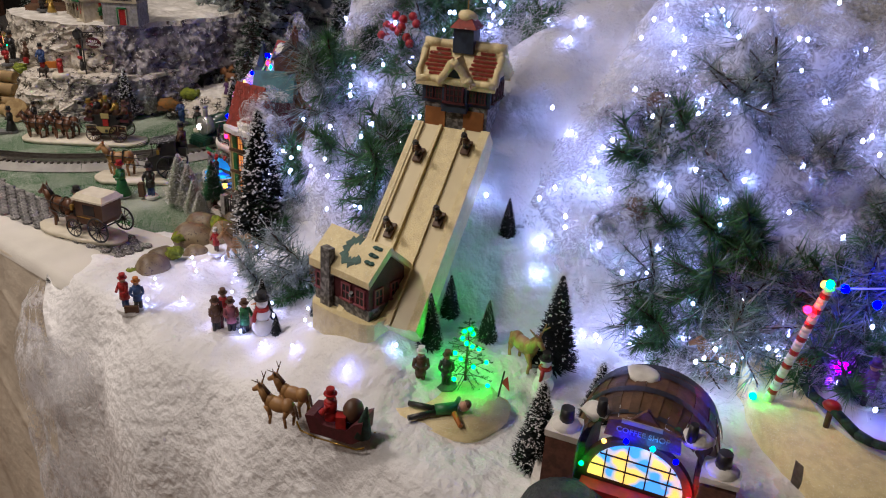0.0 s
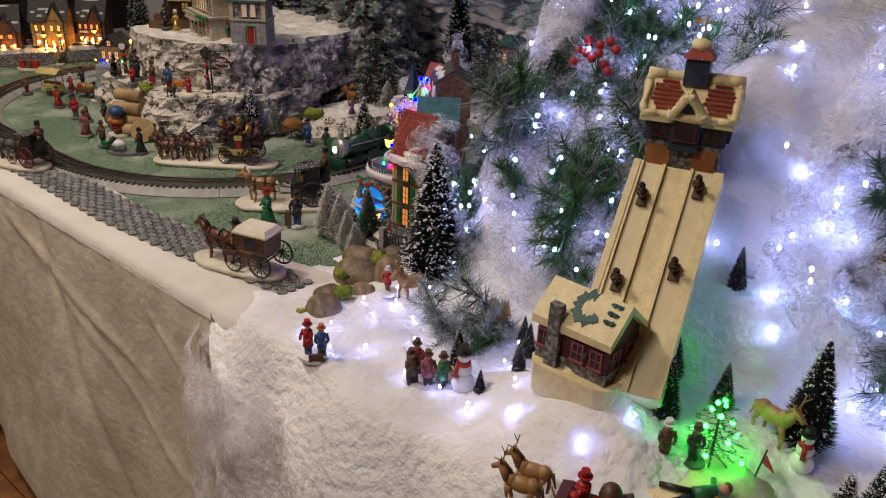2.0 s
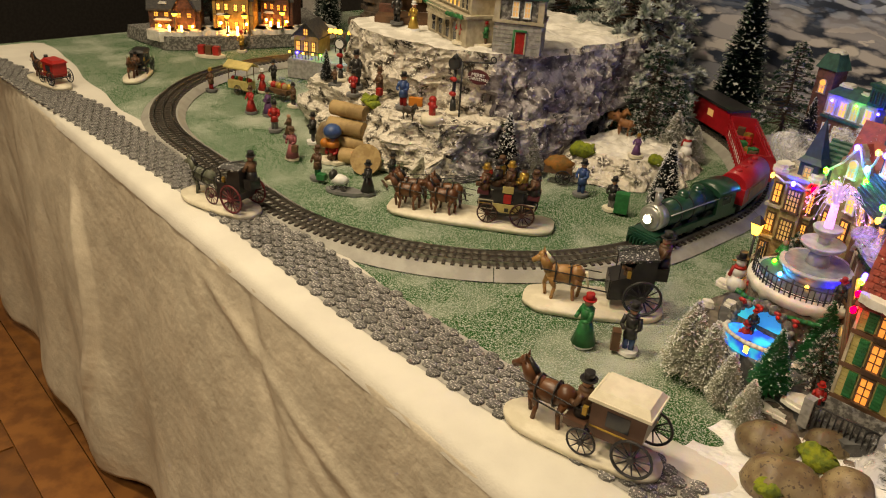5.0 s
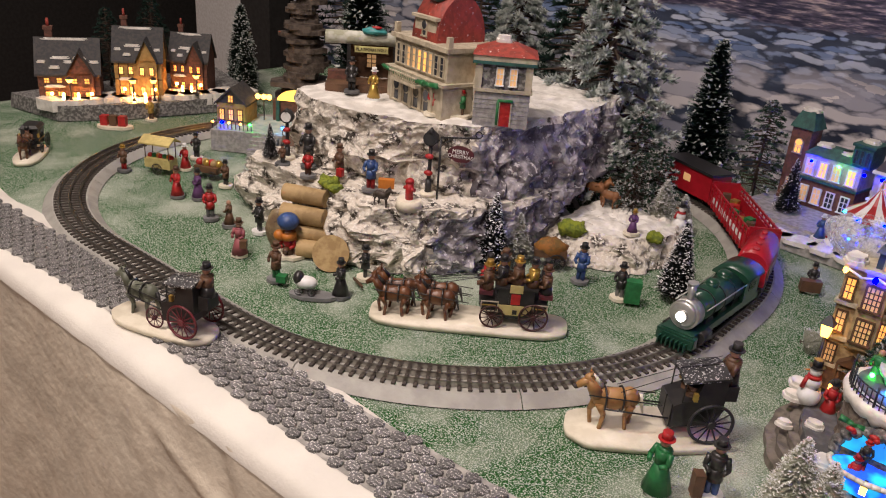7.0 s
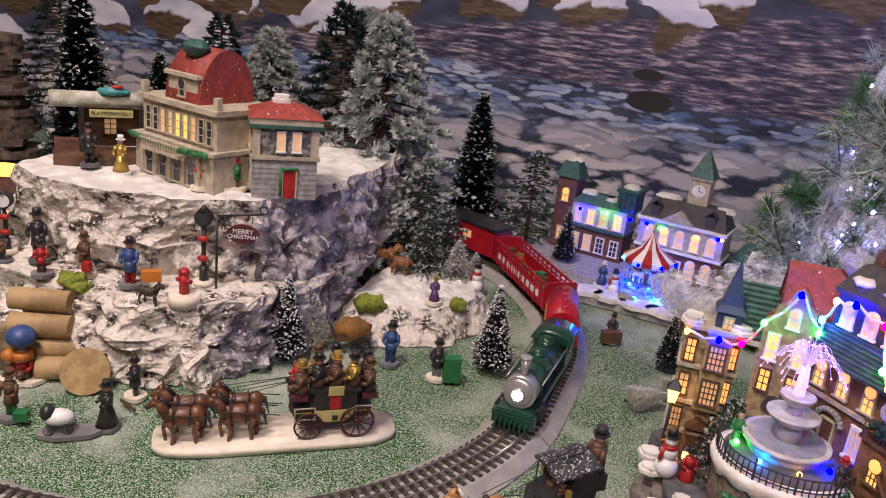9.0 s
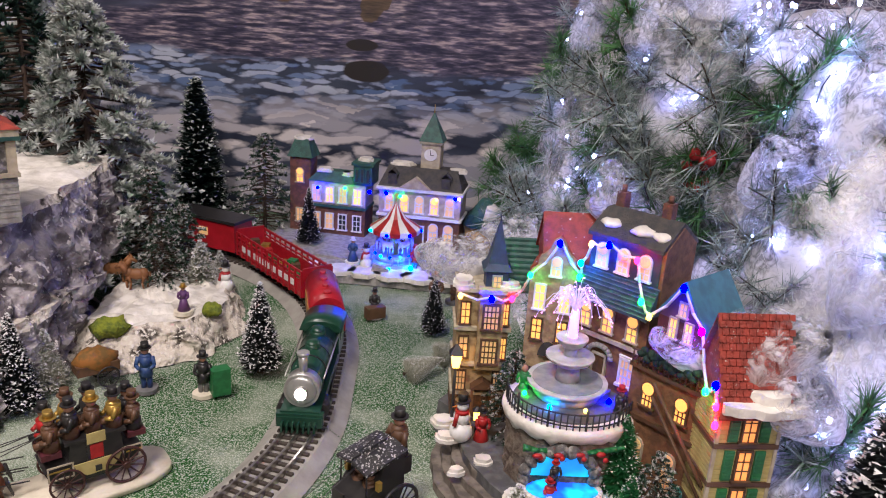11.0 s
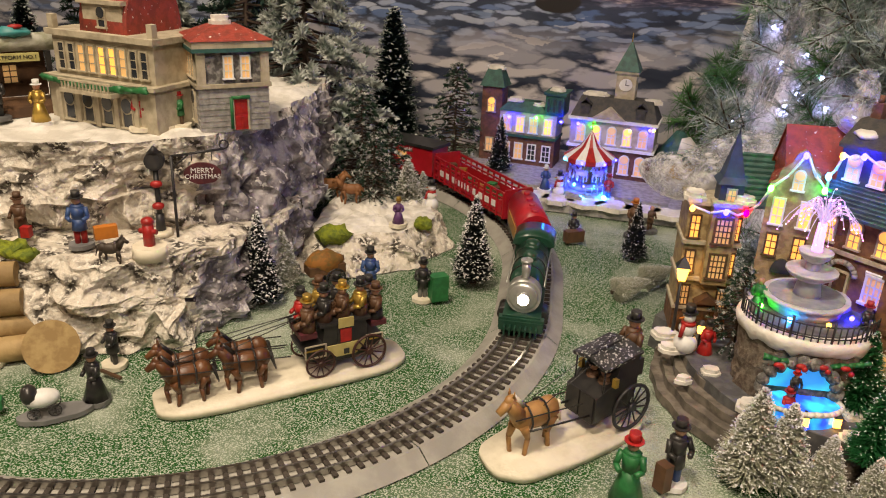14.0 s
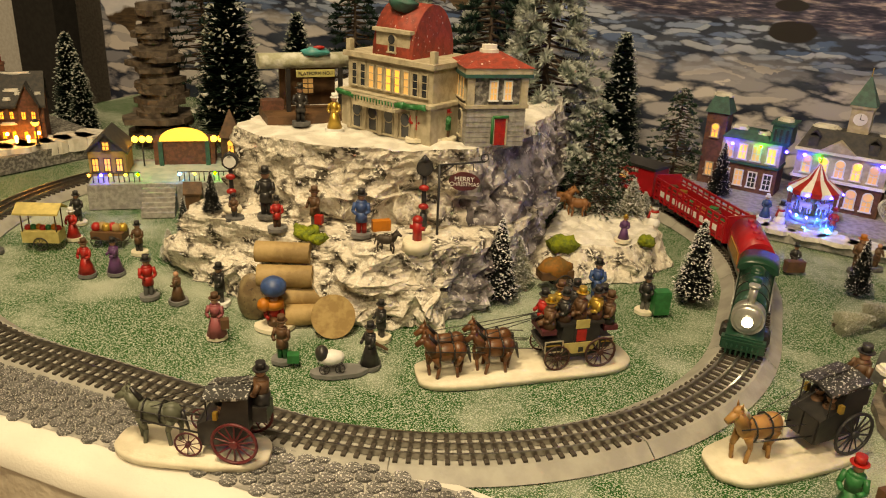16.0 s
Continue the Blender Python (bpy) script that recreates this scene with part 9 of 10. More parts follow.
G0 = [
    (-1.954, 0.828, 0, 0.058, PK, BR, BR, "pink-coated woman figurine holding a basket", 20, True, IV, (0.014, -0.010, 0.02, 0.010, 0.010, 0.012, BR)),
    (-2.006, 0.905, 0, 0.058, K_, K_, K_, "black-coated man figurine in a top hat", -20, False, W_, None),
    (-2.103, 0.878, 0, 0.060, R_, GY, K_, "red-jacketed man figurine in a top hat", 50, False, GY, None),
    (-2.060, 0.885, 0, 0.045, BR, PK, None, "brown kneeling figurine on a grey base", -60, True, GY, None),
    (-1.850, 0.815, 0, 0.058, BR, G_, BR, "brown-coated figurine with autumn basket", 10, False, GY, (0.016, -0.006, 0.006, 0.014, 0.012, 0.010, G_)),
    (-1.752, 0.850, 0, 0.056, K_, W_, K_, "nursemaid figurine in black and white", -30, True, GY, None),
    (-1.770, 0.915, 0, 0.052, K_, K_, K_, "black-coated figurine shovelling snow", -40, False, IV, (0.022, -0.012, 0.004, 0.03, 0.003, 0.003, BR)),
    (-2.229, 0.895, 0, 0.054, R_, R_, BR, "red-dressed woman figurine on a grey base", 15, True, GY, None),
    (-2.198, 0.918, 0, 0.054, PU, PK, K_, "purple-dressed woman figurine beside her friend", -25, True, GY, None),
    (-2.221, 0.992, 0, 0.050, BR, K_, K_, "small brown-coated figurine near the terrace", 15, False, IV, None),
    (-2.350, 0.990, 0, 0.050, R_, AU, W_, "red and yellow clown figurine", 15, True, IV, None),
    (-2.410, 0.895, 0, 0.050, BR, R_, AU, "brown figurine on a dark round stand", 25, False, DG, None),
    (-1.985, 0.990, 0.102, 0.070, K_, K_, K_, "tall black-coated gentleman figurine on the ledge", 20, False, DG, None),
    (-1.945, 0.955, 0.102, 0.045, R_, BR, K_, "small red and brown figurine on the ledge", 40, False, GY, None),
    (-1.905, 0.985, 0.102, 0.056, BR, GY, BR, "brown-coated figurine carrying red parcels", -15, False, IV, (0.014, -0.006, 0.012, 0.010, 0.008, 0.012, R_)),
    (-2.020, 0.965, 0.100, 0.035, BR, DG, K_, "small crouching brown figurine on the rock", 15, False, DG, None),
    (-1.835, 0.985, 0.104, 0.062, B_, R_, K_, "blue-coated figurine with a broom and dog", 20, False, GY, (0.026, 0.0, 0.010, 0.024, 0.010, 0.014, O_)),
    (-1.984, 1.082, PLAT_Z + 0.002, 0.056, K_, K_, K_, "black-coated station porter figurine", 30, False, DG, None),
    (-1.925, 1.075, PLAT_Z + 0.002, 0.050, AU, BR, W_, "yellow-coated woman figurine on the snowy plateau", 10, True, W_, None),
    (-1.806, 1.085, PLAT_Z + 0.002, 0.045, R_, BR, R_, "red-coated carol singer figurine", 20, False, IV, None),
    (-1.785, 1.100, PLAT_Z + 0.002, 0.042, AU, BR, BR, "golden-coated carol singer figurine", -10, False, IV, None),
    (-1.770, 1.112, PLAT_Z + 0.002, 0.040, G_, BR, R_, "green-coated carol singer figurine", -30, False, IV, None),
    (-1.548, 1.155, 0, 0.062, B_, B_, K_, "dark blue policeman figurine", 10, False, GY, None),
    (-1.478, 1.150, 0, 0.056, K_, GY, K_, "black-hatted organ grinder figurine", 10, False, IV, (0.020, -0.004, 0.004, 0.022, 0.016, 0.034, G_)),
    (-1.538, 1.285, 0.048, 0.040, PU, PU, AU, "small lilac-coated skater on the pond", 10, True, IV, None),
    (-1.242, 0.800, 0, 0.068, G_, G_, R_, "woman figurine in a long green dress", -20, True, W_, None),
    (-1.200, 0.832, 0, 0.066, K_, B_, K_, "dark-coated man figurine with a brown dog", 20, False, W_, (-0.014, -0.008, 0.004, 0.010, 0.012, 0.026, BR)),
    (-1.285, 1.412, 0, 0.045, K_, BR, K_, "dark figurine on a brown bench", 10, False, W_, (0.0, -0.01, 0.004, 0.03, 0.014, 0.018, BR)),
    (-1.190, 1.455, 0, 0.062, BR, BR, O_, "brown statue-like figurine on a rocky base", 10, False, DG, None),
    (-1.160, 1.485, 0, 0.045, TAN and BR, BR, None, "small kneeling brown figurine", 40, False, DG, None),
    (-1.150, 1.012, 0.030, 0.045, R_, R_, K_, "red-coated woman figurine near the lamp", 20, True, DG, None),
    (-1.096, 0.898, 0.030, 0.040, R_, W_, R_, "small red-suited figurine on the steps", 30, False, W_, None),
    (-1.028, 0.945, 0.1016, 0.040, K_, K_, R_, "dark figurine standing by the fountain", 30, False, DG, None),
    (-1.115, 0.985, 0.1016, 0.040, G_, G_, None, "green figurine standing by the fountain", -30, True, DG, None),
    (-0.990, 0.860, 0.030, 0.036, R_, B_, R_, "red and blue seated figurine on the yard", 30, False, DG, None),
    (-1.225, 1.585, 0.016, 0.045, R_, B_, R_, "red-capped figurine beside the carousel", 0, False, W_, None),
    (-1.335, 1.61, 0.016, 0.045, B_, B_, W_, "blue figurine beside the snowman", 0, True, W_, None),
    (-0.865, 0.720, 0.034, 0.040, R_, BR, W_, "small red-capped figurine behind the stones", 0, False, W_, None),
]
for x, y, z, h, coat, legs, hat, lab, rz, skirt, base, prop in G0:
    figure(x, y, z, h * 0.93, coat, legs, hat, lab, rz, skirt, base, with_prop(*prop) if prop else None)

# pram beside the nursemaid
PR = thing("toy_pram", pose(-1.785, 0.815, 0.0, 0, 0, 35), "black toy pram with white lining on a grey base", "pram")
part("base", slab(B(), oval(0.01, 0, 0.034, 0.014, 24, 0.1), 0, 0.005), GREY, PR)
part("pram_body", ball(B(), (0, 0, 0.022), 0.013, (1.3, 0.8, 0.7)), WHITEP, PR)
part("hood", ball(B(), (-0.010, 0, 0.028), 0.010, (0.8, 1, 1)), BLACK, PR)
for s in (-1, 1):
    spoked(PR, -0.008, s * 0.009, 0.006, IRON, 8, "wheel", 0.005)
    spoked(PR, 0.010, s * 0.009, 0.006, IRON, 8, "wheel", 0.005)

# hydrant, dog, cart and stalls
HY = thing("fire_hydrant", pose(-1.755, 0.985, 0.10), "red fire hydrant on a round white snow base", "hydrant")
part("base", tube(B(), (0, 0, 0), (0, 0, 0.014), 0.020, 0.018, 20), IVORY, HY)
part("body", ball(tube(B(), (0, 0, 0.014), (0, 0, 0.040), 0.006, 0.006, 12), (0, 0, 0.041), 0.007, (1, 1, 0.8)), RED, HY)
part("nozzle", tube(B(), (-0.010, 0, 0.030), (0.010, 0, 0.030), 0.003, 0.003, 8), RED, HY)
beast(-1.787, 0.960, 0.10, 0.5, 190, mat("dark_dog", (0.05, 0.035, 0.025), 0.6), "dark brown dog figurine by the hydrant", name="dog_figurine")
FC = thing("flower_cart", pose(-2.362, 0.945, 0, 0, 0, 25), "yellow market cart with a striped awning", "cart")
part("box", box(B(), 0, 0, 0.012, 0.055, 0.026, 0.018), YELLOWBOARD, FC)
part("awning", gable(B(), 0, 0, 0.060, 0.062, 0.036, 0.010, 0.002, 0.003), mat("cream_awning", (0.62, 0.50, 0.18), 0.7), FC)
for x in (-0.025, 0.025):
    for s in (-1, 1):
        part("post", tube(B(), (x, s * 0.012, 0.03), (x, s * 0.012, 0.062), 0.001, 0.001, 5), BROWN, FC)
for s in (-1, 1):
    spoked(FC, 0.0, s * 0.015, 0.011, IRON, 8, "wheel")
for k in range(7):
    part("goods", ball(B(), (-0.022 + k * 0.0075, 0.002 * (k % 3), 0.032), 0.0055, u=8, v=6), (RED, GREEN, ORANGE)[k % 3], FC)
HW = thing("hay_wagon_group", pose(-2.285, 1.000, 0, 0, 0, 20), "small hay wagon loaded with red and yellow goods", "cart")
part("wagon_bed", box(B(), 0, 0, 0.012, 0.05, 0.026, 0.012), WOODB, HW)
for k in range(6):
    part("goods", ball(B(), (-0.020 + k * 0.008, 0.004 * (k % 2), 0.028), 0.008, u=8, v=6), (RED, LOG, GOLD)[k % 3], HW)
for s in (-1, 1):
    for x in (-0.016, 0.016):
        spoked(HW, x, s * 0.015, 0.009, IRON, 8, "wheel")
AP = thing("apple_stall", pose(-2.69, 1.03, 0, 0, 0, 40), "small market stall with red goods on a snow base", "stall")
part("base", slab(B(), oval(0, 0, 0.04, 0.022, 20, 0.1), 0, 0.006), IVORY, AP)
for k in range(3):
    part("crate", box(B(), -0.022 + k * 0.02, 0, 0.006, 0.016, 0.016, 0.022), (RED, BROWN, RED)[k], AP)
figure(-2.70, 1.125, 0, 0.05, AU, BR, R_, "yellow figurine on a white snow base", 30, base=IV)
figure(-2.395, 1.045, 0, 0.05, K_, K_, K_, "dark couple figurine beside the track", 30, base=IV)
OC = thing("autumn_cart", pose(-1.612, 1.165, 0, 0, 0, 38), "wooden cart heaped with orange autumn leaves", "cart")
part("cart_bed", box(B(), 0, 0, 0.020, 0.050, 0.024, 0.012), WOODB, OC)
part("leaf_load", rough(ball(B(), (0, 0, 0.034), 0.02, (1.3, 0.8, 0.8), u=14, v=9), 0.006, 120), mat("autumn_leaves", (0.30, 0.12, 0.02), 0.8, (0.16, 0.09, 0.02), 120), OC)
for s in (-1, 1):
    spoked(OC, 0.01, s * 0.014, 0.014, IRON, 8, "wheel")
# potted firs near the terrace, and the dark hall clock tree
put(T_DARK, -2.065, 0.975, 0.098, 0.62, 30, label="small potted green tree by the steps")
put(T_DARK, -2.215, 1.090, 0.0, 0.62, 80, label="small dark tree by the terrace steps")
put(T_DARK, -1.425, 1.70, 0.016, 1.1, 20, label="dark blue-lit tree beside the town row")
put(T_DARK, -1.195, 1.36, 0.0, 0.9, 60, label="slim dark tree beside the tan house")
# low flocked hedge twigs
for x, y in ((-1.195, 1.255), (-1.235, 1.205)):
    put(T_PALE, x, y, 0.012, 0.6, 30, 0, 80, "frosted grey-green twig lying on the grass")

# ---- pine sprigs, cotton wisps and fairy lights on the mountain ----
def sprig(seed, needle, n=150, length=0.11, nl=0.034, wide=0.0010):
    rnd = random.Random(seed)
    t = thing("pine_sprig", Matrix.Identity(4), "green artificial pine sprig stuck into the cotton", "pine sprig", "pine sprigs")
    pts = [Vector((0, 0, 0))]
    d = Vector((0.15, 0, 1)).normalized()
    for k in range(6):
        d = (d + Vector((rnd.uniform(-0.2, 0.25), rnd.uniform(-0.2, 0.2), -0.05))).normalized()
        pts.append(pts[-1] + d * length / 6)
    bm = B()
    for a, b in zip(pts, pts[1:]):
        tube(bm, a, b, 0.0018, 0.0014, 5, 0, False)
    twigs = [(pts[i], pts[i + 1]) for i in range(6)]
    for k in range(5):
        i = rnd.randint(1, 4)
        e = pts[i] + Vector((rnd.uniform(-1, 1), rnd.uniform(-1, 1), rnd.uniform(0.2, 0.8))).normalized() * length * 0.45
        tube(bm, pts[i], e, 0.0012, 0.0008, 4, 0, False)
        twigs.append((pts[i], e))
    part("stem", bm, STEM, t)
    bm = B()
    for k in range(n):
        a, b = twigs[rnd.randrange(len(twigs))]
        c = a.lerp(b, rnd.random())
        ax_ = (b - a).normalized()
        v = (ax_ * rnd.uniform(0.3, 0.9) + Vector((rnd.gauss(0, 0.6), rnd.gauss(0, 0.6), rnd.gauss(0, 0.6)))).normalized() * nl * rnd.uniform(0.6, 1.1)
        s = v.cross(Vector((rnd.random(), rnd.random(), 0.3))).normalized() * wide
        bm.faces.new([bm.verts.new(p) for p in (c - s, c + v, c + s)])
    part("needles", bm, needle, t)
    return t


SPR = [sprig(40, PINE, 760), sprig(41, PINEGREY, 560), sprig(42, PINE, 700, 0.09, 0.028), sprig(43, PINEGREY, 520, 0.13, 0.04, 0.0008)]
SPR[1]["label"] = SPR[3]["label"] = "frosted grey-green pine sprig stuck into the cotton"
rnd = random.Random(77)
spots = []
for cx, cy, rx, ry, n in ((-0.68, 0.90, 0.12, 0.12, 30), (-0.69, 1.05, 0.10, 0.14, 24), (-0.86, 0.86, 0.03, 0.05, 5), (-0.19, 0.97, 0.12, 0.10, 26), (-0.08, 1.02, 0.10, 0.14, 20), (-0.90, 1.24, 0.10, 0.12, 26), (-0.90, 1.50, 0.08, 0.22, 22), (-0.80, 1.10, 0.14, 0.10, 18), (-0.02, 0.98, 0.06, 0.12, 18), (-0.97, 1.45, 0.07, 0.30, 26)):
    for k in range(n):
        spots.append((cx + rnd.gauss(0, rx * 0.5), cy + rnd.gauss(0, ry * 0.5)))
used = set()
for k, (x, y) in enumerate(spots):
    if 1.0 > y and x < -0.90 or (x > -0.44 and y < 0.88) or (-0.60 < x < -0.42 and y < 1.0):
        continue
    kind = SPR[rnd.choice((0, 1, 2, 3, 2))] if x > -0.86 else SPR[rnd.choice((1, 3, 1, 0))]
    m = (x, y, hill(x, y) - 0.008)
    tilt = rnd.uniform(10, 60)
    if kind not in used:
        used.add(kind)
        kind.matrix_world = pose(*m, tilt, 0, rnd.uniform(-60, 60))
    else:
        copy_thing(kind, pose(*m, tilt, 0, rnd.uniform(-70, 70)) @ Matrix.Scale(rnd.uniform(0.8, 1.25), 4))
for k in range(30):
    x, y = rnd.uniform(-1.04, -0.94), rnd.uniform(1.16, 1.92)
    copy_thing(SPR[rnd.choice((1, 3, 0, 2))], pose(x, y, max(0.0, hill(x, y) - 0.01), rnd.uniform(5, 45), 0, rnd.uniform(-130, 40)) @ Matrix.Scale(rnd.uniform(0.8, 1.3), 4))
for x, y, rz in ((-0.735, 0.715, 0), (-0.720, 0.700, 120), (-0.745, 0.700, 240), (-0.725, 0.73, 60)):
    copy_thing(SPR[1], pose(x, y, hill(x, y), 48, 0, rz) @ Matrix.Scale(0.75, 4))

# soft cotton tufts with loose fibres
rnd = random.Random(91)
tufts = []
for k in range(330):
    x = rnd.uniform(-1.0, 0.25)
    y = rnd.uniform(0.80, 1.55)
    if x < -0.87 and y < 1.12:
        continue
    if -0.60 < x < -0.44 and y < 0.93:
        continue
    tufts.append((x, y, hill(x, y) + rnd.uniform(0.0, 0.06) * (y > 0.85), rnd.uniform(0.02, 0.06)))
bm = B()
for x, y, z, r in tufts:
    for k in range(90):
        a, b, c = rnd.gauss(0, 1), rnd.gauss(0, 1), rnd.gauss(0, 0.6)
        p = Vector((x + a * r * 0.5, y + b * r * 0.5, z + c * r * 0.5))
        d = Vector((rnd.gauss(0, 1), rnd.gauss(0, 1), rnd.gauss(0, 0.7))).normalized() * r * rnd.uniform(0.4, 0.9)
        e = d.cross(Vector((rnd.random(), rnd.random(), rnd.random()))).normalized()
        m = p + d * 0.5 + e * r * 0.12
        w = e * 0.00022
        vs = [bm.verts.new(q) for q in (p - w, p + w, m + w, m - w)]
        bm.faces.new(vs)
        v2 = [bm.verts.new(q) for q in (p + d - w * 0.5, p + d + w * 0.5)]
        bm.faces.new((vs[3], vs[2], v2[1], v2[0]))
tagged(part("cotton_fibres", bm, COTTON), "loose white cotton fibres over the branches", "cotton", kind="stuff")

rnd = random.Random(55)


def veil(x0, x1, y0, y1, lift, lump, seed):
    """A teased-out layer of cotton lying over the branches."""
    bm = B()
    n = 70
    g = []
    for i in range(n + 1):
        r = []
        for j in range(n + 1):
            x, y = x0 + (x1 - x0) * i / n, y0 + (y1 - y0) * j / n
            e = min(i, j, n - i, n - j) / n
            q = noise.noise((x * 11, y * 11, seed)) + 0.5 * noise.noise((x * 27, y * 27, seed + 3))
            z = hill(x, y) + (lift + lump * q) * sstep(0.0, 0.16, e) - 0.012 * (1 - sstep(0.0, 0.12, e))
            r.append(bm.verts.new((x + 0.012 * noise.noise((x * 20, y * 20, seed + 5)), y + 0.012 * noise.noise((x * 20, y * 20, seed + 7)), z)))
        g.append(r)
    for a, b in zip(g, g[1:]):
        for k in range(n):
            bm.faces.new((a[k], b[k], b[k + 1], a[k + 1])).smooth = True
    tagged(part("cotton_veil", bm, WISPY), "teased wisps of white cotton over the branches", "cotton", kind="stuff")


WISPY = bpy.data.materials.new("wispy_cotton")
WISPY.use_nodes = True
nt = WISPY.node_tree
N, L = nt.nodes, nt.links
co = N.new("ShaderNodeTexCoord")
dif, trl, clear = N.new("ShaderNodeBsdfDiffuse"), N.new("ShaderNodeBsdfTranslucent"), N.new("ShaderNodeBsdfTransparent")
dif.inputs["Color"].default_value = trl.inputs["Color"].default_value = (0.88, 0.88, 0.90, 1)
half, cut = N.new("ShaderNodeMixShader"), N.new("ShaderNodeMixShader")
half.inputs[0].default_value = 0.5
L.new(dif.outputs[0], half.inputs[1])
L.new(trl.outputs[0], half.inputs[2])
big_, fine_ = N.new("ShaderNodeTexNoise"), N.new("ShaderNodeTexNoise")
for nz, sc, de, di in ((big_, 13.0, 3.0, 0.6), (fine_, 70.0, 9.0, 2.5)):
    nz.inputs["Scale"].default_value, nz.inputs["Detail"].default_value, nz.inputs["Distortion"].default_value = sc, de, di
    L.new(co.outputs["Object"], nz.inputs["Vector"])
add_, ramp_w = N.new("ShaderNodeMath"), N.new("ShaderNodeMapRange")
add_.operation = "MULTIPLY_ADD"
L.new(fine_.outputs["Fac"], add_.inputs[0])
add_.inputs[1].default_value = 0.55
L.new(big_.outputs["Fac"], add_.inputs[2])
ramp_w.interpolation_type = "SMOOTHSTEP"
for key, val in (("From Min", 0.68), ("From Max", 0.98), ("To Min", 0.0), ("To Max", 0.92)):
    ramp_w.inputs[key].default_value = val
L.new(add_.outputs[0], ramp_w.inputs["Value"])
L.new(ramp_w.outputs["Result"], cut.inputs[0])
L.new(clear.outputs[0], cut.inputs[1])
L.new(half.outputs[0], cut.inputs[2])
L.new(cut.outputs[0], N["Material Output"].inputs["Surface"])
for k, (lift, lump) in enumerate(((0.030, 0.030), (0.060, 0.045), (0.085, 0.05))):
    if k != 3:
        veil(-0.95, -0.56, 0.79, 1.34, lift, lump, 3.0 + k * 9)
        veil(-0.44, 0.16, 0.84, 1.40, lift, lump, 5.0 + k * 9)
    veil(-1.07, -0.78, 1.10, 1.90, lift * 1.25, lump, 7.0 + k * 9)
veil(-1.02, -0.80, 1.16, 1.62, 0.145, 0.05, 61.0)
for k in range(3):
    bm = B()
    g = []
    for i in range(61):
        r = []
        for j in range(61):
            x, z = -1.10 + 0.27 * i / 60, -0.02 - 0.65 * j / 60
            q = noise.noise((x * 10, z * 10, 40 + k)) + 0.5 * noise.noise((x * 25, z * 25, 50 + k))
            r.append(bm.verts.new((x, 0.535 + 0.05 * (1 - sstep(-1.12, -1.02, x + 0.06 * q)) - 0.008 * k - 0.05 * sstep(-1.10, -0.95, x) - 0.012 * q - 0.012 * k * sstep(0.0, 0.1, j / 60), z)))
        g.append(r)
    for a, b in zip(g, g[1:]):
        for j in range(60):
            bm.faces.new((a[j], b[j], b[j + 1], a[j + 1])).smooth = True
    tagged(part("cotton_veil", bm, WISPY), "loose cotton wisps hanging over the table corner", "cotton", kind="stuff")
# dark thicket of twigs and needles under the sprigs
rnd = random.Random(63)
bm = B()
for x0, x1, y0, y1, n in ((-0.87, -0.59, 0.83, 1.24, 24000), (-0.37, 0.06, 0.86, 1.22, 24000)):
    for k in range(n):
        x, y = rnd.uniform(x0, x1), rnd.uniform(y0, y1)
        e = min(x - x0, x1 - x, y - y0, y1 - y)
        if noise.noise((x * 9, y * 9, 21)) + 0.5 * noise.noise((x * 22, y * 22, 4)) + min(0.0, e * 8 - 0.5) < 0.02:
            continue
        p = Vector((x, y, hill(x, y) + rnd.uniform(-0.002, 0.026)))
        d = Vector((rnd.gauss(0, 1), rnd.gauss(0, 1), rnd.uniform(-0.2, 1.2))).normalized() * rnd.uniform(0.014, 0.030)
        w = d.cross(Vector((rnd.random(), rnd.random(), rnd.random()))).normalized() * 0.0011
        bm.faces.new([bm.verts.new(q) for q in (p - w, p + w, p + d)])
tagged(part("branch_thicket", bm, mat("deep_green_needles", (0.016, 0.050, 0.028), 0.8, (0.030, 0.075, 0.035), 30)), "dark green pine twigs massed over the cotton", "pine branches", kind="stuff")
# round puffs of cotton caught on the branches


def puff(x, y, z, r, shape):
    """A loose ball of cotton: three thin shells, one inside the other."""
    bm = B()
    for k in (1.0, 0.82, 0.62):
        shell = ball(B(), (0, 0, 0), r * k, shape, u=26, v=18)
        rough(shell, r * 0.55, 0.9 / r, x * 31 + k)
        me = bpy.data.meshes.new("shell")
        shell.to_mesh(me)
        shell.free()
        bm.from_mesh(me)
        bpy.data.meshes.remove(me)
    o = part("cotton_puff", bm, WISPY, smooth=True)
    o.matrix_world = pose(x, y, z)
    tagged(o, "soft loose puff of white cotton", "cotton", "cotton puffs", kind="stuff")


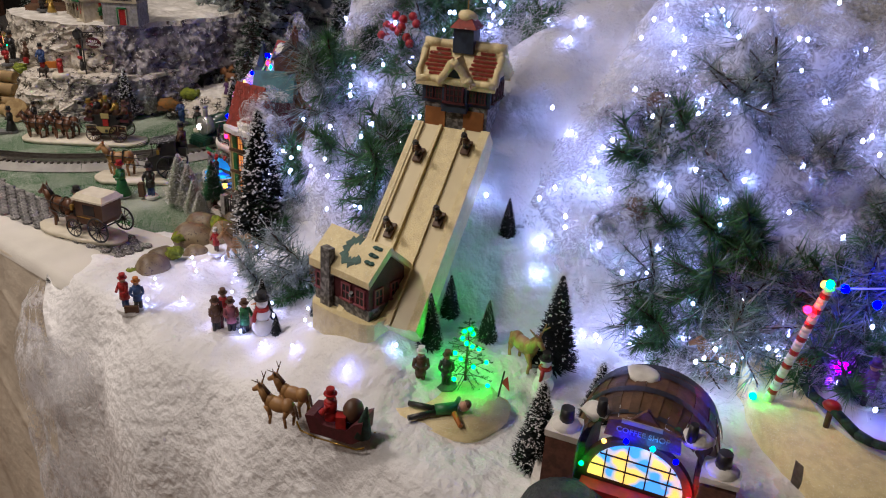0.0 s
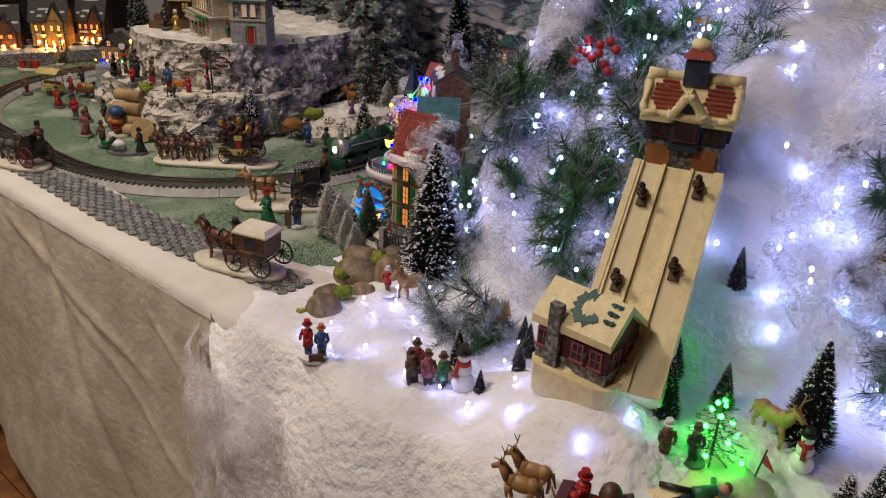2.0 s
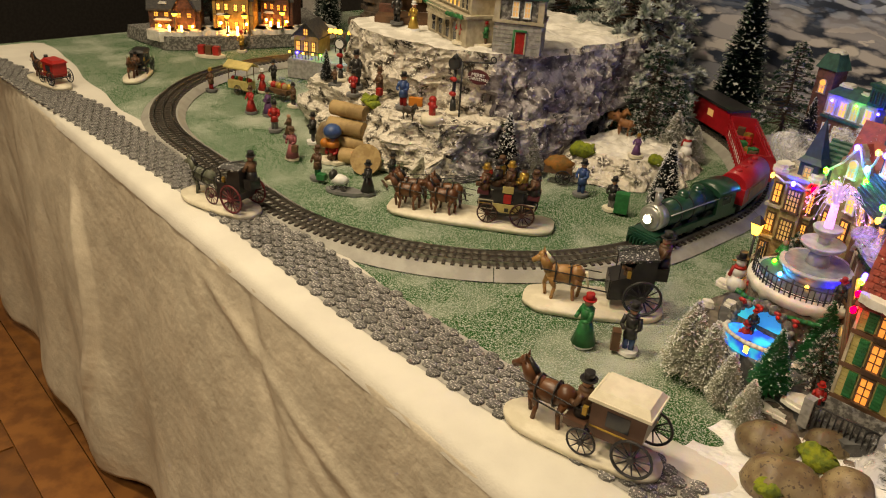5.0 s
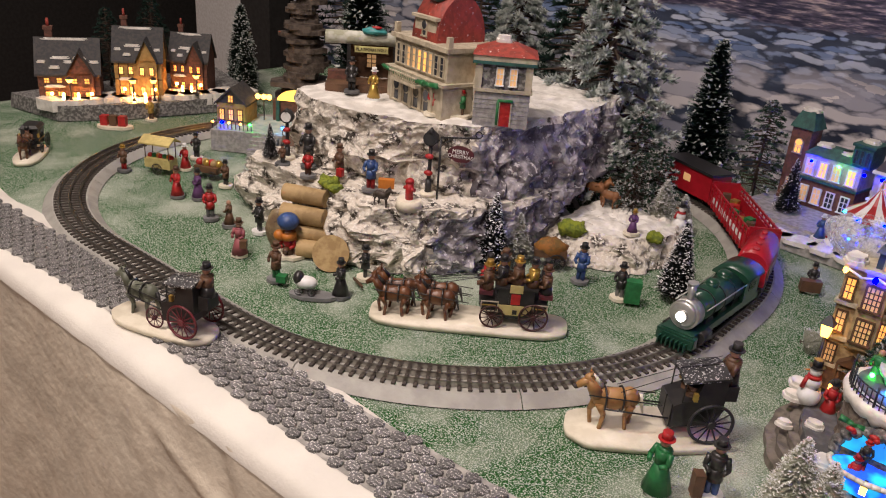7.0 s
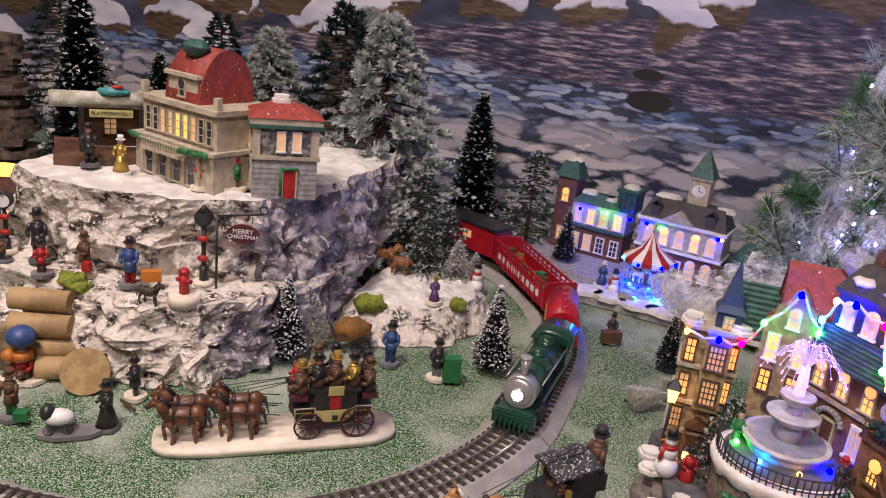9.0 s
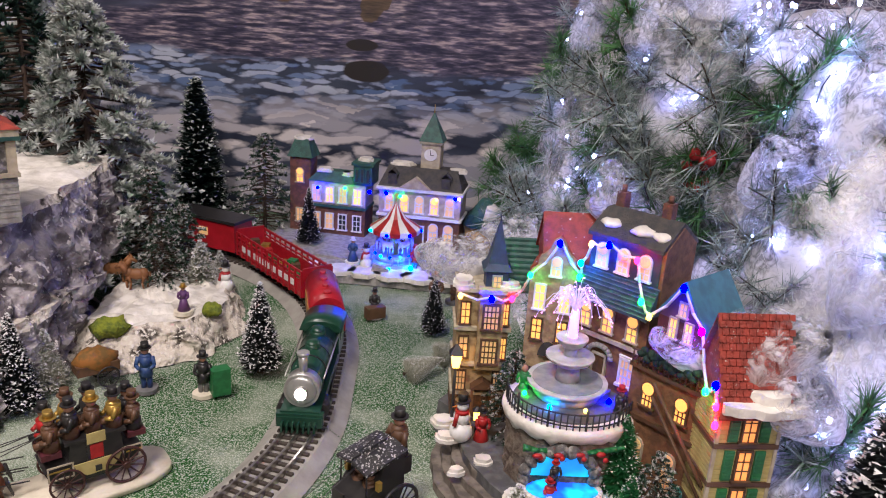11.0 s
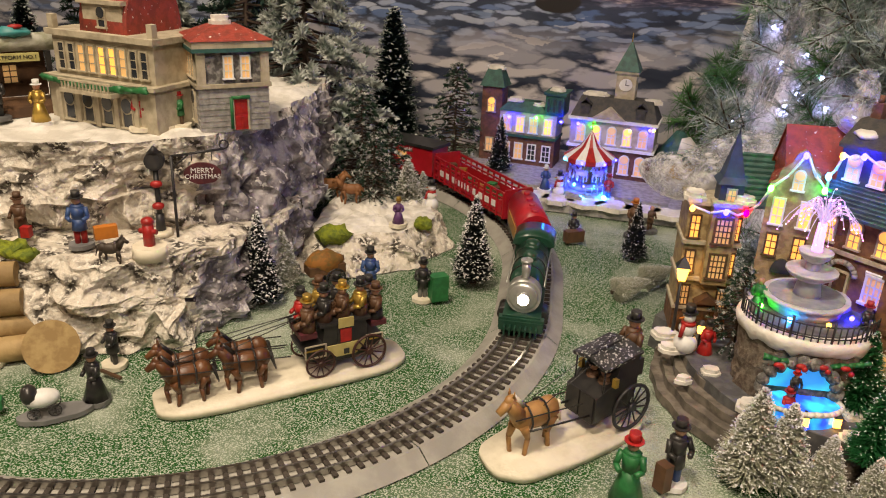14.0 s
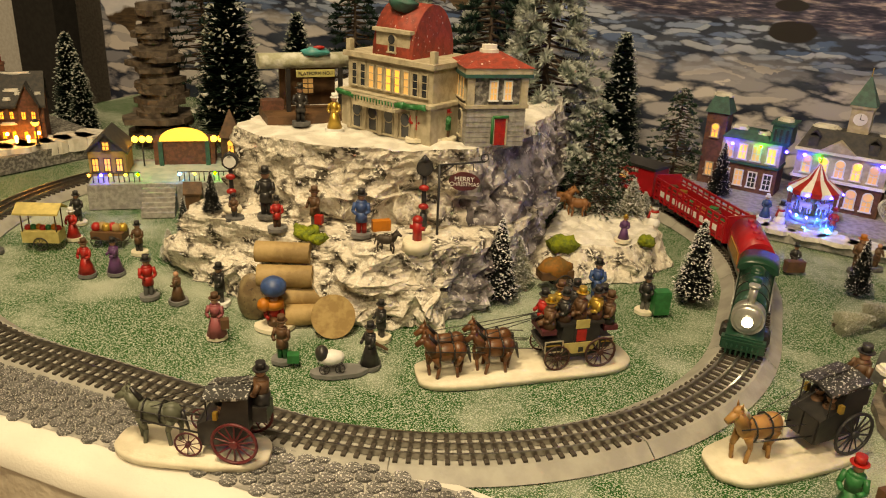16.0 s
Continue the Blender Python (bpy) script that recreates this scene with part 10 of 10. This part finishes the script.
for x, y, dz, r in ((-0.82, 0.92, 0.05, 0.045), (-0.84, 1.08, 0.05, 0.05), (-0.60, 0.94, 0.03, 0.035), (-0.76, 1.18, 0.05, 0.06), (-0.36, 0.98, 0.03, 0.045), (-0.18, 1.16, 0.06, 0.06), (-0.05, 1.14, 0.06, 0.055), (-0.12, 0.98, 0.05, 0.028), (-0.93, 1.22, 0.06, 0.05), (-0.92, 1.34, 0.08, 0.06), (-0.94, 1.46, 0.09, 0.06), (-0.90, 1.40, 0.14, 0.055), (-0.88, 1.28, 0.12, 0.05), (-0.66, 0.93, 0.050, 0.030), (-0.73, 0.88, 0.040, 0.034), (-0.62, 1.03, 0.045, 0.030), (-0.78, 1.02, 0.050, 0.040), (-0.70, 1.12, 0.055, 0.045), (-0.64, 0.86, 0.035, 0.022), (-0.31, 0.90, 0.030, 0.040), (-0.26, 1.06, 0.050, 0.040), (-0.10, 1.06, 0.055, 0.045), (-0.02, 0.94, 0.045, 0.032), (-0.17, 0.90, 0.022, 0.036)):
    puff(x, y, hill(x, y) + dz, r, (1, 0.9, 0.8))
for x, y, z, r, sh in ((-1.175, 1.125, 0.205, 0.040, (1.3, 0.7, 0.6)), (-1.120, 1.130, 0.235, 0.034, (1.4, 0.7, 0.5)), (-0.985, 0.905, 0.206, 0.026, (1.3, 0.8, 0.5)), (-0.925, 0.880, 0.222, 0.034, (1.2, 1, 0.9)), (-0.900, 0.860, 0.180, 0.034, (1, 1, 1.1)), (-1.035, 1.060, 0.300, 0.026, (0.7, 0.7, 1.3))):
    puff(x, y, z, r, sh)
rnd = random.Random(56)
FL = thing("fairy_light_string", Matrix.Identity(4), "string of cool white fairy lights over the cotton snow", "fairy lights")
bulb_me = None
pos = []
for k in range(110):
    x, y = rnd.uniform(-0.88, -0.58), rnd.uniform(0.80, 1.22)
    pos.append((x, y, hill(x, y) + rnd.uniform(0.04, 0.13)))
for k in range(90):
    x, y = rnd.uniform(-0.40, 0.02), rnd.uniform(0.82, 1.2)
    pos.append((x, y, hill(x, y) + rnd.uniform(0.03, 0.11)))
flat = []
while len(flat) < 30:
    x, y = rnd.uniform(-0.88, -0.42), rnd.uniform(0.55, 0.77)
    if all(math.dist((x, y), q[:2]) > 0.04 for q in flat):
        flat.append((x, y, hill(x, y) + 0.010))
pos += flat
for k in range(14):
    x, y = rnd.uniform(-0.58, -0.30), rnd.uniform(0.95, 1.3)
    pos.append((x, y, hill(x, y) + 0.010))
for k in range(84):
    x, y = rnd.uniform(-1.04, -0.80), rnd.uniform(1.10, 1.75)
    pos.append((x, y, hill(x, y) + rnd.uniform(0.05, 0.17)))
for k in range(26):
    x, y = rnd.uniform(-0.46, -0.12), rnd.uniform(0.79, 0.96)
    pos.append((x, y, hill(x, y) + rnd.uniform(0.015, 0.05)))
for k in range(10):
    x, y = rnd.uniform(-0.86, -0.80), rnd.uniform(0.80, 0.95)
    pos.append((x, y, hill(x, y) + 0.006))
for p in pos:
    if bulb_me is None:
        o = part("bulb", ball(B(), (0, 0, 0), 0.0024, (1, 1, 1.4), u=7, v=5), BULB, FL)
        bulb_me = o.data
    else:
        o = new("bulb", bulb_me)
        o.parent = FL
    o.matrix_local = pose(*p) @ Matrix.Scale(0.66 if p[1] < 0.78 else 0.88, 4)
bm = B()
for a, b in zip(pos, pos[1:]):
    if math.dist(a, b) < 0.05 and a[1] > 0.80:
        m = (Vector(a) + Vector(b)) / 2 + Vector((rnd.uniform(-0.01, 0.01), rnd.uniform(-0.01, 0.01), 0.004))
        tube(bm, a, m, 0.0009, 0.0009, 4, 0, False)
        tube(bm, m, b, 0.0009, 0.0009, 4, 0, False)
part("wire", bm, mat("dark_green_wire", (0.01, 0.025, 0.018), 0.5), FL)
# red berries on the mountain's flank
for x, y, z in ((-0.905, 1.16, 0.30), (-0.70, 0.95, 0.36)):
    BY = thing("berry_sprig", pose(x, y, z), "sprig of glossy red berries", "berries", "berry sprigs")
    part("stem", tube(B(), (0, 0, -0.10), (0, 0, 0.02), 0.0015, 0.001, 5), STEM, BY)
    for k in range(12):
        part("berry", ball(B(), (rnd.uniform(-0.03, 0.03), rnd.uniform(-0.015, 0.015), rnd.uniform(-0.01, 0.03)), 0.0065, u=10, v=7), RED, BY)
# pine cones
for x, y in ((-0.33, 1.02), (-0.30, 0.93), (-0.02, 1.0)):
    bm = B()
    for k in range(40):
        q = k / 40
        a = k * 2.4
        r = 0.013 * math.sin(math.pi * (0.12 + 0.85 * q))
        ball(bm, (r * math.cos(a), r * math.sin(a), 0.034 * q), 0.0042, (1, 1, 0.5), u=6, v=4)
    o = part("pine_cone", bm, BROWN)
    o.matrix_world = pose(x, y, hill(x, y) + 0.02, 40, 20, 0)
    tagged(o, "brown pine cone among the branches", "pine cone", "pine cones")


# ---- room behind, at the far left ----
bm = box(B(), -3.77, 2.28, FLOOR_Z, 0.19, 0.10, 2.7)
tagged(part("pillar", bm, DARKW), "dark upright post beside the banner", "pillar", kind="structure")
bm = box(B(), -4.10, 2.33, FLOOR_Z, 0.40, 0.06, 2.7)
tagged(part("white_panel", bm, WHITEP), "plain white panel wall beyond the display", "wall", kind="structure")

# ---- pieces: ties, cobbles and floor boards ----
tie_me = bpy.data.meshes.new("tie")
bm = box(B(), 0, 0, 0, 0.0046, 0.050, 0.004)
bm.to_mesh(tie_me)
bm.free()
tie_me.materials.append(TIE)
acc, made = 0.0, 0
for a, b in zip(TR, TR[1:]):
    acc += math.dist(a[:2], b[:2])
    if acc >= 0.0118:
        acc = 0.0
        o = new("tie", tie_me)
        o.parent = track
        o.matrix_local = pose(a[0], a[1], 0.0095, 0, 0, math.degrees(a[2]))
        made += 1

ROAD = [(-2.95, 0.520, 0.575), (-2.40, 0.555, 0.652), (-2.05, 0.585, 0.672), (-1.75, 0.594, 0.676), (-1.45, 0.590, 0.684), (-1.25, 0.605, 0.694), (-1.00, 0.640, 0.704)]


def road_at(x):
    for (x0, a0, b0), (x1, a1, b1) in zip(ROAD, ROAD[1:]):
        if x0 <= x <= x1:
            q = (x - x0) / (x1 - x0)
            return a0 + (a1 - a0) * q, b0 + (b1 - b0) * q
    return None


road = thing("cobbled_road", Matrix.Identity(4), "strip of dark grey round cobbles along the table edge", "road")
bm = B()
prev = None
for i in range(60):
    x = -2.95 + 1.94 * i / 59
    lo, hi = road_at(x)
    cur = [bm.verts.new((x, lo + 0.003, 0.0068)), bm.verts.new((x, hi - 0.003, 0.0068))]
    if prev:
        bm.faces.new((prev[0], cur[0], cur[1], prev[1]))
    prev = cur
part("bed", bm, JOINT, road)
cob = []
rnd = random.Random(14)
for v in range(3):
    me = bpy.data.meshes.new("cobble")
    bm = B()
    n = 9
    rings = []
    for r, z in ((0.0092, 0.0), (0.0090, 0.0028), (0.0070, 0.0042)):
        rings.append([bm.verts.new((r * math.cos(2 * math.pi * i / n) * (1 + 0.06 * math.sin(i * 2 + v)), r * 0.86 * math.sin(2 * math.pi * i / n) * (1 + 0.06 * math.cos(i * 3 + v)), z)) for i in range(n)])
    for a, b in zip(rings, rings[1:]):
        for i in range(n):
            bm.faces.new((a[i], a[(i + 1) % n], b[(i + 1) % n], b[i]))
    bm.faces.new(rings[-1])
    bm.to_mesh(me)
    bm.free()
    me.materials.append(COBBLE)
    cob.append(me)
pieces = []
row = 0
x = -2.94
while x < -1.00:
    lo, hi = road_at(x)
    k = 0
    y = lo + 0.008 + (0.0081 if row % 2 else 0.0)
    while y < hi - 0.004:
        pieces.append((x + rnd.uniform(-0.0008, 0.0008), y + rnd.uniform(-0.0006, 0.0006)))
        y += 0.0163
    x += 0.0158
    row += 1
near = [p for p in pieces if -1.90 < p[0]]
far = [p for p in pieces if p[0] <= -1.90]
for i, (x, y) in enumerate(near[:300]):
    o = new("cobble", cob[i % 3])
    o.parent = road
    o.matrix_local = pose(x, y, 0.0062, rnd.uniform(-4, 4), rnd.uniform(-4, 4), rnd.uniform(-12, 12))
bm = B()
for x, y in far + near[300:]:
    tube(bm, (x, y, 0.0062), (x, y, 0.0098), 0.0089, 0.0076, 8)
tagged(part("cobble_rest", bm, COBBLE, road), kind="stuff")

fl = bpy.data.objects["floor"]
for i in range(14):
    for j in range(4):
        x, y = -4.4 + j * 1.3 + (0.65 if i % 2 else 0), -0.9 + i * 0.12
        o = part("floor_board", box(B(), 0, 0, 0, 1.294, 0.117, 0.011), WOODFLOOR, fl)
        o.matrix_local = pose(x, y, FLOOR_Z - 0.011)
